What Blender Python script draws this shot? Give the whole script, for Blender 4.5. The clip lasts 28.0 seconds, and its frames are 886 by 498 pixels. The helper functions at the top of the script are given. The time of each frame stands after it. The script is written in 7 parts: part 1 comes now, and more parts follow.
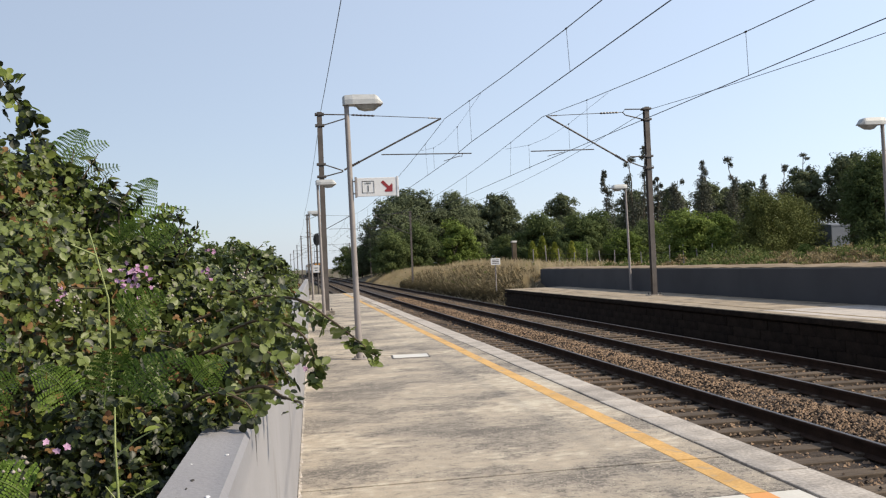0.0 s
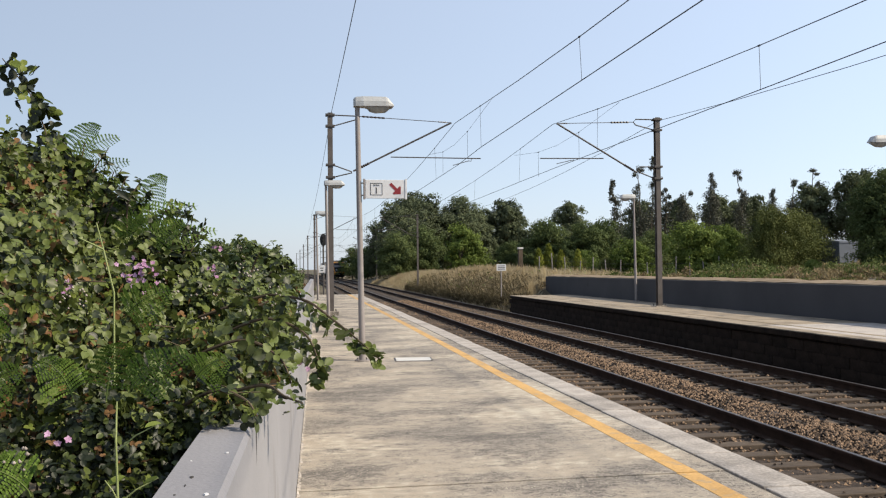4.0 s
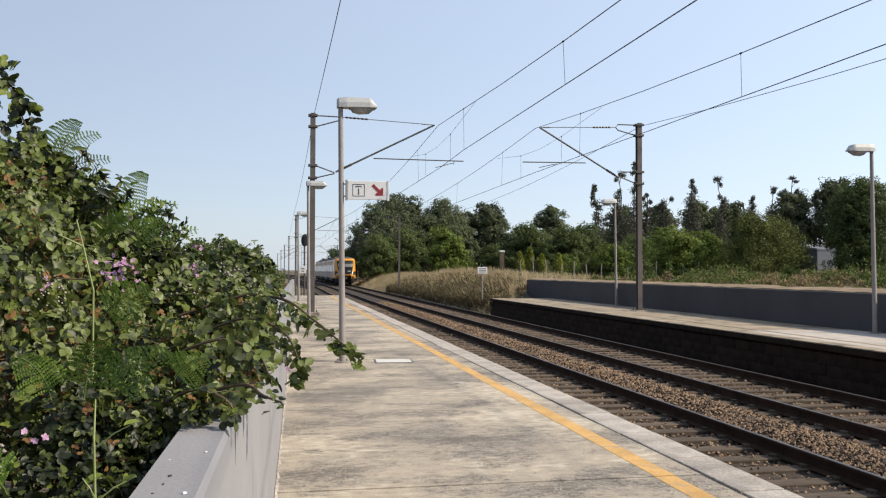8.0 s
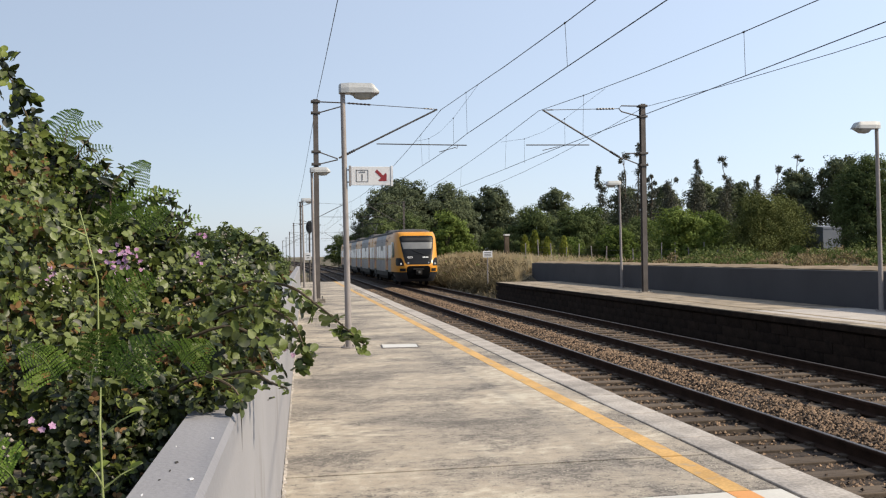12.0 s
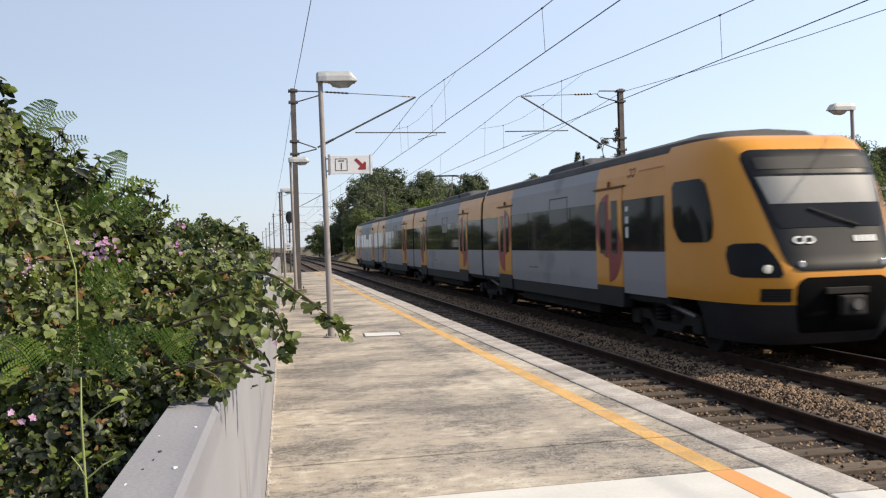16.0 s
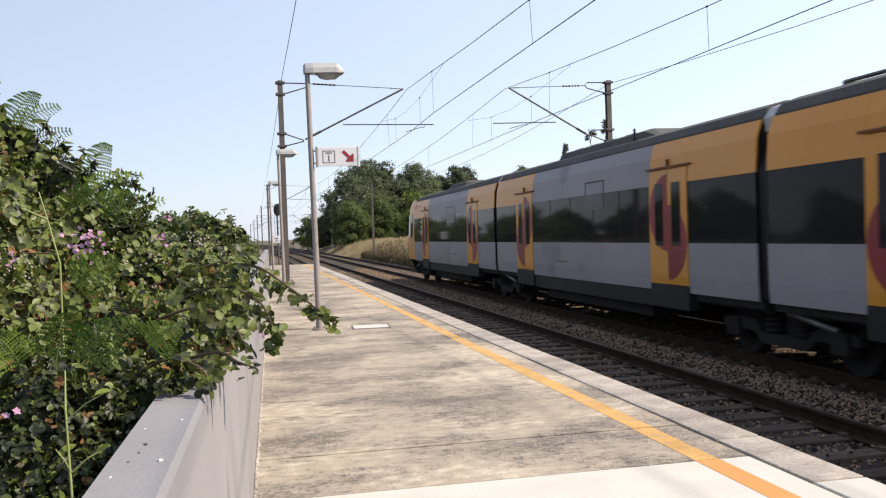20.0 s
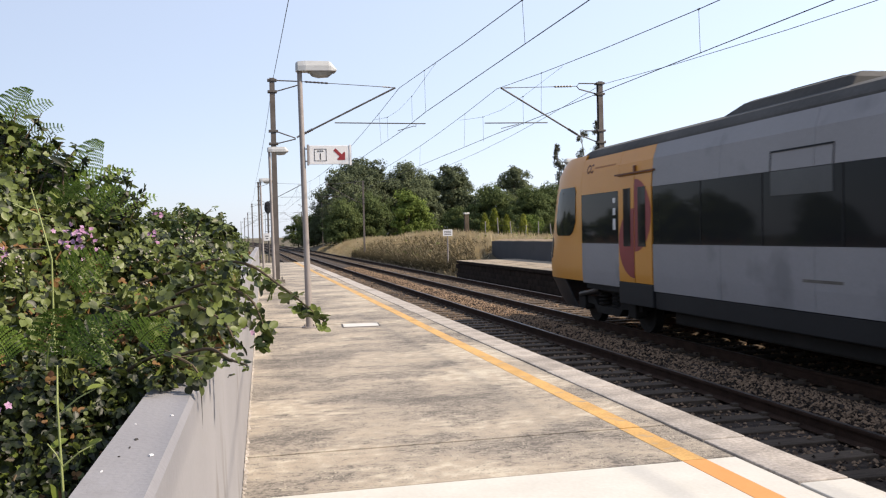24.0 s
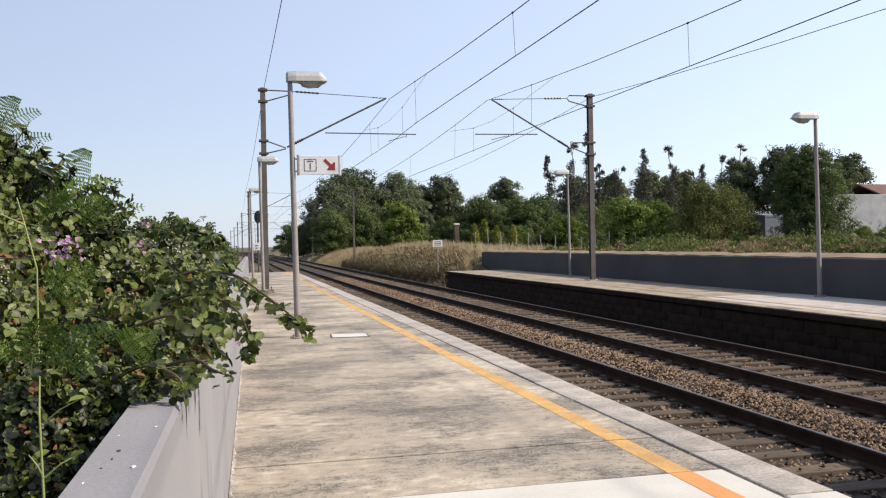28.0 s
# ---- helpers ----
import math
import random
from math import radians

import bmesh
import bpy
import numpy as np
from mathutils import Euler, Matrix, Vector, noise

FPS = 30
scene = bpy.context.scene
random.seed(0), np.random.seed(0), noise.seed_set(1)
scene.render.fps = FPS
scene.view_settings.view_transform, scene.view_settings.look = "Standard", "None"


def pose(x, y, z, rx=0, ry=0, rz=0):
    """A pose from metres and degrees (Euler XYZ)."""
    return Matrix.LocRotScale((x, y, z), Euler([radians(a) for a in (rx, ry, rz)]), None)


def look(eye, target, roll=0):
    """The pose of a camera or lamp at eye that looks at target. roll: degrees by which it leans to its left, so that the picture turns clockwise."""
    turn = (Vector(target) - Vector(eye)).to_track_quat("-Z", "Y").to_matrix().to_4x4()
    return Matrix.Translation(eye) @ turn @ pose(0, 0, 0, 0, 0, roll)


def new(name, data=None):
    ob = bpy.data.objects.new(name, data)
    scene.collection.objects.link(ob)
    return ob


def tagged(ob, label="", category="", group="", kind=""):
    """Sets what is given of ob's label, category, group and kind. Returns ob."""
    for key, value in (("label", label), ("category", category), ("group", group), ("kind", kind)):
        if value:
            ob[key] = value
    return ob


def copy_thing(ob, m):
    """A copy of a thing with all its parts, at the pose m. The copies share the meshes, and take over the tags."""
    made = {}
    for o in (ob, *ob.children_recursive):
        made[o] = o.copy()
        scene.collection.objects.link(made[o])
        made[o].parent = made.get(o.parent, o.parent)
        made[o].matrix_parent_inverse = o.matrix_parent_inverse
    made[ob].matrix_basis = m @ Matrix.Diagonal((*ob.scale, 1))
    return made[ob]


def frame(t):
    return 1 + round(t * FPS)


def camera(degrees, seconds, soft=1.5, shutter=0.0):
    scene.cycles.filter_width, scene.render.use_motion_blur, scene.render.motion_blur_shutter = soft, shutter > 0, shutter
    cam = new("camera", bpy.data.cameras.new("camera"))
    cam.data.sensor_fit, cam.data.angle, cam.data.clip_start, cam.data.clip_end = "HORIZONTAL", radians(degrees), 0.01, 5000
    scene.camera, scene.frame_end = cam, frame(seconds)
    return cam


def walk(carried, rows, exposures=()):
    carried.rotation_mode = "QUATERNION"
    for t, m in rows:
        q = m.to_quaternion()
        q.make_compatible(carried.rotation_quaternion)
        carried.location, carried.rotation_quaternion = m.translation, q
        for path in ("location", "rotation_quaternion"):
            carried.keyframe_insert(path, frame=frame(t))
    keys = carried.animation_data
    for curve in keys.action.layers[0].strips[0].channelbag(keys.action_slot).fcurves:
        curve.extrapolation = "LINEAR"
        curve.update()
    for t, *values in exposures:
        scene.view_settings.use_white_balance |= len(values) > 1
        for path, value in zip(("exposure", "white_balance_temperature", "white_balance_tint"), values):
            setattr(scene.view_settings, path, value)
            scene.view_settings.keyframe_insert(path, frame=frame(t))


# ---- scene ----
cam = camera(53.4, 28.0, soft=1.2, shutter=0.4)
RAIL_Z = -0.56      # top of the rails; the platform top is z = 0


def eye_pose(x, y, z, yaw, pitch, lean):
    return pose(x, y, z, 0, 0, -yaw) @ pose(0, 0, 0, 90 + pitch) @ pose(0, 0, 0, 0, 0, lean)


walk(cam, [(r[0], eye_pose(*r[1:])) for r in [(0, 0.000, 0.008, 1.512, 9.55, 0.96, -2.43), (0.5, 0.001, 0.011, 1.510, 9.08, 0.94, -2.47), (1, 0.000, 0.007, 1.511, 8.99, 0.88, -2.41), (1.5, -0.000, 0.013, 1.507, 9.21, 0.97, -2.48), (2, 0.002, 0.003, 1.513, 9.74, 1.06, -2.20), (2.5, -0.000, -0.001, 1.514, 9.60, 1.15, -1.80), (3, 0.003, -0.003, 1.515, 9.27, 1.16, -1.59), (3.5, 0.001, 0.008, 1.514, 9.16, 1.20, -1.07), (5.5, -0.001, 0.002, 1.515, 9.18, 1.25, -0.12), (6, -0.001, 0.003, 1.513, 9.25, 1.19, -0.29), (6.5, -0.004, 0.006, 1.514, 9.60, 1.17, -0.29), (7, -0.002, 0.002, 1.515, 10.26, 1.33, -0.35), (7.5, -0.001, 0.002, 1.511, 10.38, 1.43, -0.19), (8, -0.002, 0.000, 1.512, 10.35, 1.38, 0.11), (8.5, -0.003, 0.000, 1.513, 10.22, 1.27, 0.57), (9, -0.003, 0.007, 1.510, 10.45, 1.35, 0.15), (9.5, -0.004, 0.002, 1.512, 10.32, 1.28, -0.40), (10, -0.002, 0.008, 1.508, 10.09, 1.25, -0.65), (10.5, 0.002, 0.009, 1.508, 9.90, 0.94, -0.53), (11, 0.001, 0.004, 1.510, 9.90, 0.59, -0.65), (11.5, 0.003, 0.006, 1.508, 9.80, 0.43, -0.94), (12, 0.005, -0.001, 1.510, 10.02, 0.38, -0.78), (12.5, 0.003, 0.001, 1.508, 10.13, 0.42, -1.17), (14.5, 0.007, 0.003, 1.504, 10.51, 0.24, -1.52), (15, 0.004, -0.010, 1.504, 10.81, 0.09, -1.33), (15.5, 0.003, 0.003, 1.501, 11.13, -0.09, -1.47), (16, 0.004, 0.007, 1.499, 11.25, -0.42, -1.77), (16.5, 0.004, 0.003, 1.498, 11.08, -0.68, -1.79), (17, 0.003, 0.012, 1.496, 11.09, -0.77, -1.35), (17.5, 0.007, 0.005, 1.497, 11.24, -0.95, -1.38), (18, 0.009, 0.007, 1.495, 11.47, -1.08, -1.77), (18.5, 0.006, -0.007, 1.499, 11.62, -1.30, -1.63), (19, 0.007, 0.009, 1.494, 11.72, -1.33, -1.82), (19.5, 0.009, 0.000, 1.498, 11.86, -1.22, -1.68), (20, 0.010, 0.006, 1.497, 11.98, -0.96, -1.97), (20.5, 0.009, -0.014, 1.502, 11.97, -0.70, -1.78), (21, 0.007, -0.005, 1.498, 12.00, -0.66, -1.78), (21.5, 0.008, -0.010, 1.500, 11.99, -0.71, -1.51), (23.5, 0.009, -0.010, 1.495, 12.52, -1.01, -1.46), (24, 0.007, -0.016, 1.498, 12.58, -1.03, -1.43), (24.5, 0.009, -0.015, 1.496, 12.62, -1.01, -1.28), (25, 0.011, -0.006, 1.495, 12.52, -1.02, -1.14), (25.5, 0.014, 0.001, 1.493, 12.47, -1.16, -0.86), (26, 0.012, -0.004, 1.495, 12.61, -1.09, -1.08), (26.5, 0.013, -0.013, 1.495, 12.73, -1.12, -1.30), (27, 0.015, -0.005, 1.494, 12.87, -1.04, -1.49), (27.5, 0.012, -0.010, 1.496, 13.01, -0.72, -0.95), (28, 0.017, -0.028, 1.503, 13.24, -0.36, -1.09)]], [(0, 0.54, 6850, 7), (12, 0.54, 6850, 7), (17, 0.69, 6870, 9), (20, 0.81, 6870, 11), (26, 0.80, 6850, 11), (28, 0.65, 6750, 10)])

# ---- light ----
SUN_EL, SUN_AZ = radians(38), (0.917, -0.40)
world = bpy.data.worlds.new("sky")
scene.world = world
world.use_nodes = True
sky = world.node_tree.nodes.new("ShaderNodeTexSky")
sky.sky_type, sky.sun_disc = "NISHITA", False
sky.sun_elevation, sky.sun_rotation = SUN_EL, math.atan2(SUN_AZ[0], SUN_AZ[1])
sky.air_density, sky.dust_density, sky.ozone_density = 1.0, 0.6, 1.5
world.node_tree.nodes["Background"].inputs["Strength"].default_value = 0.136
haze = world.node_tree.nodes.new("ShaderNodeMix")
haze.data_type, haze.inputs["Factor"].default_value, haze.inputs[7].default_value = "RGBA", 0.74, (2.86, 3.36, 4.52, 1)
world.node_tree.links.new(sky.outputs[0], haze.inputs[6])
# the haze brightens towards the sun's side of the sky
sky_way, sun_side, glow = world.node_tree.nodes.new("ShaderNodeTexCoord"), world.node_tree.nodes.new("ShaderNodeVectorMath"), world.node_tree.nodes.new("ShaderNodeMapRange")
sun_side.operation, sun_side.inputs[1].default_value = "DOT_PRODUCT", (SUN_AZ[0], SUN_AZ[1], 0.0)
for slot, value in ((1, -1.0), (2, 1.0), (3, 0.68), (4, 1.62)):
    glow.inputs[slot].default_value = value
haze_light = world.node_tree.nodes.new("ShaderNodeVectorMath")
haze_light.operation = "SCALE"
world.node_tree.links.new(sky_way.outputs["Generated"], sun_side.inputs[0])
world.node_tree.links.new(sun_side.outputs["Value"], glow.inputs[0])
world.node_tree.links.new(haze.outputs[2], haze_light.inputs[0])
world.node_tree.links.new(glow.outputs[0], haze_light.inputs["Scale"])
world.node_tree.links.new(haze_light.outputs[0], world.node_tree.nodes["Background"].inputs["Color"])
sun_lamp = new("sun", bpy.data.lights.new("sun", "SUN"))
sun_lamp.data.energy, sun_lamp.data.angle, sun_lamp.data.color = 4.7, radians(0.8), (1.0, 0.88, 0.73)
sun_from = Vector((SUN_AZ[0] * math.cos(SUN_EL), SUN_AZ[1] * math.cos(SUN_EL), math.sin(SUN_EL)))
sun_lamp.matrix_world = look(sun_from * 50, (0, 0, 0))


# ---- materials ----
TONE = 0.66     # factor on every base colour, lowered to deepen the shade against the sun


def material(name, dark, light, scale=6.0, rough=0.8, bump=0.2, metal=0.0, fine=60.0, spots=None, per=0.0, stretch=(1, 1, 1), bump_scale=None, spec=0.3, coat=0.0, grain=0.35, ramp_half=0.18):
    """A two-scale surface: large patches between two colours, fine grain, optional spots of a third colour."""
    dark, light = [c * TONE for c in dark], [c * TONE for c in light]
    m = bpy.data.materials.new(name)
    m.use_nodes = True
    nt = m.node_tree
    n, link = nt.nodes, nt.links.new
    b = n["Principled BSDF"]
    co = n.new("ShaderNodeTexCoord")
    mp = n.new("ShaderNodeMapping")
    mp.inputs["Scale"].default_value = stretch
    link(co.outputs["Object"], mp.inputs[0])
    big, small = n.new("ShaderNodeTexNoise"), n.new("ShaderNodeTexNoise")
    for tex, sc, det in ((big, scale, 8.0), (small, fine, 3.0)):
        tex.inputs["Scale"].default_value, tex.inputs["Detail"].default_value = sc, det
        link(mp.outputs[0], tex.inputs["Vector"])
    ramp = n.new("ShaderNodeValToRGB")
    ramp.color_ramp.elements[0].color, ramp.color_ramp.elements[1].color = (*dark, 1), (*light, 1)
    ramp.color_ramp.elements[0].position, ramp.color_ramp.elements[1].position = 0.5 - ramp_half, 0.5 + ramp_half
    mixed = n.new("ShaderNodeMath")
    mixed.operation, mixed.inputs[1].default_value = "MULTIPLY_ADD", grain
    link(small.outputs["Fac"], mixed.inputs[0])
    sc2 = n.new("ShaderNodeMath")
    sc2.operation, sc2.inputs[1].default_value = "MULTIPLY", 1.0 - grain
    link(big.outputs["Fac"], sc2.inputs[0])
    link(sc2.outputs[0], mixed.inputs[2])
    value = mixed.outputs[0]
    if per:
        info, geo = n.new("ShaderNodeObjectInfo"), n.new("ShaderNodeNewGeometry")
        both = n.new("ShaderNodeMath")
        both.operation = "ADD"
        link(info.outputs["Random"], both.inputs[0])
        link(geo.outputs["Random Per Island"], both.inputs[1])
        shift = n.new("ShaderNodeMath")
        shift.operation, shift.inputs[1].default_value = "MULTIPLY_ADD", per
        link(both.outputs[0], shift.inputs[0])
        low = n.new("ShaderNodeMath")
        low.operation, low.inputs[1].default_value = "SUBTRACT", per
        link(value, low.inputs[0])
        link(low.outputs[0], shift.inputs[2])
        value = shift.outputs[0]
    link(value, ramp.inputs[0])
    color = ramp.outputs[0]
    if spots:
        sp = n.new("ShaderNodeTexNoise")
        sp.inputs["Scale"].default_value, sp.inputs["Detail"].default_value = spots[1], 4.0
        link(mp.outputs[0], sp.inputs["Vector"])
        edge = n.new("ShaderNodeMapRange")
        edge.inputs[1].default_value, edge.inputs[2].default_value = spots[2], spots[2] + 0.12
        link(sp.outputs["Fac"], edge.inputs[0])
        mix = n.new("ShaderNodeMix")
        mix.data_type = "RGBA"
        link(edge.outputs[0], mix.inputs["Factor"])
        link(color, mix.inputs[6])
        mix.inputs[7].default_value = (*[c * TONE for c in spots[0]], 1)
        color = mix.outputs[2]
    link(color, b.inputs["Base Color"])
    b.inputs["Roughness"].default_value, b.inputs["Metallic"].default_value = rough, metal
    b.inputs["Specular IOR Level"].default_value = spec
    if coat:
        b.inputs["Coat Weight"].default_value, b.inputs["Coat Roughness"].default_value = coat, 0.15
    if bump:
        bp = n.new("ShaderNodeBump")
        bp.inputs["Strength"].default_value, bp.inputs["Distance"].default_value = bump, 0.02 if bump_scale is None else bump_scale
        link(mixed.outputs[0], bp.inputs["Height"])
        link(bp.outputs[0], b.inputs["Normal"])
    return m


def leaf_material(name, dark, light, per=0.5, trans=0.35, scale=9.0, rough=0.55):
    m = material(name, dark, light, scale, rough, 0.0, 0.0, 40.0, None, per, spec=0.15)
    b = m.node_tree.nodes["Principled BSDF"]
    tl = m.node_tree.nodes.new("ShaderNodeBsdfTranslucent")
    mix = m.node_tree.nodes.new("ShaderNodeMixShader")
    mix.inputs[0].default_value = trans
    out = m.node_tree.nodes["Material Output"]
    link = m.node_tree.links.new
    link(b.inputs["Base Color"].links[0].from_socket, tl.inputs["Color"])
    link(b.outputs[0], mix.inputs[1])
    link(tl.outputs[0], mix.inputs[2])
    link(mix.outputs[0], out.inputs["Surface"])
    return m


def glass_material(name, tint, rough=0.03, see=0.25):
    """Tinted glazing: part clear, part glossy dark."""
    m = bpy.data.materials.new(name)
    m.use_nodes = True
    n, link = m.node_tree.nodes, m.node_tree.links.new
    b = n["Principled BSDF"]
    b.inputs["Base Color"].default_value = (*tint, 1)
    b.inputs["Roughness"].default_value, b.inputs["Specular IOR Level"].default_value = rough, 0.5
    clear, mix = n.new("ShaderNodeBsdfTransparent"), n.new("ShaderNodeMixShader")
    clear.inputs[0].default_value = (*[min(1, 0.55 + c) for c in tint], 1)
    mix.inputs[0].default_value = see
    link(b.outputs[0], mix.inputs[1])
    link(clear.outputs[0], mix.inputs[2])
    link(mix.outputs[0], n["Material Output"].inputs["Surface"])
    return m


# ---- mesh helpers ----
def box(bm, x0, x1, y0, y1, z0, z1, bevel=0.0):
    made = bmesh.ops.create_cube(bm, size=1.0, matrix=Matrix.Translation(((x0 + x1) / 2, (y0 + y1) / 2, (z0 + z1) / 2)) @ Matrix.Diagonal((abs(x1 - x0), abs(y1 - y0), abs(z1 - z0), 1)))
    if bevel:
        edges = list({e for v in made["verts"] for e in v.link_edges})
        bmesh.ops.bevel(bm, geom=edges, offset=bevel, segments=2, profile=0.5, affect="EDGES")
    return bm


def tube(bm, points, r0, r1=None, sides=8, cap=True):
    """A tapered tube along a list of points."""
    r1 = r0 if r1 is None else r1
    points = [Vector(p) for p in points]
    rings = []
    for i, p in enumerate(points):
        d = (points[min(i + 1, len(points) - 1)] - points[max(i - 1, 0)]).normalized()
        a = d.orthogonal().normalized() if abs(d.z) > 0.9 else d.cross(Vector((0, 0, 1))).normalized()
        c = d.cross(a)
        r = r0 + (r1 - r0) * i / max(1, len(points) - 1)
        rings.append([bm.verts.new(p + r * (math.cos(k * math.tau / sides) * a + math.sin(k * math.tau / sides) * c)) for k in range(sides)])
    for u, v in zip(rings, rings[1:]):
        for k in range(sides):
            bm.faces.new((u[k], u[(k + 1) % sides], v[(k + 1) % sides], v[k]))
    if cap:
        bm.faces.new(rings[0][::-1])
        bm.faces.new(rings[-1])
    return bm


def loft(bm, sections, closed=True, cap=True):
    """Skin a list of rings of points."""
    rings = [[bm.verts.new(p) for p in s] for s in sections]
    n = len(rings[0])
    for u, v in zip(rings, rings[1:]):
        for k in range(n if closed else n - 1):
            bm.faces.new((u[k], u[(k + 1) % n], v[(k + 1) % n], v[k]))
    if cap and closed:
        bm.faces.new(rings[0][::-1])
        bm.faces.new(rings[-1])
    return bm


def link_mesh(name, bm, mat, smooth=False):
    bmesh.ops.recalc_face_normals(bm, faces=bm.faces)
    me = bpy.data.meshes.new(name)
    bm.to_mesh(me)
    bm.free()
    if smooth:
        me.polygons.foreach_set("use_smooth", [True] * len(me.polygons))
        me.set_sharp_from_angle(angle=radians(35))
    for one in mat if isinstance(mat, (list, tuple)) else [mat]:
        me.materials.append(one)
    return new(name, me)


def part(name, bm, mat, parent, label="", smooth=False, m=None):
    ob = link_mesh(name, bm, mat, smooth)
    ob.parent = parent
    if m is not None:
        ob.matrix_basis = m
    return tagged(ob, label)


def piece(name, mesh, parent, m):
    """One more object on an existing mesh."""
    ob = new(name, mesh)
    ob.parent = parent
    ob.matrix_basis = m
    return ob


def thing(name, m, label, category, group=""):
    ob = new(name)
    ob.empty_display_size = 0.2
    ob.matrix_basis = m
    return tagged(ob, label, category, group)


def fast_mesh(name, verts, faces, mat, parent=None, label=""):
    me = bpy.data.meshes.new(name)
    me.from_pydata(verts, [], faces)
    for one in mat if isinstance(mat, (list, tuple)) else [mat]:
        me.materials.append(one)
    ob = new(name, me)
    if parent:
        ob.parent = parent
    return tagged(ob, label)


def bend(y):
    """The line swings gently to the west past 100 m."""
    return -max(0.0, y - 100.0) ** 2 / 13400.0


# ---- surfaces ----
def worn_concrete(name, sand, grey, dark, pale, speck=30.0, cover=0.0):
    """Weathered concrete: sandy and grey patches, bare pale scrapes, and dark lichen specks that gather in drifts."""
    m = bpy.data.materials.new(name)
    m.use_nodes = True
    n, link = m.node_tree.nodes, m.node_tree.links.new
    b = n["Principled BSDF"]
    co = n.new("ShaderNodeTexCoord")

    def noise(scale, detail, rough, stretch):
        mp, tex = n.new("ShaderNodeMapping"), n.new("ShaderNodeTexNoise")
        mp.inputs["Scale"].default_value = stretch
        tex.inputs["Scale"].default_value, tex.inputs["Detail"].default_value, tex.inputs["Roughness"].default_value = scale, detail, rough
        link(co.outputs["Object"], mp.inputs[0])
        link(mp.outputs[0], tex.inputs["Vector"])
        return tex.outputs["Fac"]

    def step(value, lo, hi):
        r = n.new("ShaderNodeMapRange")
        r.inputs[1].default_value, r.inputs[2].default_value = lo, hi
        link(value, r.inputs[0])
        return r.outputs[0]

    def add(a, c, k):
        f = n.new("ShaderNodeMath")
        f.operation, f.inputs[1].default_value = "MULTIPLY_ADD", k
        link(c, f.inputs[0])
        link(a, f.inputs[2])
        return f.outputs[0]

    def blend(fac, under, over):
        x = n.new("ShaderNodeMix")
        x.data_type = "RGBA"
        link(fac, x.inputs["Factor"])
        for sock, c in ((6, under), (7, over)):
            if isinstance(c, tuple):
                x.inputs[sock].default_value = (*[k * TONE for k in c], 1)
            else:
                link(c, x.inputs[sock])
        return x.outputs[2]
    broad = noise(0.8, 5, 0.55, (0.7, 0.9, 1))
    patch = noise(2.1, 6, 0.62, (0.7, 1.0, 1))
    fine = noise(speck, 6, 0.82, (0.7, 1.0, 1))
    scrape = noise(speck * 0.5, 7, 0.8, (0.7, 1.0, 1))
    grain = noise(speck * 3.2, 4, 0.75, (1, 1, 1))
    colour = blend(step(add(add(broad, patch, 0.6), fine, 0.3), 0.84, 1.06), sand, grey)
    colour = blend(step(add(add(scrape, broad, -0.6), patch, 0.4), 0.44, 0.52), colour, pale)
    colour = blend(step(add(add(fine, broad, 0.55), patch, 0.5), 1.07 - cover, 1.16 - cover), colour, dark)
    colour = blend(step(add(grain, fine, 0.5), 0.83 - cover, 0.90 - cover), colour, dark)
    colour = blend(step(add(grain, scrape, 0.6), 0.87, 0.93), colour, pale)
    link(colour, b.inputs["Base Color"])
    b.inputs["Roughness"].default_value, b.inputs["Specular IOR Level"].default_value = 0.92, 0.25
    bp = n.new("ShaderNodeBump")
    bp.inputs["Strength"].default_value, bp.inputs["Distance"].default_value = 0.6, 0.006
    link(fine, bp.inputs["Height"])
    link(bp.outputs[0], b.inputs["Normal"])
    return m


CONCRETE = worn_concrete("worn_concrete", (0.485, 0.415, 0.328), (0.328, 0.293, 0.254), (0.145, 0.128, 0.114), (0.66, 0.59, 0.475), 22.0, 0.045)
CONCRETE_FAR = material("tan_concrete", (0.21, 0.168, 0.12), (0.50, 0.415, 0.31), 1.4, 0.92, 0.3, fine=20, spots=((0.13, 0.11, 0.09), 1.5, 0.56))
NEW_CONCRETE = material("pale_concrete", (0.60, 0.58, 0.53), (0.74, 0.72, 0.67), 2.0, 0.85, 0.15, fine=40)
EDGE_STONE = material("edge_slab", (0.30, 0.27, 0.24), (0.58, 0.525, 0.47), 3.5, 0.9, 0.35, fine=38, per=0.12, grain=0.5, ramp_half=0.13)
YELLOW = material("yellow_line_paint", (0.52, 0.31, 0.11), (0.80, 0.49, 0.18), 3.0, 0.8, 0.2, fine=45, spots=((0.42, 0.33, 0.22), 7.0, 0.57), grain=0.5, ramp_half=0.12)
FADED = material("faded_line_paint", (0.24, 0.19, 0.125), (0.40, 0.31, 0.19), 2.0, 0.85, 0.2, fine=30)
ORANGE = material("orange_line_paint", (0.70, 0.31, 0.10), (0.80, 0.38, 0.135), 3.0, 0.7, 0.1)
GAP = material("joint_dirt", (0.03, 0.028, 0.025), (0.06, 0.055, 0.05), 8, 0.95, 0.2)
WALL_PAINT = material("grey_wall_paint", (0.27, 0.265, 0.28), (0.33, 0.325, 0.34), 1.6, 0.8, 0.25, fine=90, spots=((0.23, 0.22, 0.22), 3.2, 0.58), stretch=(1, 1, 0.45))
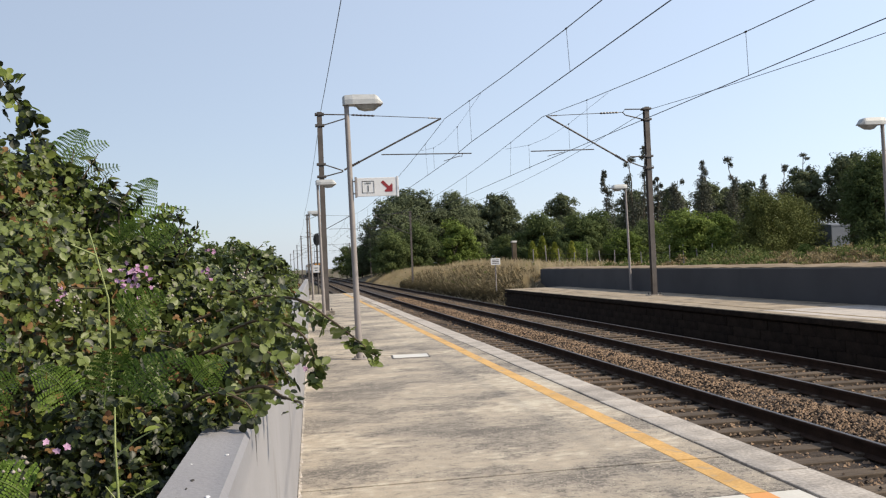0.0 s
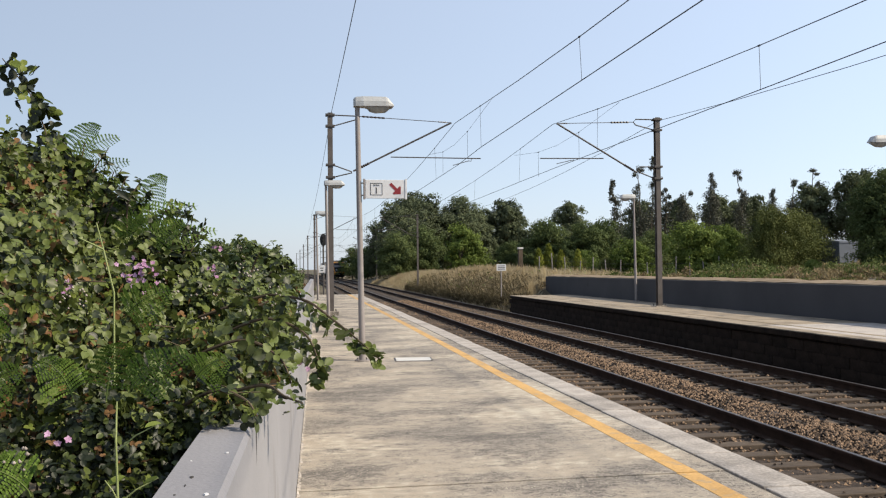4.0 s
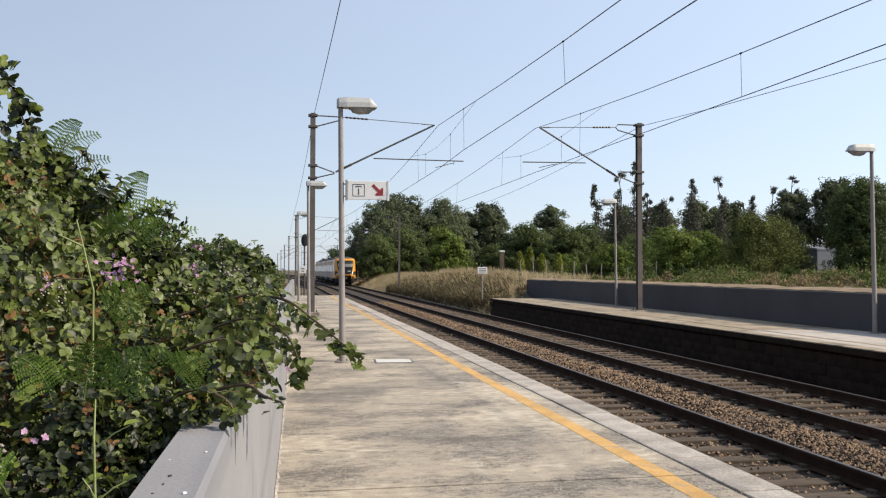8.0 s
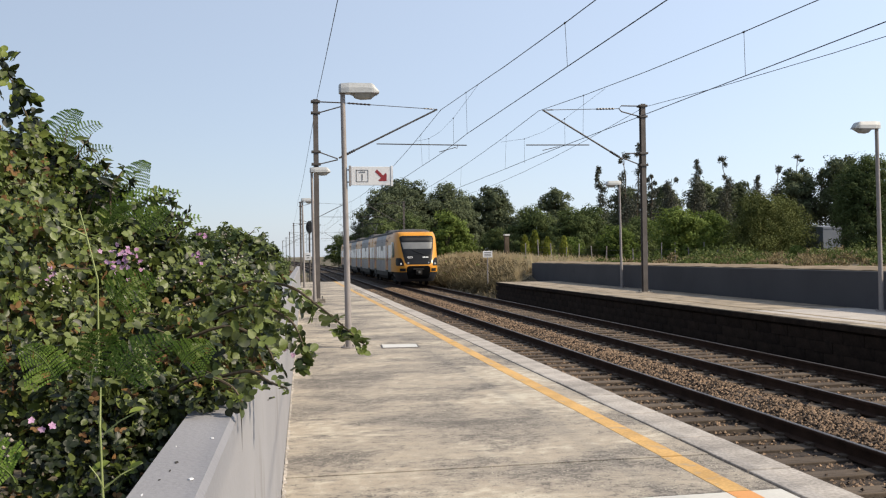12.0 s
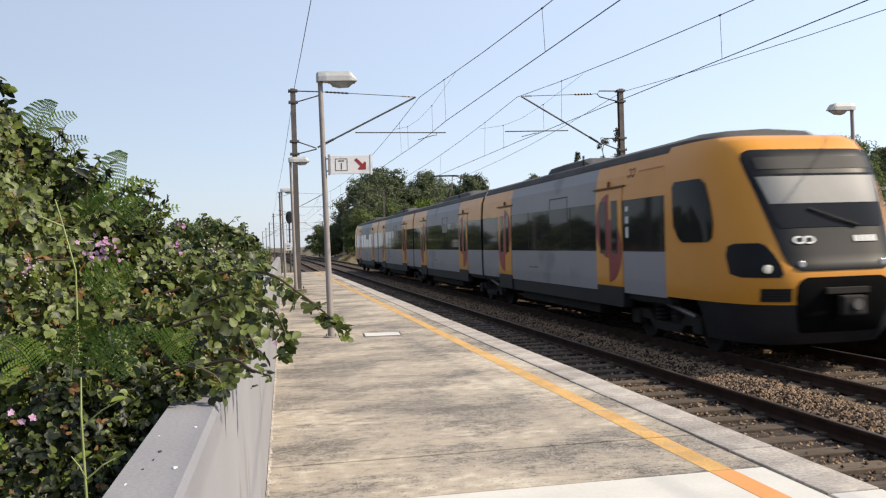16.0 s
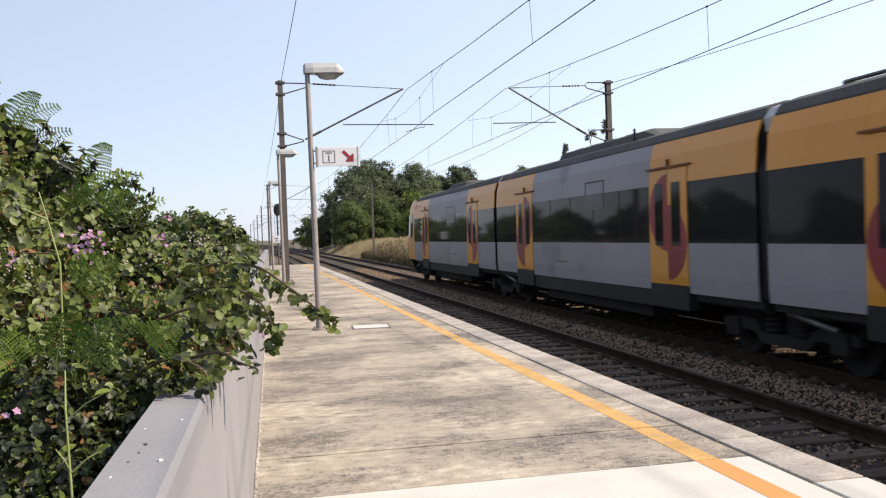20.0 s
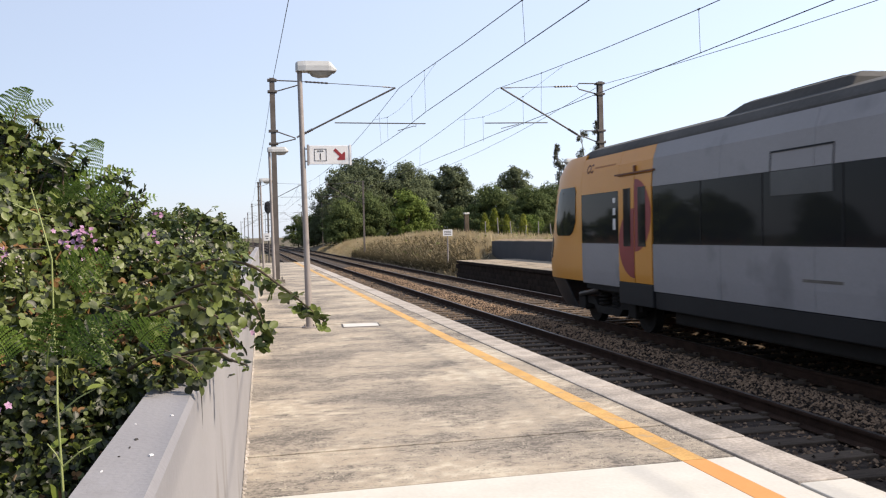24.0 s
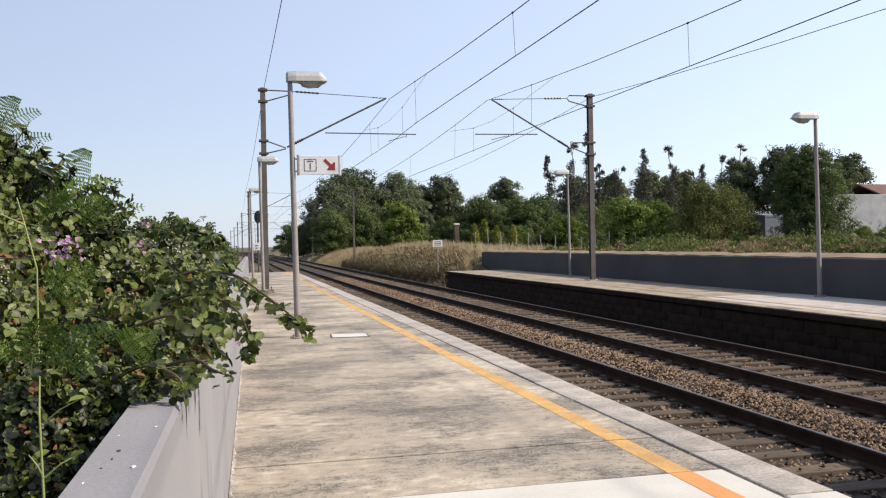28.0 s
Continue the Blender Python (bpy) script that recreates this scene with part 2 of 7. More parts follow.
WALL_FAR = material("slate_grey_wall_paint", (0.062, 0.062, 0.070), (0.092, 0.092, 0.100), 0.8, 0.85, 0.1, fine=40, spots=((0.06, 0.06, 0.064), 1.2, 0.62))
# the far front's deep shade is put into this near-black colour
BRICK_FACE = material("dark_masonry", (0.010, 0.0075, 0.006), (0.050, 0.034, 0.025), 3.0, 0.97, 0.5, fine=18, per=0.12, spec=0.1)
BALLAST = material("ballast_stone", (0.018, 0.011, 0.007), (0.335, 0.225, 0.145), 5.0, 0.95, 0.3, fine=30, per=0.75)
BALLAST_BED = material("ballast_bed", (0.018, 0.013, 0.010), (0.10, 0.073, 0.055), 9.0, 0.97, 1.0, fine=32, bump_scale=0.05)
SLEEPER = material("weathered_sleeper", (0.062, 0.045, 0.032), (0.165, 0.124, 0.090), 3.0, 0.92, 0.4, fine=35, per=0.2, stretch=(1, 6, 1))
RAIL = material("rusty_rail", (0.030, 0.018, 0.013), (0.075, 0.045, 0.032), 4.0, 0.9, 0.2, fine=60, spec=0.1)
RAIL_TOP = material("worn_rail_head", (0.12, 0.10, 0.09), (0.22, 0.19, 0.17), 3.0, 0.45, 0.05, metal=0.8)
SOIL = material("dry_ground", (0.10, 0.082, 0.055), (0.22, 0.18, 0.115), 0.06, 0.98, 0.6, fine=1.5, spots=((0.10, 0.115, 0.045), 0.11, 0.54), bump_scale=0.2)
MAST_STEEL = material("grey_galvanised_steel", (0.085, 0.076, 0.072), (0.15, 0.136, 0.128), 3.0, 0.65, 0.1, metal=0.35, fine=40)
MAST_BROWN = material("rust_toned_steel", (0.10, 0.087, 0.079), (0.175, 0.152, 0.14), 3.0, 0.75, 0.1, metal=0.2, fine=40)
POLE = material("lamp_pole_paint", (0.27, 0.24, 0.225), (0.36, 0.325, 0.31), 4.0, 0.6, 0.08, fine=60, spots=((0.26, 0.2, 0.17), 6, 0.64))
LAMP_WHITE = material("lamp_housing", (0.47, 0.48, 0.48), (0.60, 0.61, 0.61), 6.0, 0.5, 0.05)
LAMP_LENS = material("lamp_lens", (0.30, 0.31, 0.30), (0.55, 0.56, 0.55), 14.0, 0.2, 0.05, spec=0.6)
WIRE = material("overhead_wire", (0.05, 0.05, 0.055), (0.09, 0.09, 0.095), 10.0, 0.6, 0.0, metal=0.5)
PORCELAIN = material("insulator", (0.04, 0.032, 0.03), (0.07, 0.055, 0.05), 10.0, 0.35, 0.0)
SIGN_WHITE = material("white_sign", (0.74, 0.74, 0.75), (0.82, 0.82, 0.83), 4.0, 0.45, 0.02)
SIGN_BLACK = material("black_lettering", (0.03, 0.03, 0.035), (0.05, 0.05, 0.055), 9.0, 0.5, 0.0)
SIGN_RED = material("red_arrow", (0.24, 0.022, 0.03), (0.32, 0.035, 0.042), 9.0, 0.5, 0.0)
BLACK = material("black_enamel", (0.015, 0.015, 0.017), (0.03, 0.03, 0.032), 9.0, 0.5, 0.05)
BARK = material("bark", (0.07, 0.05, 0.035), (0.18, 0.14, 0.10), 4.0, 0.95, 0.6, fine=25, stretch=(1, 1, 0.3))
PLATE = material("cover_plate", (0.62, 0.60, 0.56), (0.78, 0.76, 0.72), 5.0, 0.6, 0.1)
OCHRE = material("ochre_earth", (0.18, 0.13, 0.08), (0.33, 0.25, 0.165), 0.8, 0.97, 0.4, fine=6)


# ---- the ground ----
def lerp(a, b, t):
    t = min(1.0, max(0.0, t))
    return a + (b - a) * t


def ground_z(x, y):
    """Track bed low, a bank behind the far platform, fields that rise a little to the east."""
    k = bend(y)
    x = x - k
    z = -1.02
    if x > 10.5:
        bank = lerp(-0.95, 0.94, (x - 13.58) / 0.3)
        if y > 43:
            mound = lerp(-0.95, 0.50 + 0.16 * math.sin(y * 0.13) + 0.42 * math.exp(-((y - 74.0) / 15.0) ** 2), (x - 10.8) / 3.0) - 0.5 * min(1.0, max(0.0, x - 14.5) / 8.0)
            mound = lerp(mound, -0.95 + 1.4 * min(1.0, (x - 10.8) / 6.0), (y - 95) / 50)
            bank = lerp(bank if x > 13.55 else -0.95, mound, (y - 43) / 5.0)
        z = bank
        if x > 16:
            z += 0.010 * min(60.0, x - 16) + 0.15 * math.sin(x * 0.13) * math.sin(y * 0.09 + 1)
    elif x < -0.4:
        z = lerp(-1.02, -0.2, (-x - 0.4) / 1.0)
        z += 0.12 * math.sin(x * 0.4) * math.sin(y * 0.3)
    return z


def make_ground():
    def steps(stops):
        out = []
        for (a, b, d) in stops:
            out += list(np.arange(a, b, d))
        return out
    xs = steps([(-2500, -200, 460), (-200, -40, 32), (-40, -4, 4), (-4, -0.3, 0.6), (-0.3, 10.5, 2.7), (10.5, 20, 0.35), (20, 60, 4), (60, 200, 28), (200, 2501, 460)])
    ys = steps([(-600, -40, 80), (-40, 40, 5), (40, 54, 0.7), (54, 120, 4), (120, 420, 30), (420, 4001, 510)])
    verts = [(x + (bend(y) if y < 700 else bend(700)), y, ground_z(x + bend(y), y) if abs(x) < 800 and y < 700 else -0.5 + (0.4 if x > 0 else 0)) for y in ys for x in xs]
    n = len(xs)
    faces = [(j * n + i, j * n + i + 1, (j + 1) * n + i + 1, (j + 1) * n + i) for j in range(len(ys) - 1) for i in range(n - 1)]
    ob = fast_mesh("ground", verts, faces, SOIL)
    tagged(ob, "dry earth and rough grass beside the railway", "ground", "", "structure")


make_ground()


# ---- platforms and walls ----
def wall_x(y):
    """Foot of the boundary wall, which closes in on the line a little."""
    return -0.155 + 0.018 * y


def setting(name, bm, mat, label, category):
    return tagged(link_mesh(name, bm, mat), label, category, "", "structure")


JOINTS = [-8.0, -5.2, -2.4, 0.4, 2.8, 5.15, 6.12, 8.3, 11.75, 14.9, 18.3, 21.7, 25.1, 28.5, 32.0, 35.5, 39.0, 42.5, 46.0, 49.5, 53.0]
END_1 = 53.0


def make_near_platform():
    base = bmesh.new()
    box(base, -0.5, 3.36, -30, END_1, -1.1, -0.03)
    platform = setting("platform_near", base, CONCRETE, "worn concrete station platform with a yellow safety line", "platform")
    rng = random.Random(3)
    for a, b in zip([-30.0] + JOINTS, JOINTS):
        bm = bmesh.new()
        x0a, x0b = wall_x(a) - 0.02, wall_x(b) - 0.02
        g = 0.006
        dz = rng.uniform(-0.003, 0.003)
        for x0, x1 in ((None, 2.698), (2.862, 3.070)):
            lo = [(x0a if x0 is None else x0, a + g), (x1, a + g), (x1, b - g), (x0b if x0 is None else x0, b - g)]
            loft(bm, [[(x, y, -0.05) for x, y in lo], [(x, y, dz) for x, y in lo]])
        part("slab", bm, NEW_CONCRETE if b <= 5.2 else CONCRETE, platform)
        bm = bmesh.new()
        box(bm, 2.6995, 2.8605, a + g, b - g, -0.05, dz + 0.002)
        part("yellow_line", bm, ORANGE if b <= 5.2 else YELLOW, platform, "safety line painted on the concrete")
    bm = bmesh.new()
    box(bm, 3.03, 3.10, -30, END_1, -0.07, -0.05)
    part("joint", bm, GAP, platform)
    # edge slabs, one metre each
    bm = bmesh.new()
    box(bm, 3.088, 3.425, 0.012, 1.088, -0.12, 0.004, 0.008)
    first = part("edge_slab", bm, EDGE_STONE, platform, m=pose(0, -12, 0))
    pale = first.data.copy()
    pale.materials[0] = NEW_CONCRETE
    for i in range(1, 59):
        piece("edge_slab", pale if -12 + 1.1 * i < 4.3 else first.data, platform, pose(rng.uniform(-0.006, 0.006), -12 + 1.1 * i, rng.uniform(-0.004, 0.004)))
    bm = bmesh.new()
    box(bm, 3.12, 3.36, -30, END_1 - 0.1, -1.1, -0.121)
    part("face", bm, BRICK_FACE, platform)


def make_far_platform():
    """Platform across the line, with its masonry front."""
    base = bmesh.new()
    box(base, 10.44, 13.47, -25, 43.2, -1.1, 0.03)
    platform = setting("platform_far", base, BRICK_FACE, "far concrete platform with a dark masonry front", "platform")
    rng = random.Random(5)
    y = -25.0
    while y < 43:
        step = 3.4
        b = min(43.2, y + step)
        bm = bmesh.new()
        box(bm, 10.74, 13.45, y + 0.008, b - 0.008, 0.02, 0.1 + rng.uniform(-0.003, 0.003))
        part("slab", bm, EDGE_STONE if rng.random() < 0.16 else CONCRETE_FAR, platform)
        bm = bmesh.new()
        box(bm, 11.1, 11.22, y + 0.008, b - 0.008, 0.06, 0.1045)
        part("yellow_line", bm, FADED, platform, "faded yellow line")
        bm = bmesh.new()
        box(bm, 10.34, 10.73, y + 0.008, b - 0.008, -0.02, 0.106, 0.008)
        part("edge_slab", bm, CONCRETE_FAR, platform)
        # near-black strip over the slab's front, its shade done as colour
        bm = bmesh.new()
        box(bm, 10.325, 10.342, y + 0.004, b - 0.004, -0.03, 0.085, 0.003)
        part("edge_riser", bm, BRICK_FACE, platform, "near-black strip for the shade on the edge slab's front")
        y = b
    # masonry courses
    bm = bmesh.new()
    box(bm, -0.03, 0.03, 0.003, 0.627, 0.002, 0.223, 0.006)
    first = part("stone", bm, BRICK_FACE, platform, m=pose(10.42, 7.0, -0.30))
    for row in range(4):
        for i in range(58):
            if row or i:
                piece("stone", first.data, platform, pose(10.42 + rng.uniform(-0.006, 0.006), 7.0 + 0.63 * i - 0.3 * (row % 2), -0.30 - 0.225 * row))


def make_near_wall():
    """Low painted wall along the back of the near platform."""
    bm = bmesh.new()
    rings = []
    for y in (-9.0, 0.0, 8.0, 20.0, 41.0):
        x = wall_x(y)
        rings.append([(x + 0.012, y, -0.2), (x, y, 0.02), (x - 0.029, y, 1.064), (x - 0.040, y, 1.078), (x - 0.16, y, 1.082), (x - 0.175, y, 1.06), (x - 0.2, y, -1.0)])
    loft(bm, rings)
    wall = setting("wall_near", bm, WALL_PAINT, "low grey painted boundary wall behind the platform", "wall")
    bm = bmesh.new()
    rng = random.Random(8)
    for i in range(330):
        y = 0.6 + 40 * (i / 330.0) ** 1.6
        x = wall_x(y) + 0.006
        w, h = rng.uniform(0.008, 0.03), rng.uniform(0.006, 0.02)
        l = rng.uniform(0.02, 0.07) * (1 + y / 12)
        loft(bm, [[(x, y, 0), (x + w, y + 0.01, 0), (x + w * 0.8, y + l, 0), (x, y + l, 0)], [(x, y, h), (x + w * 0.5, y + 0.02, h), (x + w * 0.4, y + l * 0.8, h * 0.8), (x, y + l, h)]])
    part("mortar_fillet", bm, EDGE_STONE, wall, "crumbled mortar along the foot")
    nr = random.Random(12)
    for k in range(7):
        bm = bmesh.new()
        y = nr.uniform(1.45, 2.3)
        x = wall_x(y) - nr.uniform(0.06, 0.14)
        l, w = nr.uniform(0.003, 0.010), nr.uniform(0.002, 0.005)
        rim = [(x + w * math.cos(q * math.tau / 9) * nr.uniform(0.6, 1.2), y + l * math.sin(q * math.tau / 9) * nr.uniform(0.6, 1.2)) for q in range(9)]
        loft(bm, [[(u, v, 1.0795) for u, v in rim], [(u * 0.8 + x * 0.2, v * 0.8 + y * 0.2, 1.0822) for u, v in rim]])
        part("dropping", bm, SIGN_WHITE if k % 3 else GAP, wall, "small white bird dropping" if k % 3 else "dark speck")
    for y0, xx, drop in ((2.66, 0.0, 0.16),):
        bm = bmesh.new()
        x = wall_x(y0)
        box(bm, x - 0.035, x - 0.0255, y0, y0 + 0.0035, 1.04 - drop, 1.05)
        part("rust_run", bm, GAP, wall, "dark drip stain")


def make_far_wall():
    bm = bmesh.new()
    box(bm, 13.45, 13.67, -25, 47.6, -1.1, 0.985, 0.01)
    wall = setting("wall_far", bm, WALL_FAR, "long slate-grey retaining wall behind the far platform", "wall")
    bm = bmesh.new()
    verts = []
    rng = random.Random(4)
    for i in range(160):
        y = -25 + i * 0.456
        verts.append([(13.56, y, 0.93), (13.58, y, 0.998 + rng.uniform(0, 0.025)), (14.1, y, 1.06 + rng.uniform(-0.03, 0.035)), (15.3, y, 1.02 + rng.uniform(-0.03, 0.05)), (15.6, y, 0.7)])
    loft(bm, verts)
    part("earth_ledge", bm, OCHRE, wall, "dry ochre earth along the top")


make_near_platform()
make_far_platform()
make_near_wall()
make_far_wall()


# ---- the line ----
def rail_section(w_head=0.036, h=0.172):
    return [(-0.075, 0), (0.075, 0), (0.075, 0.012), (0.012, 0.035), (0.010, h - 0.045), (w_head, h - 0.036), (w_head, h - 0.006), (w_head - 0.008, h), (-w_head + 0.008, h), (-w_head, h - 0.006), (-w_head, h - 0.036), (-0.010, h - 0.045), (-0.012, 0.035), (-0.075, 0.012)]


def make_track(name, centre, label):
    track = thing(name, pose(0, 0, 0), label, "railway track", "tracks through the station")
    tagged(track, kind="structure")
    ys = [-40, 0, 40, 80] + list(np.arange(100, 420, 12.0))
    for side in (-0.87, 0.87):
        bm = bmesh.new()
        loft(bm, [[(centre + side + bend(y) + px, y, RAIL_Z - 0.172 + pz) for px, pz in rail_section()] for y in ys])
        rail = part("rail", bm, RAIL, track, "rusty steel rail")
        bm = bmesh.new()
        loft(bm, [[(centre + side + bend(y) + a, y, RAIL_Z + b) for a, b in ((-0.024, -0.003), (0.024, -0.003), (0.024, 0.0025), (-0.024, 0.0025))] for y in ys])
        part("running_surface", bm, RAIL_TOP, rail, "polished running band")
    bm = bmesh.new()
    box(bm, -1.3, 1.3, -0.12, 0.12, RAIL_Z - 0.36, RAIL_Z - 0.165, 0.01)
    for s in (-0.87, 0.87):
        for d in (-0.11, 0.11):
            box(bm, s + d - 0.035, s + d + 0.035, -0.05, 0.05, RAIL_Z - 0.17, RAIL_Z - 0.13)
    first = part("sleeper", bm, SLEEPER, track, m=pose(centre, -1.0, 0))
    rng = random.Random(int(centre * 10))
    for i in range(1, 110):
        y = -1.0 + 0.6 * i
        piece("sleeper", first.data, track, pose(centre + rng.uniform(-0.03, 0.03), y, rng.uniform(-0.012, 0.004), 0, 0, rng.uniform(-0.7, 0.7)))
    bm = bmesh.new()
    for i in list(range(-50, 0)) + list(range(110, 330)):
        y = -1.0 + 0.6 * i
        c = centre + bend(y)
        box(bm, c - 1.3, c + 1.3, y - 0.12, y + 0.12, RAIL_Z - 0.36, RAIL_Z - 0.17)
    tagged(part("far_sleepers", bm, SLEEPER, track), kind="stuff")


NEAR_C, FAR_C = 5.07, 8.60


def make_ballast():
    prof = [(3.36, -0.80), (3.6, -0.775), (4.2, -0.775), (6.2, -0.765), (6.45, -0.72), (6.85, -0.665), (7.15, -0.70), (7.4, -0.765), (9.5, -0.77), (9.85, -0.80), (10.42, -0.95)]
    ys = list(np.arange(-40, 30, 1.0)) + list(np.arange(30, 100, 4.0)) + list(np.arange(100, 420, 12.0))
    rng = random.Random(2)
    secs = []
    for y in ys:
        secs.append([(x + bend(y) if x < 10.4 or y < 43 else x + 0.6 + bend(y), y, z + rng.uniform(-0.02, 0.02)) for x, z in prof] + [(10.42 + bend(y), y, -1.2), (3.36 + bend(y), y, -1.2)])
    bm = bmesh.new()
    loft(bm, secs)
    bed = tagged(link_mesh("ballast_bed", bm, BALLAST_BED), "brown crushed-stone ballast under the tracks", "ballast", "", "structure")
    # loose stones
    verts, faces = [], []
    def height(x):
        for (a, za), (b, zb) in zip(prof, prof[1:]):
            if a <= x <= b:
                return za + (zb - za) * (x - a) / (b - a)
        return -0.8
    nr = np.random.RandomState(4)
    octa = np.array([(1, 0, 0), (0, 1, 0), (-1, 0, 0), (0, -1, 0), (0, 0, 1), (0, 0, -0.6)], float)
    tri = [(0, 1, 4), (1, 2, 4), (2, 3, 4), (3, 0, 4), (1, 0, 5), (2, 1, 5), (3, 2, 5), (0, 3, 5)]
    count = 72000
    yy = np.where(nr.rand(count) < 0.08, -20.0 + 23.0 * nr.rand(count), 3.0 + 57.0 * nr.rand(count) ** 2.1)
    xx = np.where(nr.rand(count) < 0.42, 6.1 + 1.3 * nr.rand(count), 3.42 + 6.6 * nr.rand(count))
    for x, y in zip(xx, yy):
        if min(abs(x - NEAR_C - s) for s in (-0.87, 0.87)) < 0.06 or min(abs(x - FAR_C - s) for s in (-0.87, 0.87)) < 0.06:
            continue
        on = (abs(x - NEAR_C) < 1.28 or abs(x - FAR_C) < 1.28) and abs((y + 1.0 + 0.3) % 0.6 - 0.3) < 0.12
        if on and nr.rand() > 0.10:
            continue
        r = 0.013 + 0.019 * nr.rand() + 0.0004 * y
        z = height(x) + (0.05 if on else 0.0) + r * 0.35
        pts = octa * (r * (0.75 + 0.5 * nr.rand(6, 1))) * np.array([1, 0.85, 0.75])
        a = nr.rand() * 6.28
        ca, sa = math.cos(a), math.sin(a)
        k = len(verts)
        verts += [(x + p[0] * ca - p[1] * sa, y + p[0] * sa + p[1] * ca, z + p[2] + 0.2 * p[0]) for p in pts]
        faces += [tuple(k + j for j in t) for t in tri]
    stones = fast_mesh("ballast_stones", verts, faces, BALLAST, bed, "loose brown ballast stones")
    tagged(stones, kind="stuff")


make_track("track_near", NEAR_C, "empty near track with rusty rails on worn sleepers")
make_track("track_far", FAR_C, "far track on which the train runs, rusty rails and sleepers")
make_ballast()


# ---- overhead line ----
def ribbed(bm, p, q, a, b, r):
    """A ribbed rod between two fractions of the way from p to q, as one lofted body."""
    d = (q - p).normalized()
    side, up = Vector((0, 1, 0)), d.cross(Vector((0, 1, 0))).normalized()
    secs = []
    for i in range(13):
        c = p.lerp(q, a + (b - a) * i / 12.0)
        rr = r if i % 2 else r * 0.6
        secs.append([tuple(c + rr * (math.cos(k * math.tau / 8) * side + math.sin(k * math.tau / 8) * up)) for k in range(8)])
    loft(bm, secs)


def make_mast(x, y, side, top, near=True, base=0.22):
    """Steel H mast with a hinged cantilever that holds the wires over its track; side is +1 when the track lies to +x."""
    mast = thing("catenary_mast", pose(x + bend(y), y, 0), "tall steel overhead-line mast with a cantilever arm", "mast", "masts along the line")
    foot = ground_z(x, y) if not near else -0.1
    bm = bmesh.new()
    w, t = 0.082, 0.012
    e = t * 0.8
    ring = [(-w, -w - t), (w, -w - t), (w, -w + t), (e, -w + t), (e, w - t), (w, w - t), (w, w + t), (-w, w + t), (-w, w - t), (-e, w - t), (-e, -w + t), (-w, -w + t)]
    loft(bm, [[(px, py, z) for px, py in ring] for z in (foot, top)])
    part("post", bm, MAST_BROWN, mast, "rust-toned H-section post")
    if near:
        bm = bmesh.new()
        box(bm, -0.24, 0.24, -0.24, 0.24, -0.05, base * 0.6, 0.02)
        part("footing", bm, CONCRETE, mast, "square concrete footing")
        for cx in (-0.15, 0.15):
            for cy in (-0.15, 0.15):
                bm = bmesh.new()
                tube(bm, [(cx, cy, base * 0.6 - 0.01), (cx, cy, base * 0.6 + 0.07)], 0.014, sides=6)
                part("bolt", bm, MAST_STEEL, mast)
    r = 0.022
    reach = 4.06 if side > 0 else 3.6
    # brackets on the mast: pairs of short struts meeting at the hinges
    for z0, z1, hx in ((top - 0.07, top - 0.44, 0.9), (top - 1.72, top - 2.13, 0.75)):
        bm = bmesh.new()
        zh = z0 - 0.02 if hx == 0.9 else (z0 + z1) / 2 - 0.02
        if side > 0:
            tube(bm, [(0.08, 0, z0), (hx * 0.95, 0, zh)], r, sides=6)
            tube(bm, [(0.08, 0, z1), (hx * 0.95, 0, z0 - 0.14 if hx == 0.9 else zh - 0.03)], r, sides=6)
        else:
            tube(bm, [(-0.08, 0, z0), (-hx * 0.85, 0, z0 - 0.0), (-hx * 0.95, 0, z0 - 0.1), (-hx * 0.85, 0, z0 - 0.2), (-0.08, 0, z1)], r, sides=6)
        part("bracket", bm, MAST_STEEL, mast)
        for zz in (z0, z1):
            bm = bmesh.new()
            box(bm, -0.15, 0.15, -0.13, 0.13, zz - 0.035, zz + 0.035, 0.006)
            part("clamp", bm, MAST_STEEL, mast)
    tip = (side * reach, 0, top - 0.26)
    hinge_top = (side * 0.86, 0, top - (0.09 if side > 0 else 0.17))
    low = (side * 0.75, 0, top - 1.92)
    bm = bmesh.new()
    tube(bm, [hinge_top, tip], 0.012, sides=6)
    part("top_tie", bm, MAST_STEEL, mast, "thin top tie")
    for a, b in ((0.06, 0.30), (0.86, 0.95)):
        bm = bmesh.new()
        p, q = Vector(hinge_top), Vector(tip)
        ribbed(bm, p, q, a, b, 0.035 if a < 0.5 else 0.025)
        part("insulator", bm, PORCELAIN, mast, "ribbed insulator")
    bm = bmesh.new()
    tube(bm, [low, tip], 0.03, sides=8)
    part("diagonal_strut", bm, MAST_STEEL, mast)
    bm = bmesh.new()
    p, q = Vector(low), Vector(tip)
    ribbed(bm, p, q, 0.04, 0.16, 0.05)
    part("insulator", bm, PORCELAIN, mast, "ribbed insulator")
    z = top - 1.44
    x0, x1 = (2.0, 5.06) if side > 0 else (-1.95, -4.2)
    bm = bmesh.new()
    tube(bm, [(x0, 0, z), (x1, 0, z - 0.02)], 0.02, sides=6)
    part("register_tube", bm, MAST_STEEL, mast)
    bm = bmesh.new()
    if side > 0:
        tube(bm, [(4.75, 0, z), (4.72, 0, z - 0.13), (4.66, 0, z - 0.10), (4.1, 0, z - 0.26)], 0.013, sides=6)
    else:
        tube(bm, [(-3.0, 0, z), (-3.02, 0, z - 0.10), (-3.08, 0, z - 0.07), (-3.62, 0, z - 0.20)], 0.013, sides=6)
    part("steady_arm", bm, MAST_STEEL, mast)
    return mast


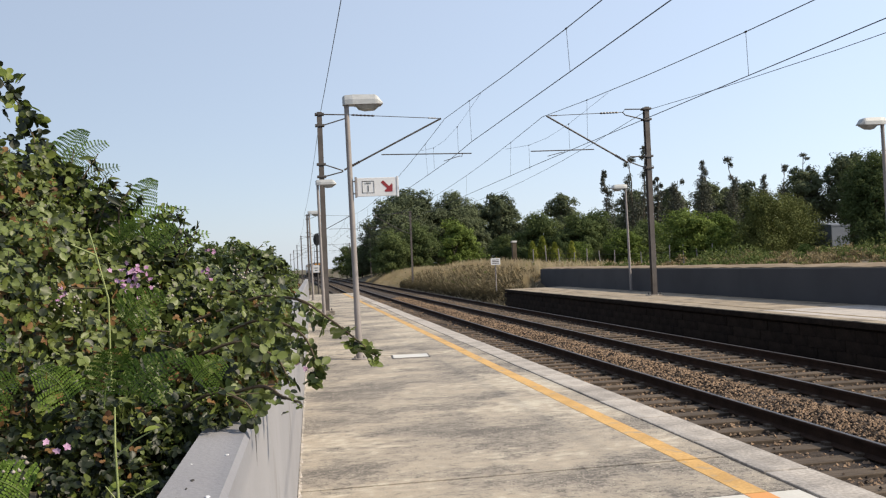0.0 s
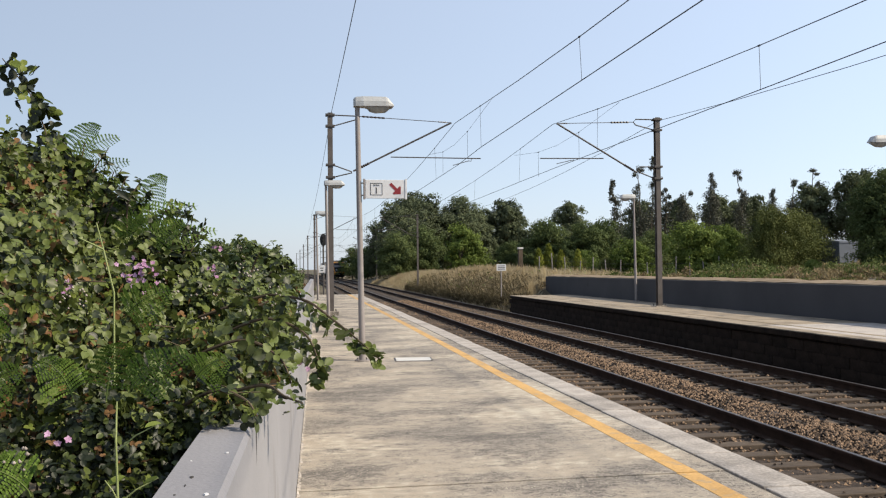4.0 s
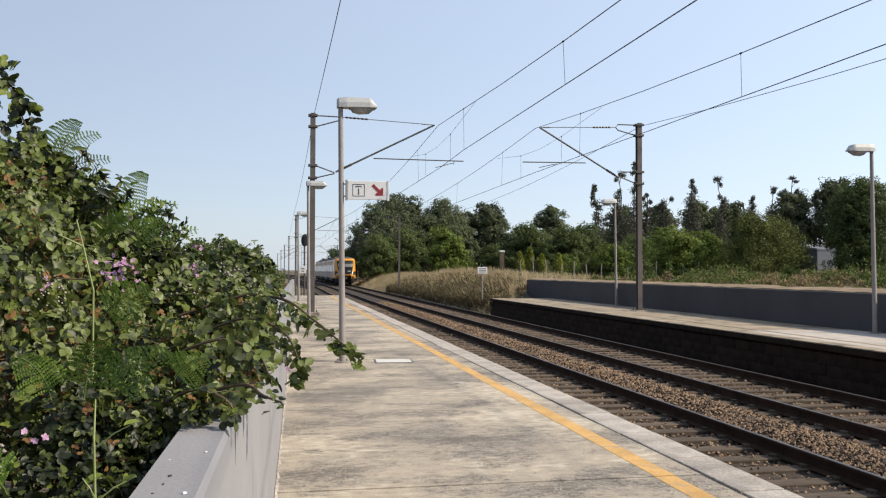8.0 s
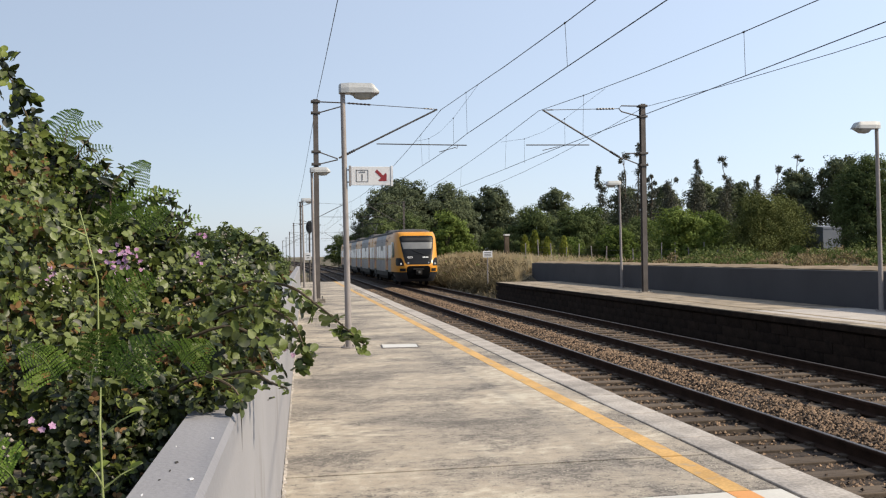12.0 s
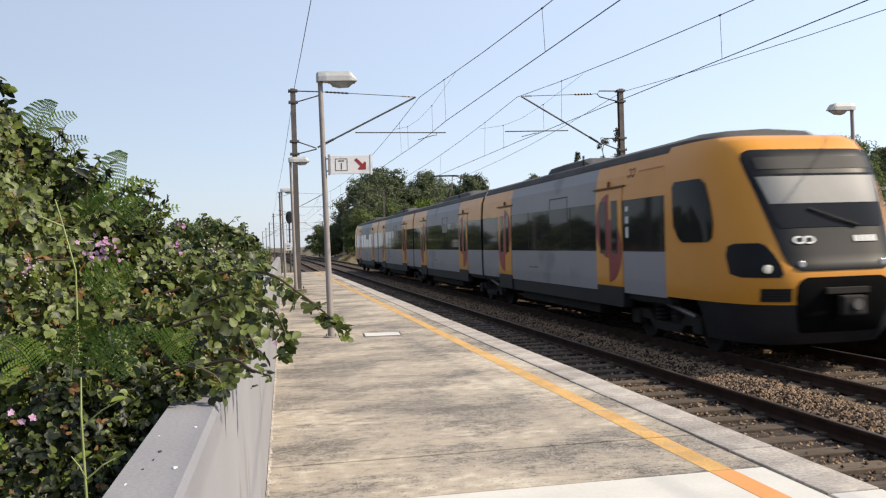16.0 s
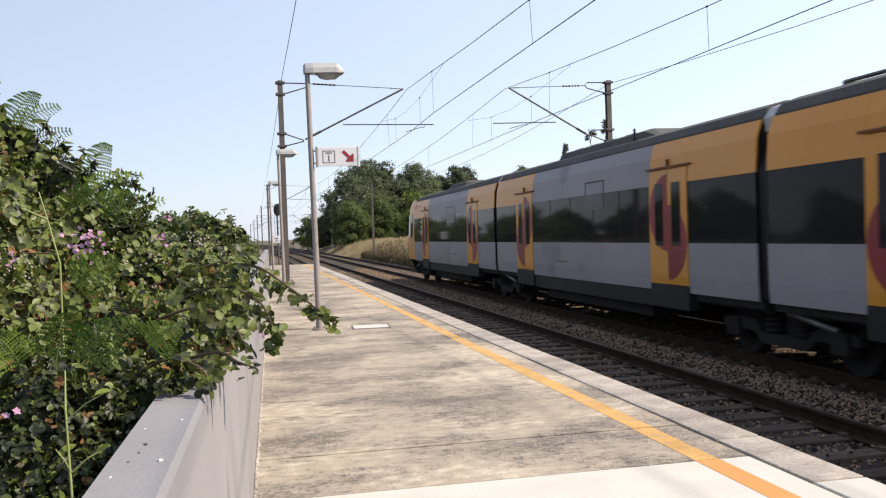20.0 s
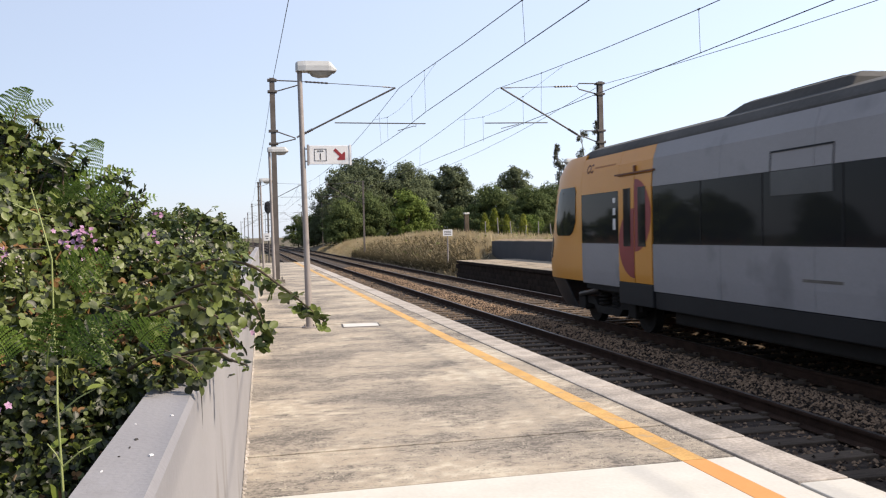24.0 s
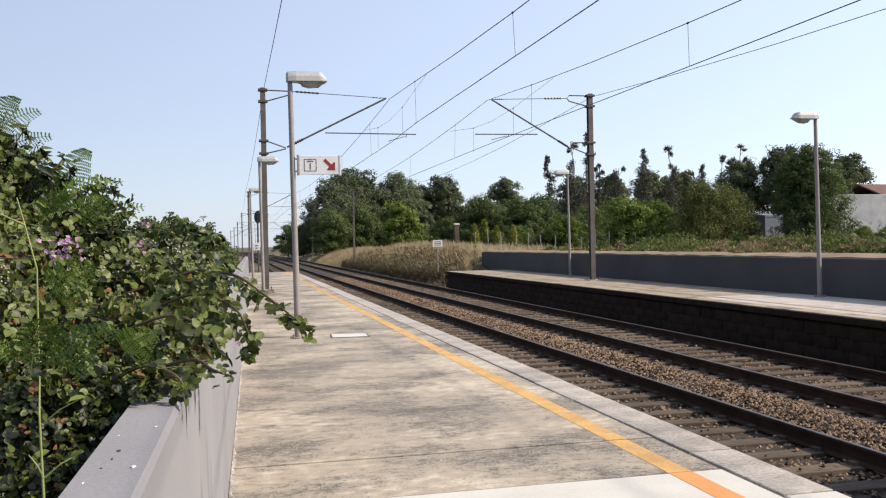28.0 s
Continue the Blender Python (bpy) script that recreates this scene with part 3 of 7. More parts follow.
MAST_L = [(0.97, 29.2), (1.25, 83.5), (1.1, 136.0), (1.0, 184.0), (1.0, 232.0), (1.0, 280.0)]
MAST_R = [(12.25, 29.0), (11.0, 83.5), (11.6, 136.0), (11.8, 184.0)]
for i, (x, y) in enumerate(MAST_L):
    make_mast(x, y, 1, 6.67, i == 0)
for i, (x, y) in enumerate(MAST_R):
    make_mast(x, y, -1, 6.67, i == 0)


def make_wires():
    """Messenger and contact wires on droppers, one set over each track, and the feeder wires on the masts."""
    spans_l = [-25.0, 29.2, 83.5, 136.0, 184.0, 232.0, 280.0]
    spans_r = [-25.0, 29.0, 83.5, 136.0, 184.0, 280.0]
    for centre, spans, sag, zc, zm in ((NEAR_C, spans_l, 0.75, 4.97, 6.40), (FAR_C, spans_r, 0.75, 4.845, 6.38)):
        line = thing("overhead_line", pose(centre, 0, 0), "overhead contact wire hung on droppers from a messenger wire", "overhead line", "wires over the tracks")
        contact, messenger = bmesh.new(), bmesh.new()
        cp, mpts, droppers = [], [], []
        for i, (a, b) in enumerate(zip(spans, spans[1:])):
            s0, s1 = (0.15, -0.15) if i % 2 else (-0.15, 0.15)
            hang = sag
            if i == 0:
                s0, s1, hang = (0.30, 0.02, 0.83) if centre == NEAR_C else (0.62, -0.15, 0.93)
            elif i == 1 and centre == FAR_C:
                s0, s1 = -0.15, -0.15
            for k in range(12):
                f = k / 12.0
                y = a + (b - a) * f
                xo = bend(y) + s0 + (s1 - s0) * f
                zmess = zm - 4 * hang * f * (1 - f)
                cp.append((xo, y, zc))
                mpts.append((xo * 0.6, y, zmess))
                if k % 2 == 1:
                    droppers.append(((xo, y, zc), (xo * 0.6, y, zmess)))
        thick = 0.0095
        tube(contact, cp, thick, sides=5)
        tube(messenger, mpts, thick, sides=5)
        part("contact_wire", contact, WIRE, line)
        part("messenger_wire", messenger, WIRE, line)
        # stitch wire slung under the messenger at each mast
        for a, m, b in zip(spans, spans[1:3], spans[2:4]):
            def at(y):
                lo, hi, hang = (a, m, 0.83 if centre == NEAR_C else 0.93) if y < m and a < 0 else (a, m, sag) if y < m else (m, b, sag)
                f = (y - lo) / (hi - lo)
                return zm - 4 * hang * f * (1 - f)
            sx = 0.05
            pts = [(sx, m - 6.0, at(m - 6.0)), (sx, m - 2.4, 5.74), (sx, m, 5.66), (sx, m + 2.4, 5.74), (sx, m + 6.0, at(m + 6.0))]
            bm = bmesh.new()
            tube(bm, pts, 0.005, sides=4)
            part("stitch_wire", bm, WIRE, line)
            for k in (1, 3):
                droppers.append(((sx, pts[k][1], zc), pts[k]))
        for p, q in droppers:
            bm = bmesh.new()
            tube(bm, [p, q], 0.005, sides=4)
            tube(bm, [Vector(q) - Vector((0, 0.03, 0)), Vector(q) + Vector((0, 0.03, 0))], 0.02, sides=5)
            part("dropper", bm, WIRE, line)
    for name, xo, zt, spans, sag in (("feeder_wire", 1.02, 6.70, spans_l, 0.35), ("feeder_wire", 12.33, 6.57, spans_r, 0.90)):
        bm = bmesh.new()
        pts = []
        for a, b in zip(spans, spans[1:]):
            for k in range(10):
                f = k / 10.0
                y = a + (b - a) * f
                pts.append((xo + bend(y), y, zt - 4 * sag * f * (1 - f)))
        tube(bm, pts, 0.009, sides=5)
        ob = link_mesh(name, bm, WIRE)
        tagged(ob, "dark feeder wire strung from mast to mast", "wire", "feeder wires")


make_wires()


# ---- lamps, signs and fittings on the platforms ----
def make_lamp(x, y, side, z0=0.0, tall=4.1):
    lamp = thing("platform_lamp", pose(x, y, z0, 0, -0.7), "grey steel lamp post with a pale lantern", "lamp post", "lamps on the platforms")
    tall += 0.10 if z0 < 0.05 else 0.03
    bm = bmesh.new()
    tube(bm, [(0, 0, 0), (0, 0, tall * 0.3), (0, 0, tall)], 0.057, 0.040, 14)
    part("pole", bm, POLE, lamp, smooth=True)
    bm = bmesh.new()
    tube(bm, [(0, 0, 0), (0, 0, 0.02)], 0.13, sides=14)
    for k in range(4):
        a = math.tau * (k + 0.5) / 4
        tube(bm, [(0.1 * math.cos(a), 0.1 * math.sin(a), 0.02), (0.1 * math.cos(a), 0.1 * math.sin(a), 0.05)], 0.012, sides=6)
    part("base_plate", bm, POLE, lamp)
    bm = bmesh.new()
    secs = []
    for f, w, h0, h1 in ((-0.06, 0.070, 0.0, 0.13), (-0.03, 0.095, -0.005, 0.15), (0.10, 0.12, -0.005, 0.158), (0.47, 0.125, -0.005, 0.152), (0.51, 0.12, 0.0, 0.13), (0.60, 0.09, 0.0, 0.025)):
        secs.append([(side * f, py, tall + pz) for py, pz in ((-w, h0), (w, h0), (w, h0 + 0.5 * (h1 - h0)), (w * 0.78, h1), (-w * 0.78, h1), (-w, h0 + 0.5 * (h1 - h0)))])
    loft(bm, secs)
    part("lantern", bm, LAMP_WHITE, lamp, "pale grey lantern housing")
    bm = bmesh.new()
    box(bm, min(side * 0.14, side * 0.52), max(side * 0.14, side * 0.58), -0.118, 0.118, tall - 0.016, tall - 0.004, 0.003)
    part("hinged_rim", bm, POLE, lamp, "dark rim between housing and bowl")
    bm = bmesh.new()
    secs = []
    for f, w, d in ((0.15, 0.07, 0.01), (0.20, 0.10, 0.075), (0.30, 0.11, 0.10), (0.46, 0.105, 0.09), (0.56, 0.07, 0.01)):
        secs.append([(side * f, py * w, tall - 0.012 - d * (1 - py * py)) for py in (-1, -0.6, 0, 0.6, 1)] + [(side * f, w, tall - 0.008), (side * f, -w, tall - 0.008)])
    loft(bm, secs)
    part("lens", bm, LAMP_LENS, lamp, "glass bowl under the lantern", smooth=True)
    return lamp


for args in ((0.985, 14.58, 1, 0.0), (0.85, 28.4, 1, 0.0), (0.80, 43.4, 1, 0.0), (13.22, 33.6, -1, 0.1), (13.22, 17.9, -1, 0.1), (13.22, 2.6, -1, 0.1)):
    make_lamp(*args)


def text_part(body, size, mat, parent, m, name="lettering"):
    cu = bpy.data.curves.new(name, "FONT")
    cu.body, cu.size, cu.extrude, cu.align_x, cu.align_y = body, size, 0.0015, "CENTER", "CENTER"
    tmp = bpy.data.objects.new(name, cu)
    scene.collection.objects.link(tmp)
    dg = bpy.context.evaluated_depsgraph_get()
    me = bpy.data.meshes.new_from_object(tmp.evaluated_get(dg))
    bpy.data.objects.remove(tmp)
    me.materials.clear()
    me.materials.append(mat)
    ob = new(name, me)
    ob.parent = parent
    ob.matrix_basis = m
    return ob


def make_line_sign():
    """White board on the lamp post: a framed numeral and an arrow."""
    sign = thing("platform_sign", pose(1.38, 14.53, 2.83, 0, 0, 0), "white platform sign with framed number and red arrow on lamp post", "sign")
    bm = bmesh.new()
    box(bm, -0.325, 0.325, 0.0, 0.025, -0.155, 0.155, 0.006)
    part("board", bm, SIGN_WHITE, sign)
    for s in (-1, 1):
        bm = bmesh.new()
        box(bm, s * 0.345 - 0.017, s * 0.345 + 0.017, -0.008, 0.033, -0.17, 0.17, 0.004)
        part("end_frame", bm, POLE if s < 0 else SIGN_WHITE, sign)
    for z in (-0.1, 0.1):
        bm = bmesh.new()
        tube(bm, [(-0.40, 0.03, z), (-0.34, 0.02, z)], 0.012, sides=6)
        part("bracket", bm, POLE, sign)
    bm = bmesh.new()
    for a, b, c, d in ((-0.245, -0.045, 0.092, 0.1), (-0.245, -0.045, -0.1, -0.092), (-0.245, -0.237, -0.1, 0.1), (-0.053, -0.045, -0.1, 0.1)):
        box(bm, a, b, -0.004, -0.001, c, d)
    part("number_frame", bm, SIGN_BLACK, sign)
    text_part("1", 0.15, SIGN_BLACK, sign, pose(-0.145, -0.003, -0.03, 90))
    text_part("LINHA", 0.036, SIGN_BLACK, sign, pose(-0.145, -0.003, 0.062, 90))
    bm = bmesh.new()
    d = Vector((0.707, 0, -0.707))
    n = Vector((0.707, 0, 0.707))
    c = Vector((0.17, -0.0035, 0.005))
    outline = [c - d * 0.12 + n * 0.026, c + d * 0.02 + n * 0.026, c + d * 0.02 + n * 0.085, c + d * 0.045 + n * 0.085, c + d * 0.125 + n * 0.0, c + d * 0.045 - n * 0.085, c + d * 0.02 - n * 0.085, c + d * 0.02 - n * 0.026, c - d * 0.12 - n * 0.026]
    loft(bm, [outline, [p + Vector((0, 0.003, 0)) for p in outline]])
    part("arrow", bm, SIGN_RED, sign, "dark red arrow")


make_line_sign()


def make_cover():
    bm = bmesh.new()
    box(bm, -0.29, 0.29, -0.25, 0.25, -0.02, 0.008, 0.004)
    cover = thing("access_cover", pose(1.83, 14.6, 0, 0, 0, -4), "pale square access cover let into the platform", "cover")
    part("lid", bm, PLATE, cover)
    bm = bmesh.new()
    for a, b, c, d in ((-0.31, 0.31, 0.256, 0.275), (-0.31, 0.31, -0.275, -0.256), (-0.31, -0.296, -0.25, 0.25), (0.296, 0.31, -0.25, 0.25)):
        box(bm, a, b, c, d, -0.02, 0.0055)
    part("rim", bm, MAST_STEEL, cover, "dark steel rim")


make_cover()


def make_signal():
    """Colour-light signal past the platform end."""
    sg = thing("railway_signal", pose(1.48, 60, -1.0), "slender signal post with a black oval head and white plate", "signal")
    bm = bmesh.new()
    tube(bm, [(0, 0, 0), (0, 0, 4.9)], 0.06, sides=10)
    part("post", bm, MAST_STEEL, sg)
    bm = bmesh.new()
    ring = [(0.235 * math.cos(k * math.tau / 20), 0.42 * math.sin(k * math.tau / 20)) for k in range(20)]
    loft(bm, [[(a, -0.09, 4.5 + b) for a, b in ring], [(a, -0.05, 4.5 + b) for a, b in ring]])
    part("head", bm, BLACK, sg, "black oval backing board")
    for dz in (-0.22, 0.0, 0.22):
        bm = bmesh.new()
        loft(bm, [[(0.08 * math.cos(k * math.tau / 12), y, 4.5 + dz + 0.08 * math.sin(k * math.tau / 12)) for k in range(12)] for y in (-0.3, -0.09)])
        part("hood", bm, BLACK, sg)
    bm = bmesh.new()
    box(bm, -0.32, 0.10, -0.1, -0.08, 2.28, 2.78, 0.01)
    plate = part("plate", bm, SIGN_WHITE, sg, "small white plate")
    bm = bmesh.new()
    box(bm, -0.22, 0.0, -0.106, -0.101, 2.56, 2.62)
    box(bm, -0.20, -0.02, -0.106, -0.101, 2.40, 2.46)
    part("bars", bm, SIGN_BLACK, plate)
    bm = bmesh.new()
    for k in range(9):
        tube(bm, [(-0.18, 0.1, 0.5 + 0.4 * k), (0.18, 0.1, 0.5 + 0.4 * k)], 0.012, sides=5)
    for s in (-0.18, 0.18):
        tube(bm, [(s, 0.1, 0.2), (s, 0.1, 4.0)], 0.014, sides=5)
    part("ladder", bm, MAST_STEEL, sg)


make_signal()


def make_notice():
    nb = thing("notice_board", pose(11.0, 48.0, -0.95), "small white notice on a thin post beyond the far platform", "sign")
    bm = bmesh.new()
    tube(bm, [(0, 0, 0), (0, 0, 2.62)], 0.035, sides=8)
    part("post", bm, POLE, nb)
    bm = bmesh.new()
    box(bm, -0.27, 0.27, -0.055, -0.035, 2.28, 2.64, 0.008)
    board = part("board", bm, SIGN_WHITE, nb)
    for z in (2.55, 2.46, 2.37):
        bm = bmesh.new()
        box(bm, -0.20, 0.20, -0.061, -0.057, z - 0.02, z + 0.02)
        part("bar", bm, MAST_STEEL, board)


make_notice()


# ---- the train ----
T_GREY = material("silver_grey_bodywork", (0.315, 0.312, 0.327), (0.372, 0.369, 0.385), 0.5, 0.45, 0.03, fine=25, spots=((0.25, 0.25, 0.265), 0.9, 0.60), spec=0.12)
T_YELLOW = material("yellow_bodywork", (0.70, 0.285, 0.022), (0.80, 0.345, 0.032), 0.6, 0.42, 0.02, fine=30, coat=0.2)
T_RED = material("red_door_panel", (0.25, 0.025, 0.03), (0.33, 0.035, 0.04), 1.2, 0.45, 0.02)
T_GLASS = glass_material("tinted_train_glass", (0.014, 0.015, 0.017), 0.05, 0.0)
T_GLASS.node_tree.nodes["Principled BSDF"].inputs["Specular IOR Level"].default_value = 0.09
T_BLACK = material("black_mask", (0.012, 0.013, 0.015), (0.02, 0.021, 0.024), 2.0, 0.4, 0.01, spec=0.1)
T_ROOF = material("dusty_roof", (0.06, 0.058, 0.056), (0.12, 0.115, 0.11), 0.7, 0.85, 0.1, fine=14)
T_UNDER = material("grimy_underframe", (0.010, 0.009, 0.008), (0.03, 0.027, 0.024), 1.5, 0.9, 0.3, fine=20)
T_SKIRT = material("dark_grey_skirt", (0.009, 0.0095, 0.011), (0.020, 0.0205, 0.0235), 0.8, 0.65, 0.1, fine=20)
T_VALANCE = material("grey_valance", (0.020, 0.021, 0.025), (0.038, 0.039, 0.045), 1.5, 0.6, 0.1, fine=20)
T_STEEL = material("worn_steel", (0.10, 0.095, 0.09), (0.22, 0.21, 0.20), 4.0, 0.5, 0.1, metal=0.6)
T_PANE = material("greyish_pane", (0.055, 0.058, 0.062), (0.085, 0.088, 0.094), 2.0, 0.35, 0.02)
T_SHEEN = material("pale_screen_sheen", (0.15, 0.155, 0.16), (0.20, 0.205, 0.21), 2.0, 0.5, 0.05)
T_WHITE = material("white_marking", (0.78, 0.78, 0.78), (0.84, 0.84, 0.84), 6.0, 0.5, 0.0)
T_BROWN = material("faded_brown_marking", (0.16, 0.06, 0.03), (0.22, 0.09, 0.045), 6.0, 0.6, 0.0)
T_FADED = material("faded_lettering", (0.42, 0.17, 0.04), (0.50, 0.21, 0.055), 6.0, 0.6, 0.0)
T_LENS = material("clear_lamp_lens", (0.36, 0.37, 0.39), (0.48, 0.49, 0.51), 9.0, 0.15, 0.02, spec=0.7)
T_LIT = bpy.data.materials.new("lit_headlamp")
T_LIT.use_nodes = True
T_LIT.node_tree.nodes["Principled BSDF"].inputs["Base Color"].default_value = (0.25, 0.25, 0.24, 1)
T_LIT.node_tree.nodes["Principled BSDF"].inputs["Emission Color"].default_value = (1.0, 0.93, 0.8, 1)
T_LIT.node_tree.nodes["Principled BSDF"].inputs["Emission Strength"].default_value = 0.15
T_HOLE = material("recess_shade", (0.004, 0.004, 0.004), (0.008, 0.008, 0.008), 3.0, 0.95, 0.1, spec=0.05)
T_RUBBER = material("gangway_rubber", (0.012, 0.012, 0.013), (0.028, 0.028, 0.03), 3.0, 0.8, 0.2)

HALF = 1.5            # half width of the bodies
END_LEN, MID_LEN = 16.2, 14.3
NOSE = 2.25           # length of the rounded cab end
# cross-section of a body: height over the rails and half width, up the side and over the roof
SIDE = [(0.92, 1.488), (1.20, HALF), (1.765, HALF), (2.80, HALF - 0.01), (3.30, HALF - 0.045), (3.56, HALF - 0.13)]
ROOF = [(3.60, HALF - 0.16), (3.74, HALF - 0.26), (3.84, HALF - 0.55), (3.88, 0.0)]


def side_w(z):
    for (za, wa), (zb, wb) in zip(SIDE, SIDE[1:]):
        if z <= zb:
            return wa + (wb - wa) * (z - za) / (zb - za)
    return SIDE[-1][1]


def body_panel(name, car, s, y0, y1, zs, mat, out=0.0, thick=0.03, label=""):
    """A curved panel on one side (s = -1 or 1) of a body between two lengths, following the section through heights zs."""
    bm = bmesh.new()
    outer = [(s * (side_w(z) + out), z) for z in zs]
    inner = [(s * (side_w(z) + out - thick), z) for z in zs[::-1]]
    ring = outer + inner
    loft(bm, [[(x, y0, z) for x, z in ring], [(x, y1, z) for x, z in ring]])
    return part(name, bm, mat, car, label)


def make_door(car, s, y0, y1, low_first):
    """A pair of plug leaves, yellow with a red half ellipse on each, and a narrow window."""
    mid = (y0 + y1) / 2
    for k, (a, b) in enumerate(((y0 + 0.012, mid - 0.008), (mid + 0.008, y1 - 0.012))):
        leaf = body_panel("door_leaf", car, s, a, b, (1.04, 1.2, 1.765, 2.80, 3.06), T_YELLOW, 0.012, 0.04, "yellow sliding door leaf")
        low = (k == 0) == low_first
        w = b - a - 0.02
        pivot = b - 0.006 if k == 0 else a + 0.006
        sign = -1 if k == 0 else 1
        zc, hh = (1.78, 0.66) if low else (2.30, 0.68)
        bm = bmesh.new()
        pts = []
        for i in range(15):
            a2 = math.pi * (i / 14.0 - 0.5)
            pts.append((pivot + sign * w * math.cos(a2), zc + hh * math.sin(a2)))
        # strips between the pivot line and the arc
        rows = [[(s * (side_w(z) + 0.0155), pivot, z), (s * (side_w(z) + 0.0155), y, z), (s * (side_w(z) + 0.010), y, z), (s * (side_w(z) + 0.010), pivot, z)] for y, z in pts]
        loft(bm, rows)
        part("red_panel", bm, T_RED, leaf, "dark red half ellipse")
        c = (a + b) / 2 + (0.04 if k == 0 else -0.04)
        bm = bmesh.new()
        zs = (1.72, 2.1, 2.5, 2.82)
        ring = [(s * (side_w(z) + 0.0185), z) for z in zs] + [(s * (side_w(z) + 0.012), z) for z in zs[::-1]]
        loft(bm, [[(x, c - 0.16, z) for x, z in ring], [(x, c + 0.16, z) for x, z in ring]])
        part("door_window", bm, T_GLASS, leaf)
    bm = bmesh.new()
    zt = 3.085
    box(bm, s * (side_w(zt) + 0.0), s * (side_w(zt) + 0.05), y0 - 0.12, y1 + 0.1, zt, zt + 0.028)
    part("drip_rail", bm, T_BROWN, car, "dark drip rail over the door")
    bm = bmesh.new()
    box(bm, s * (side_w(zt) - 0.01), s * (side_w(zt) + 0.035), mid - 0.03, mid + 0.03, zt + 0.02, zt + 0.15, 0.008)
    part("door_lamp", bm, T_BROWN, car, "small lamp over the door")
    bm = bmesh.new()
    box(bm, s * (HALF - 0.2), s * (HALF + 0.015), y0, y1, 0.62, 1.03, 0.01)
    part("door_step", bm, T_SKIRT, car, "dark step under the door")


def wheel_mesh():
    bm = bmesh.new()
    n = 24
    prof = [(0.0, 0.07), (0.30, 0.05), (0.36, 0.065), (0.42, 0.07), (0.425, -0.055), (0.45, -0.065), (0.45, -0.085), (0.36, -0.08), (0.30, -0.02), (0.12, -0.03), (0.0, -0.09)]
    for k in range(n):
        a0, a1 = k * math.tau / n, (k + 1) * math.tau / n
        for (r0, x0), (r1, x1) in zip(prof, prof[1:]):
            q = [(x0, r0 * math.cos(a0), r0 * math.sin(a0)), (x1, r1 * math.cos(a0), r1 * math.sin(a0)), (x1, r1 * math.cos(a1), r1 * math.sin(a1)), (x0, r0 * math.cos(a1), r0 * math.sin(a1))]
            if r0 == 0:
                q = q[1:] if r1 else q
                q = [(x0, 0, 0)] + q[:2] if len(q) == 3 else q
            elif r1 == 0:
                q = [q[0], (x1, 0, 0), q[3]]
            bm.faces.new([bm.verts.new(p) for p in q])
    bmesh.ops.remove_doubles(bm, verts=bm.verts, dist=0.0005)
    return bm


WHEELS = []


def make_bogie(car, y, wheel_data):
    """Frame, springs and two wheelsets under a car."""
    bm = bmesh.new()
    for s in (-1, 1):
        pts = [(-1.65, 0.56), (-1.2, 0.62), (-0.75, 0.60), (-0.55, 0.42), (0.55, 0.42), (0.75, 0.60), (1.2, 0.62), (1.65, 0.56)]
        lower = [(-1.65, 0.44), (-1.2, 0.44), (-0.75, 0.42), (-0.55, 0.26), (0.55, 0.26), (0.75, 0.42), (1.2, 0.44), (1.65, 0.44)]
        ring = pts + lower[::-1]
        loft(bm, [[(s * 1.02, y + a, b) for a, b in ring], [(s * 1.2, y + a, b) for a, b in ring]])
    box(bm, -1.0, 1.0, y - 0.25, y + 0.25, 0.40, 0.72)
    bogie = part("bogie", bm, T_UNDER, car, "grimy steel bogie frame")
    for s in (-1, 1):
        for d in (-0.35, 0.35):
            bm = bmesh.new()
            for k in range(5):
                tube(bm, [(s * 1.1, y + d, 0.46 + 0.08 * k), (s * 1.1, y + d, 0.50 + 0.08 * k)], 0.14, sides=12)
            part("spring", bm, T_UNDER, bogie, "coil spring")
        bm = bmesh.new()
        tube(bm, [(s * 1.27, y - 1.35, 0.62), (s * 1.27, y - 0.25, 0.78)], 0.05, sides=8)
        part("damper", bm, T_STEEL, bogie, "pale damper")
        for d in (-1.3, 1.3):
            bm = bmesh.new()
            box(bm, s * 1.03, s * 1.26, y + d - 0.18, y + d + 0.18, 0.30, 0.60, 0.03)
            part("axle_box", bm, T_UNDER, bogie)
    for d in (-1.3, 1.3):
        bm = bmesh.new()
        tube(bm, [(-0.9, 0, 0), (0.9, 0, 0)], 0.08, sides=12)
        axle = part("wheelset", bm, T_UNDER, bogie, m=pose(0, y + d, 0.425))
        WHEELS.append(axle)
        for s in (-1, 1):
            bm = wheel_mesh()
            for v in bm.verts:
                v.co.x = v.co.x * s + s * 0.87
                v.co = Vector(v.co)
            tmp = bpy.data.meshes.new("wheel_rim")
            bm.to_mesh(tmp)
            bm.free()
            # the two discs belong to the axle's one rigid mesh
            base = bmesh.new()
            base.from_mesh(axle.data)
            base.from_mesh(tmp)
            base.to_mesh(axle.data)
            base.free()
            bpy.data.meshes.remove(tmp)


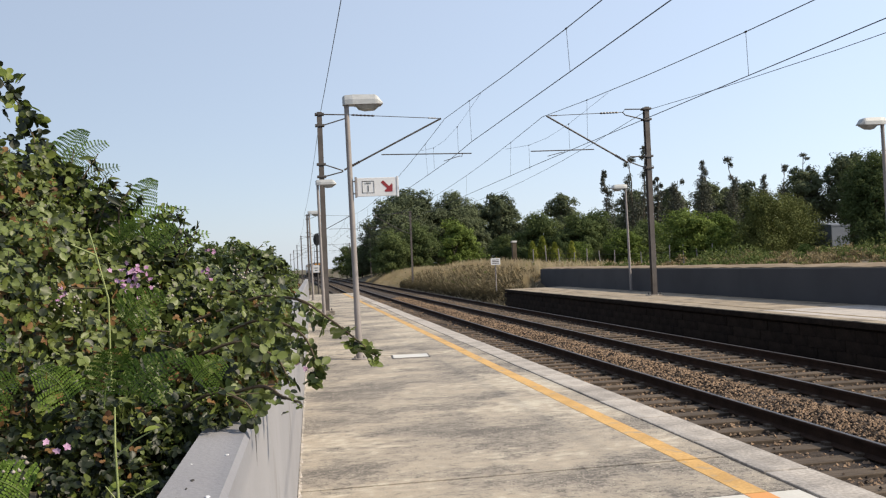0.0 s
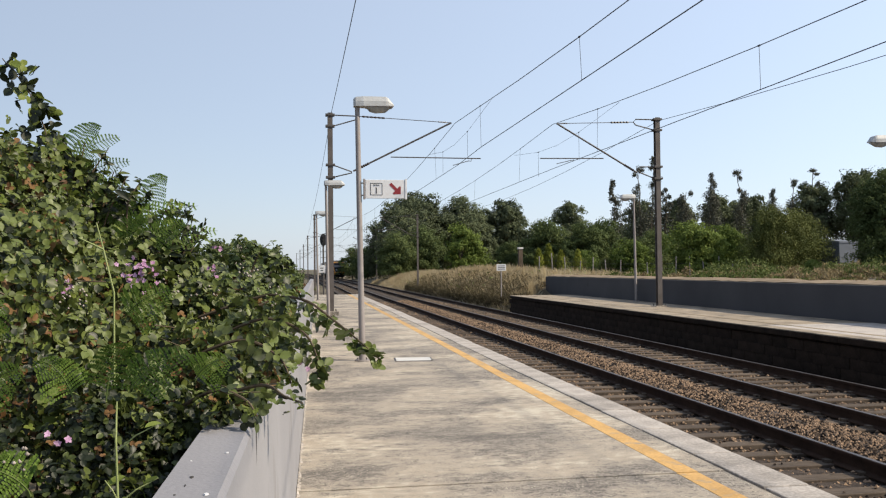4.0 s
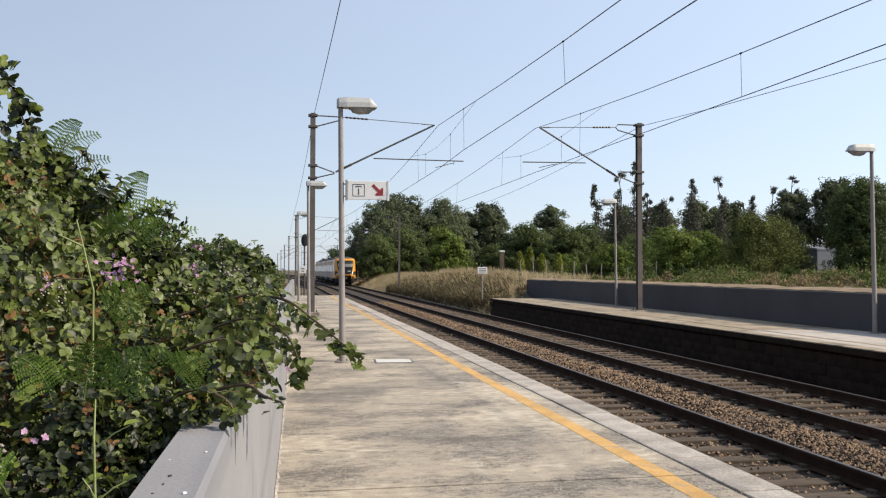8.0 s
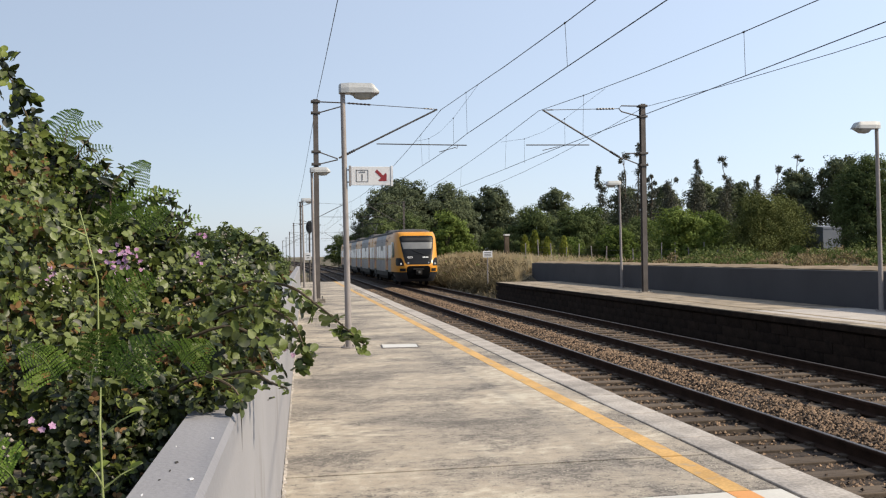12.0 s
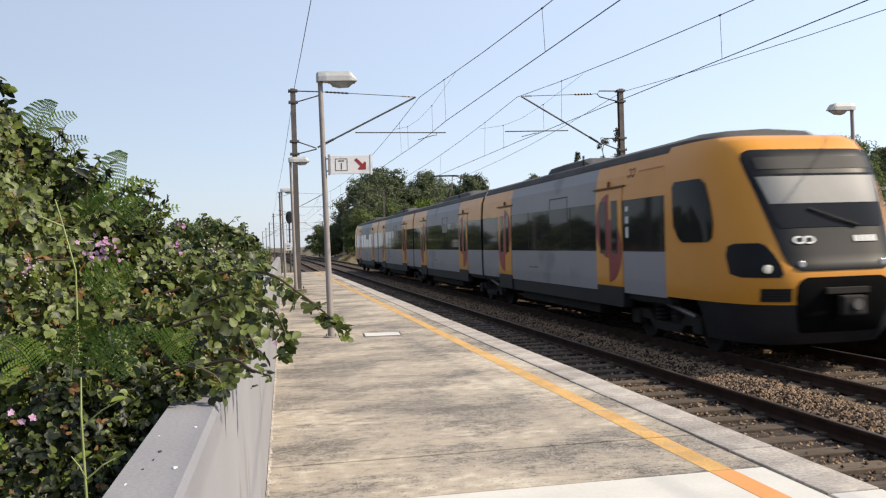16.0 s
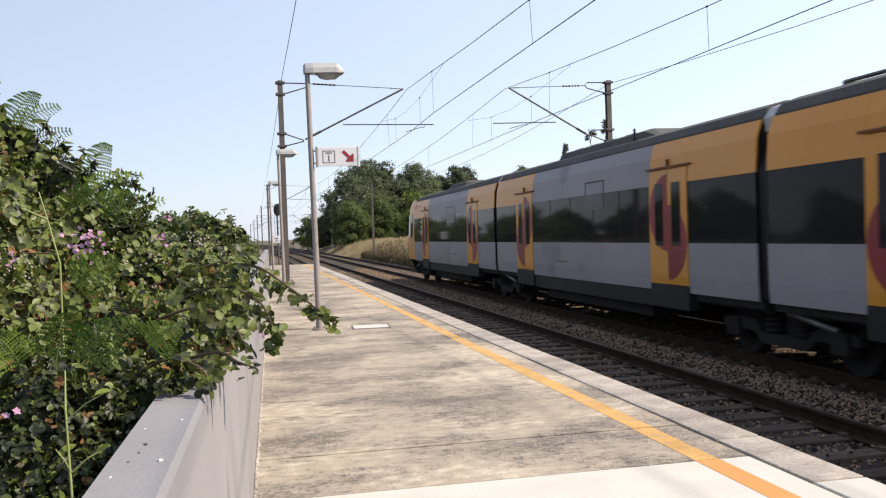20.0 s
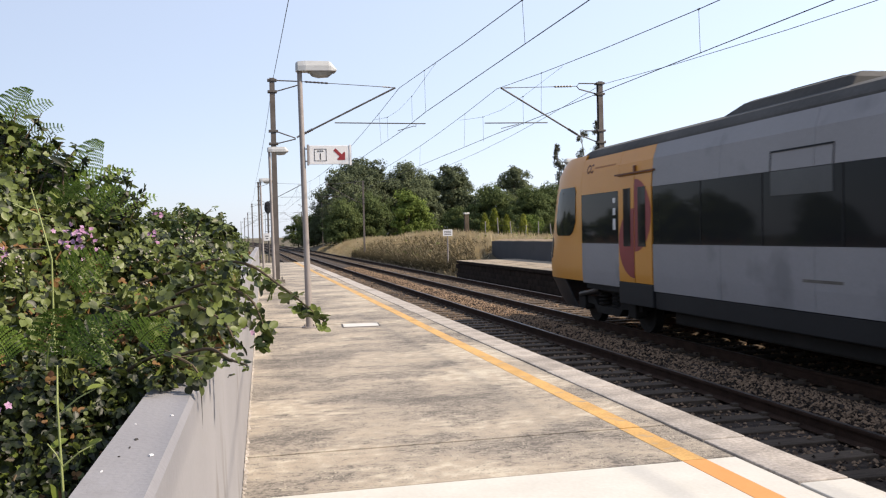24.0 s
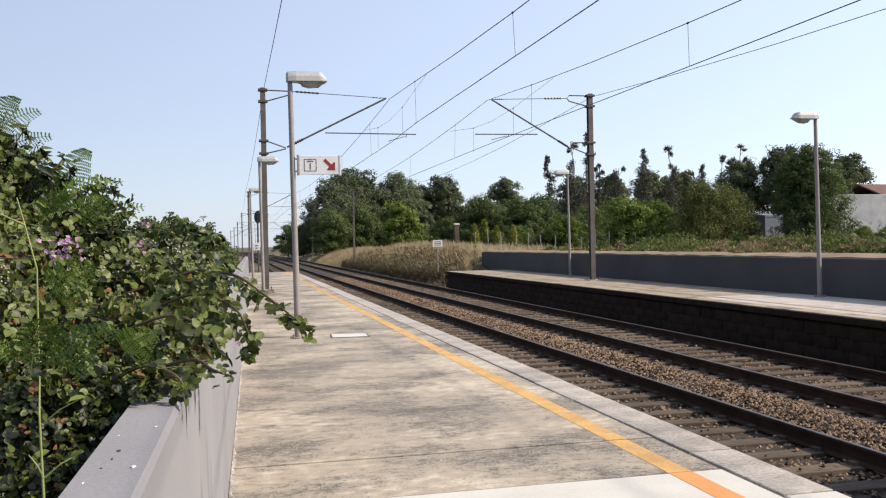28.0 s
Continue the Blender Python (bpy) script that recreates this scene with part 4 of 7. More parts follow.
def nose_point(u, z, off=0.0):
    """Skin of the cab end at car length y from its tip: u runs -1..1 round from one side to the other."""
    prof = [(0.30, 0.42), (0.55, 0.16), (0.95, 0.03), (1.25, 0.0), (1.52, 0.03), (1.62, 0.10), (2.2, 0.30), (2.8, 0.54), (3.3, 0.78), (3.56, 1.02), (3.70, 1.35), (3.80, 1.75)]
    for (za, ya), (zb, yb) in zip(prof, prof[1:]):
        if z <= zb or zb == 3.80:
            tip = ya + (yb - ya) * (z - za) / (zb - za)
            break
    w = side_w(max(z, 0.92)) if z < 3.56 else 1.37 - 0.5 * (z - 3.56)
    if z < 0.92:
        w = 1.46 - 0.22 * (0.92 - z) / 0.62
    a = (u + 1) * math.pi / 2
    p = 0.40
    cx, sx = math.cos(a), math.sin(a)
    x = -math.copysign(abs(cx) ** p, cx) * (w + off)
    # front corners draw in with height
    y = NOSE - (NOSE - tip + 0.75 + off) * max(sx, 0.0) ** 0.52
    return (x, y, z)


def nose_patch(name, car, rows, mat, off, label="", cols=10, depth=0.012, smooth=True):
    """A patch on the cab skin. rows: (z, u_left, u_right)."""
    bm = bmesh.new()
    grid = [[bm.verts.new(nose_point(ul + (ur - ul) * i / cols, z, off)) for i in range(cols + 1)] for z, ul, ur in rows]
    back = [[bm.verts.new(nose_point(ul + (ur - ul) * i / cols, z, off - depth)) for i in range(cols + 1)] for z, ul, ur in rows]
    for g, flip in ((grid, 1), (back, -1)):
        for r0, r1 in zip(g, g[1:]):
            for i in range(cols):
                q = (r0[i], r0[i + 1], r1[i + 1], r1[i])
                bm.faces.new(q[::flip])
    rim = grid[0] + [r[-1] for r in grid[1:]] + grid[-1][-2::-1] + [r[0] for r in grid[-2:0:-1]]
    rim2 = back[0] + [r[-1] for r in back[1:]] + back[-1][-2::-1] + [r[0] for r in back[-2:0:-1]]
    for i in range(len(rim)):
        j = (i + 1) % len(rim)
        bm.faces.new((rim[i], rim[j], rim2[j], rim2[i]))
    return part(name, bm, mat, car, label, smooth)


def u_of(x, z):
    """The patch parameter at which the skin has that x."""
    w = side_w(max(z, 0.92)) if z < 3.56 else 1.37
    c = min(1.0, abs(x) / w) ** 2.5
    a = math.acos(-math.copysign(c, x))
    return a * 2 / math.pi - 1


def make_nose(car, headlights):
    zs = [0.95, 1.1, 1.25, 1.4, 1.52, 1.62, 1.9, 2.2, 2.5, 2.8, 3.05, 3.3, 3.45, 3.56, 3.66]
    nose_patch("cab_shell", car, [(z, -1, 1) for z in zs], T_YELLOW, 0.0, "rounded yellow cab end", 40, 0.04)
    nose_patch("valance", car, [(z, -0.9, 0.9) for z in (0.30, 0.42, 0.55, 0.75, 0.94)], T_VALANCE, 0.0, "dark grey valance under the cab", 36, 0.03)
    rows = []
    for z, x in ((1.46, 0.70), (1.50, 0.80), (1.58, 0.87), (1.7, 0.91), (2.1, 0.99), (2.6, 1.07), (3.0, 1.13), (3.25, 1.15), (3.34, 1.11), (3.39, 1.0)):
        rows.append((z, u_of(-x, z), u_of(x, z)))
    nose_patch("front_mask", car, rows, T_BLACK, 0.012, "glossy black front mask", 24)
    rows = [(z, u_of(-x, z), u_of(x, z)) for z, x in ((2.12, 0.86), (2.2, 0.90), (2.6, 1.0), (2.98, 1.06))]
    nose_patch("windscreen", car, rows, T_GLASS, 0.020, "raked windscreen", 20)
    # pale band on the glass stands in for the reflected sky
    rows = [(z, u_of(-x, z), u_of(x, z)) for z, x in ((2.50, 0.93), (2.70, 0.98), (2.94, 1.03))]
    nose_patch("screen_reflection", car, rows, T_SHEEN, 0.024, "pale band for the sky reflected in the windscreen", 20, 0.006)
    rows = [(z, u_of(-x, z), u_of(x, z)) for z, x in ((3.06, 0.98), (3.26, 1.0))]
    nose_patch("destination_display", car, rows, T_SKIRT, 0.020, "dark destination display", 16)
    for s in (-1, 1):
        rows = []
        for z, xa, xb in ((1.37, 1.00, 1.36), (1.42, 0.96, 1.41), (1.55, 0.97, 1.415), (1.72, 1.02, 1.415), (1.86, 1.10, 1.40), (1.90, 1.16, 1.36)):
            a, b = sorted((u_of(s * xa, z), u_of(s * xb, z)))
            rows.append((z, a, b))
        nose_patch("headlight_housing", car, rows, T_BLACK, 0.010, "dark lens cluster")
        c = Vector(nose_point(u_of(s * 1.13, 1.5), 1.5, 0.02))
        bm = bmesh.new()
        ring = lambda r, d: [(c.x + r * math.cos(k * math.tau / 16), c.y + d, c.z + r * math.sin(k * math.tau / 16)) for k in range(16)]
        loft(bm, [ring(0.066, 0.05), ring(0.066, -0.012), ring(0.045, -0.022)])
        part("headlight", bm, T_LIT if headlights else T_LENS, car, "round lit headlamp" if headlights else "round lamp lens")
        bm = bmesh.new()
        c = Vector(nose_point(u_of(s * 0.68, 1.56), 1.56, 0.02))
        loft(bm, [ring(0.055, 0.05), ring(0.055, -0.012), ring(0.04, -0.02)])
        part("marker_light", bm, T_LENS, car)
        rows = []
        for z in (1.0, 1.10, 1.20):
            a, b = sorted((u_of(s * 0.86, z), u_of(s * 1.22, z)))
            rows.append((z, a, b))
        grille = nose_patch("grille", car, rows, T_UNDER, 0.006, "slatted intake", 8)
        for z in (1.0, 1.045, 1.09, 1.135, 1.18):
            a, b = sorted((u_of(s * 0.87, z), u_of(s * 1.21, z)))
            nose_patch("slat", car, [(z, a, b), (z + 0.018, a, b)], T_SKIRT, 0.016, "", 6)
        # side cab window
        rows = []
        for z, ua, ub in ((1.93, 0.80, 0.955), (2.0, 0.76, 0.972), (2.22, 0.735, 0.987), (2.55, 0.735, 0.987), (2.90, 0.755, 0.987), (3.0, 0.80, 0.980)):
            rows.append((z, ua, ub) if s > 0 else (z, -ub, -ua))
        nose_patch("cab_side_window", car, rows, T_GLASS, 0.014, "dark side window of the cab")
    # flat patch on the skin, its black standing in for the recess's shade
    rows = [(z, u_of(-x, z), u_of(x, z)) for z, x in ((0.50, 0.70), (0.54, 0.77), (0.8, 0.80), (1.05, 0.80), (1.24, 0.78), (1.32, 0.72), (1.36, 0.62))]
    nose_patch("coupler_recess_patch", car, rows, T_HOLE, 0.014, "near-black patch for the shade in the coupler recess", 14)
    bm = bmesh.new()
    tube(bm, [(0, -0.3, 0.93), (0, -0.82, 0.93)], 0.10, sides=12)
    box(bm, -0.20, 0.20, -0.98, -0.82, 0.78, 1.08, 0.03)
    coupler = part("coupler", bm, T_UNDER, car, "automatic coupler")
    bm = bmesh.new()
    tube(bm, [(0.02, -1.02, 0.95), (0.02, -0.94, 0.95)], 0.085, sides=14)
    part("coupler_cone", bm, T_STEEL, coupler)
    bm = bmesh.new()
    box(bm, -0.36, 0.36, -0.83, -0.75, 1.10, 1.2, 0.01)
    part("coupler_bracket", bm, T_UNDER, coupler)
    bm = bmesh.new()
    tube(bm, [nose_point(u_of(-0.35, 2.35), 2.42, 0.05), nose_point(u_of(0.05, 2.25), 2.26, 0.06), nose_point(u_of(0.40, 2.13), 2.14, 0.05)], 0.018, sides=6)
    part("wiper", bm, T_RUBBER, car, "long black windscreen wiper")
    # emblem: two plain interlocked shapes, and a row of bars for the number
    for xx in (-0.62, -0.46):
        bm = bmesh.new()
        for k in range(12):
            a0, a1 = k * math.tau / 14 + (0.9 if xx < -0.5 else 4.0), (k + 1) * math.tau / 14 + (0.9 if xx < -0.5 else 4.0)
            quad = []
            for a, r in ((a0, 0.10), (a1, 0.10), (a1, 0.062), (a0, 0.062)):
                px, pz = xx + r * math.cos(a), 1.93 + 0.62 * r * math.sin(a)
                quad.append(nose_point(u_of(px, pz), pz, 0.03))
            loft(bm, [quad, [(p[0], p[1] + 0.012, p[2]) for p in quad]])
        part("emblem", bm, T_WHITE, car, "white rounded emblem")
    for k in range(4):
        x0 = 0.30 + 0.10 * k
        bm = bmesh.new()
        quad = [nose_point(u_of(px, pz), pz, 0.03) for px, pz in ((x0, 1.885), (x0 + 0.072, 1.885), (x0 + 0.072, 1.98), (x0, 1.98))]
        loft(bm, [quad, [(p[0], p[1] + 0.012, p[2]) for p in quad]])
        part("number_bar", bm, T_WHITE, car)


def make_roof(car, y0, y1, fair, nose_end):
    """Dark roof with its ribs and a raised fairing."""
    bm = bmesh.new()
    ring = [(-w, z) for z, w in ROOF[:-1]] + [(0, ROOF[-1][0])] + [(w, z) for z, w in ROOF[:-1][::-1]]
    ring = [(-ROOF[0][1], 3.5)] + ring + [(ROOF[0][1], 3.5)]
    secs = [[(x, y0, z) for x, z in ring], [(x, y1, z) for x, z in ring]]
    if nose_end:
        secs = [[(x * f, y0 + d, 3.5 + (z - 3.5) * h) for x, z in ring] for d, f, h in ((-1.35, 0.70, 0.55), (-1.15, 0.80, 0.98), (-0.5, 0.93, 1.06), (0.0, 1.0, 1.0))] + secs[1:]
    loft(bm, secs)
    roof = part("roof", bm, T_ROOF, car, "dark dusty roof", True)
    bm = bmesh.new()
    prof = [(-1.02, 3.78), (-0.95, 3.96), (-0.78, 4.02), (0.78, 4.02), (0.95, 3.96), (1.02, 3.78)]
    a, b = fair
    secs = [[(x, a, 3.8 + 0.02 * (z > 3.9)) for x, z in prof], [(x, a + 0.7, z) for x, z in prof], [(x, b - 0.12, z) for x, z in prof], [(x, b, 3.8 + 0.13 * (z > 3.9)) for x, z in prof]]
    loft(bm, secs)
    part("roof_fairing", bm, T_ROOF, roof, "raised roof fairing")
    for k in range(4):
        y = a + 1.6 + k * (b - a - 2.6) / 3
        bm = bmesh.new()
        box(bm, -0.76, 0.76, y, y + 0.5, 4.012, 4.035, 0.005)
        part("roof_hatch", bm, T_SKIRT, roof)
    bm = bmesh.new()
    tube(bm, [(-1.15, y0 + 4.8, 3.75), (-1.15, y0 + 4.8, 4.02)], 0.025, sides=6)
    part("aerial", bm, T_BLACK, roof)
    return roof


def make_car(front, length, nose, panto=False, headlights=False, interior_seed=1):
    """One car, built along +y from its outer end. nose: it has a cab at y = 0."""
    label = "yellow and grey electric railcar with cab, dark window band" if nose else "grey middle railcar with yellow doors and dark window band"
    car = thing("train_car", pose(0, 0, 0), label, "train", "cars of the train")
    start = NOSE if nose else 0.14
    end = length - 0.14
    doors = [(4.2, 5.65) if nose else (2.2, 3.65), (length - 3.65, length - 2.2)]
    zs_low, zs_top = (0.92, 1.20, 1.765), (2.80, 3.05, 3.30, 3.56)
    # inner shell keeps the inside dark
    bm = bmesh.new()
    secs = []
    for y in (start, end):
        secs.append([(-1.40, y, 0.80), (-1.43, y, 1.2), (-1.43, y, 2.8), (-1.34, y, 3.5), (1.34, y, 3.5), (1.43, y, 2.8), (1.43, y, 1.2), (1.40, y, 0.80)])
    loft(bm, secs)
    part("body_shell", bm, T_RUBBER, car, "dark inner shell")
    for s in (-1, 1):
        edges = [start] + [v for d in doors for v in d] + [end]
        for i in range(0, len(edges), 2):
            a, b = edges[i], edges[i + 1]
            near_end = i != 2
            n = max(1, round((b - a) / 2.6))
            for k in range(n):
                c, d = a + (b - a) * k / n, a + (b - a) * (k + 1) / n
                body_panel("lower_panel", car, s, c + 0.004, d - 0.004, zs_low, T_GREY, 0.0, 0.03)
                body_panel("upper_panel", car, s, c + 0.004, d - 0.004, zs_top, T_YELLOW if near_end else T_GREY, 0.0, 0.03, "yellow panel over the windows" if near_end else "")
            # glazing: one flush band of panes
            m = max(1, round((b - a) / 1.55))
            for k in range(m):
                c, d = a + (b - a) * k / m, a + (b - a) * (k + 1) / m
                win = body_panel("window", car, s, c + 0.006, d - 0.006, (1.768, 2.3, 2.797), T_GLASS, -0.004, 0.02, "flush tinted window")
                if near_end is False and k == (2 if nose and not headlights else 1):
                    off = 0.0 if nose else 0.6
                    c, d = c + off, d + off
                    body_panel("vent_frame", win, s, c + 0.18, d - 0.18, (3.05, 3.075), T_BLACK, 0.010, 0.014)
                    for e in (c + 0.18, d - 0.195):
                        body_panel("vent_frame", win, s, e, e + 0.015, (2.80, 2.92, 3.05), T_SKIRT, 0.008, 0.012)
                    body_panel("grey_strip", win, s, c + 0.20, d - 0.20, (2.46, 2.62, 2.79), T_PANE, 0.004, 0.010, "greyish strip at the top of the window")
                d = a + (b - a) * (k + 1) / m
                body_panel("pillar", win, s, d - 0.022, d - 0.007, (1.77, 2.3, 2.795), T_SKIRT, 0.002, 0.01)
        for d in doors:
            make_door(car, s, d[0], d[1], d is doors[0])
            body_panel("header_panel", car, s, d[0] + 0.004, d[1] - 0.004, (3.07, 3.3, 3.56), T_YELLOW, 0.0, 0.03, "yellow panel over the door")
        bm = bmesh.new()
        box(bm, s * 1.36, s * 1.47, doors[0][1] + 0.01, doors[1][0] - 0.01, 0.60, 0.91, 0.02)
        part("skirt", bm, T_SKIRT, car, "dark grey side skirt")
        mid = (doors[0][1] + doors[1][0]) / 2 + 1.2
        body_panel("faint_lettering", car, s, mid - 0.3, mid + 0.5, (1.30, 1.34), T_STEEL, 0.003, 0.006)
        if nose:
            # faded emblem and a bar where a name stands
            bar, marks = ((2.95, 4.0), (2.62, 2.80)) if s > 0 else ((2.35, 3.45), (3.70, 3.88))
            body_panel("name_bar", car, s, bar[0], bar[1], (3.315, 3.35), T_FADED, 0.003, 0.006)
            for yy in marks:
                bm = bmesh.new()
                for k in range(11):
                    a0 = k * math.tau / 14 + 0.8
                    quad = []
                    for a, r in ((a0, 0.10), (a0 + 0.45, 0.10), (a0 + 0.45, 0.06), (a0, 0.06)):
                        z = 3.33 + r * math.sin(a)
                        quad.append((s * (side_w(z) + 0.004), yy + r * math.cos(a), z))
                    loft(bm, [quad, [(p[0] - s * 0.006, p[1], p[2]) for p in quad]])
                part("emblem", bm, T_BROWN, car, "faded brown emblem")
            for zz, hz in ((2.62, 0.10), (2.40, 0.14), (2.15, 0.22)):
                body_panel("window_sticker", car, s, 3.92, 4.04, (zz - hz / 2, zz + hz / 2), T_WHITE, 0.003, 0.006, "white window sticker")
    bm = bmesh.new()
    box(bm, -1.3, 1.3, doors[0][1] + 0.4, doors[1][0] - 0.4, 0.36, 0.80, 0.04)
    part("underfloor_equipment", bm, T_UNDER, car, "grimy equipment boxes")
    bm = bmesh.new()
    box(bm, -1.25, 1.25, start, end, 0.74, 0.94)
    part("underframe", bm, T_UNDER, car)
    fair = ((7.1, 10.4) if nose else (4.2, 9.8)) if not panto else (3.4, 8.8)
    make_roof(car, start + (0.02 if not nose else 0.2), end - 0.02, fair, nose)
    # gangway rings
    for y in ([] if nose else [0.0]) + [length]:
        bm = bmesh.new()
        y0, y1 = (0.0, 0.14) if y == 0.0 else (length - 0.14, length)
        ring = [(-1.40, 0.95), (-1.44, 2.8), (-1.30, 3.12), (1.30, 3.12), (1.44, 2.8), (1.40, 0.95)]
        loft(bm, [[(x, y0, z) for x, z in ring], [(x, y1, z) for x, z in ring]])
        part("gangway", bm, T_RUBBER, car, "black rubber gangway")
    # pale weather strip over the roof at the inner ends
    for y0, y1 in ([] if nose else [(0.0, 0.155)]) + [(length - 0.155, length)]:
        bm = bmesh.new()
        ring = [(-w * 0.985, z - 0.02) for z, w in ROOF[:-1]] + [(0, ROOF[-1][0] - 0.02)] + [(w * 0.985, z - 0.02) for z, w in ROOF[:-1][::-1]]
        ring = [(-1.30, 3.38)] + ring + [(1.30, 3.38)]
        loft(bm, [[(x, y0, z) for x, z in ring], [(x, y1, z) for x, z in ring]])
        part("roof_strip", bm, LAMP_WHITE, car, "pale weather strip between two roofs")
    if nose:
        make_nose(car, headlights)
        make_bogie(car, 2.9, None)
    if panto:
        make_pantograph(car, length - 1.15)
    return car


def make_pantograph(car, y):
    """Single-arm pantograph, raised to the wire."""
    bm = bmesh.new()
    for a in (-0.5, 0.5):
        tube(bm, [(a, y - 0.6, 3.98), (a, y + 0.6, 3.98)], 0.03, sides=6)
        for b in (-0.55, 0.55):
            tube(bm, [(a, y + b, 3.78), (a, y + b, 3.98)], 0.06, sides=8)
    for b in (-0.6, 0.6):
        tube(bm, [(-0.5, y + b, 3.98), (0.5, y + b, 3.98)], 0.03, sides=6)
    pan = part("pantograph", bm, T_STEEL, car, "raised single-arm pantograph")
    knee = (0, y - 1.15, 4.62)
    bm = bmesh.new()
    tube(bm, [(0, y + 0.1, 4.0), knee], 0.055, 0.045, 8)
    tube(bm, [(0.12, y - 0.25, 4.0), (0.12, y - 1.1, 4.52)], 0.02, sides=6)
    part("lower_arm", bm, T_STEEL, pan)
    bm = bmesh.new()
    for s in (-1, 1):
        tube(bm, [(s * 0.06, knee[1], knee[2]), (s * 0.32, y - 0.1, 5.24)], 0.025, 0.02, 6)
    part("upper_arm", bm, T_STEEL, pan)
    for d in (-0.2, 0.2):
        bm = bmesh.new()
        tube(bm, [(-0.80, y - 0.1 + d, 5.12), (-0.66, y - 0.1 + d, 5.255), (-0.5, y - 0.1 + d, 5.29), (0.5, y - 0.1 + d, 5.29), (0.66, y - 0.1 + d, 5.255), (0.80, y - 0.1 + d, 5.12)], 0.025, sides=6)
        part("contact_strip", bm, T_BLACK, pan)
    for s in (-0.4, 0.4):
        bm = bmesh.new()
        tube(bm, [(s, y - 0.32, 5.255), (s, y + 0.12, 5.255)], 0.018, sides=6)
        part("head_bar", bm, T_STEEL, pan)


CARS = []
car_a = make_car(0, END_LEN, True, headlights=True)
car_b = make_car(0, MID_LEN, False, panto=True)
car_c = make_car(0, MID_LEN, False)
car_d = make_car(0, END_LEN, True)
for inner, at in ((car_a, END_LEN), (car_b, MID_LEN), (car_c, MID_LEN)):
    make_bogie(inner, at, None)
# each car's outer end and heading along the train
CARS = [(car_a, 0.0, 1), (car_b, END_LEN, 1), (car_c, END_LEN + MID_LEN, 1), (car_d, 2 * END_LEN + 2 * MID_LEN, -1)]


# ---- plants ----
BRAMBLE = leaf_material("bramble_leaf", (0.014, 0.022, 0.005), (0.152, 0.190, 0.046), 0.66, 0.24, 7.0, 0.46)
BRAMBLE.node_tree.nodes["Principled BSDF"].inputs["Specular IOR Level"].default_value = 0.34
BRAMBLE_YOUNG = leaf_material("young_bramble_leaf", (0.14, 0.19, 0.035), (0.26, 0.31, 0.075), 0.4, 0.35)
WITHERED = leaf_material("withered_leaf", (0.085, 0.040, 0.020), (0.25, 0.14, 0.058), 0.5, 0.25)
BRACKEN = leaf_material("bracken_frond", (0.075, 0.14, 0.022), (0.23, 0.345, 0.07), 0.4, 0.3, 6.0, 0.6)
STEM = material("bramble_cane", (0.07, 0.045, 0.03), (0.15, 0.11, 0.06), 8.0, 0.7, 0.2)
PALE_STEM = material("pale_green_stem", (0.22, 0.27, 0.09), (0.34, 0.38, 0.15), 8.0, 0.6, 0.1)
FERN_STALK = material("fern_stalk", (0.10, 0.15, 0.035), (0.17, 0.22, 0.06), 8.0, 0.6, 0.1)
PETAL = leaf_material("lilac_petal", (0.50, 0.26, 0.45), (0.72, 0.46, 0.66), 0.5, 0.3)
BERRY = material("pale_green_seed_head", (0.22, 0.19, 0.15), (0.46, 0.40, 0.36), 8.0, 0.8, 0.1, per=0.4)
# lifted to a paler, greyer green: distance haze is put into the colour
PINE = leaf_material("dark_tree_foliage", (0.088, 0.110, 0.062), (0.175, 0.205, 0.108), 0.18, 0.30, 0.35, 0.8)
BROAD = leaf_material("mid_green_foliage", (0.074, 0.106, 0.038), (0.180, 0.225, 0.082), 0.2, 0.32, 0.35, 0.8)
BRIGHT = leaf_material("fresh_green_foliage", (0.10, 0.15, 0.030), (0.24, 0.31, 0.075), 0.22, 0.35, 0.5, 0.75)
EUCA = leaf_material("grey_green_foliage", (0.075, 0.080, 0.060), (0.150, 0.155, 0.115), 0.2, 0.15, 0.5, 0.6)
CYPRESS = leaf_material("yellow_green_foliage", (0.16, 0.185, 0.028), (0.32, 0.34, 0.06), 0.5, 0.25, 0.8, 0.6)
OLIVE = leaf_material("olive_foliage", (0.085, 0.105, 0.030), (0.205, 0.225, 0.075), 0.2, 0.25, 0.5, 0.8)
STRAW = leaf_material("dry_grass_blade", (0.58, 0.48, 0.31), (0.92, 0.80, 0.56), 0.14, 0.45, 0.3, 0.9)
UNDERGROWTH = leaf_material("dark_undergrowth", (0.085, 0.070, 0.040), (0.23, 0.19, 0.11), 0.4, 0.2, 0.4, 0.85)
WEED = leaf_material("weed_leaf", (0.10, 0.135, 0.035), (0.33, 0.36, 0.13), 0.6, 0.25, 0.3, 0.7)
DRY_WEED = leaf_material("dry_weed", (0.20, 0.155, 0.08), (0.38, 0.30, 0.17), 0.5, 0.3, 0.3, 0.85)
RUST_WEED = leaf_material("reddish_weed", (0.10, 0.05, 0.025), (0.22, 0.12, 0.06), 0.6, 0.2, 0.4, 0.8)

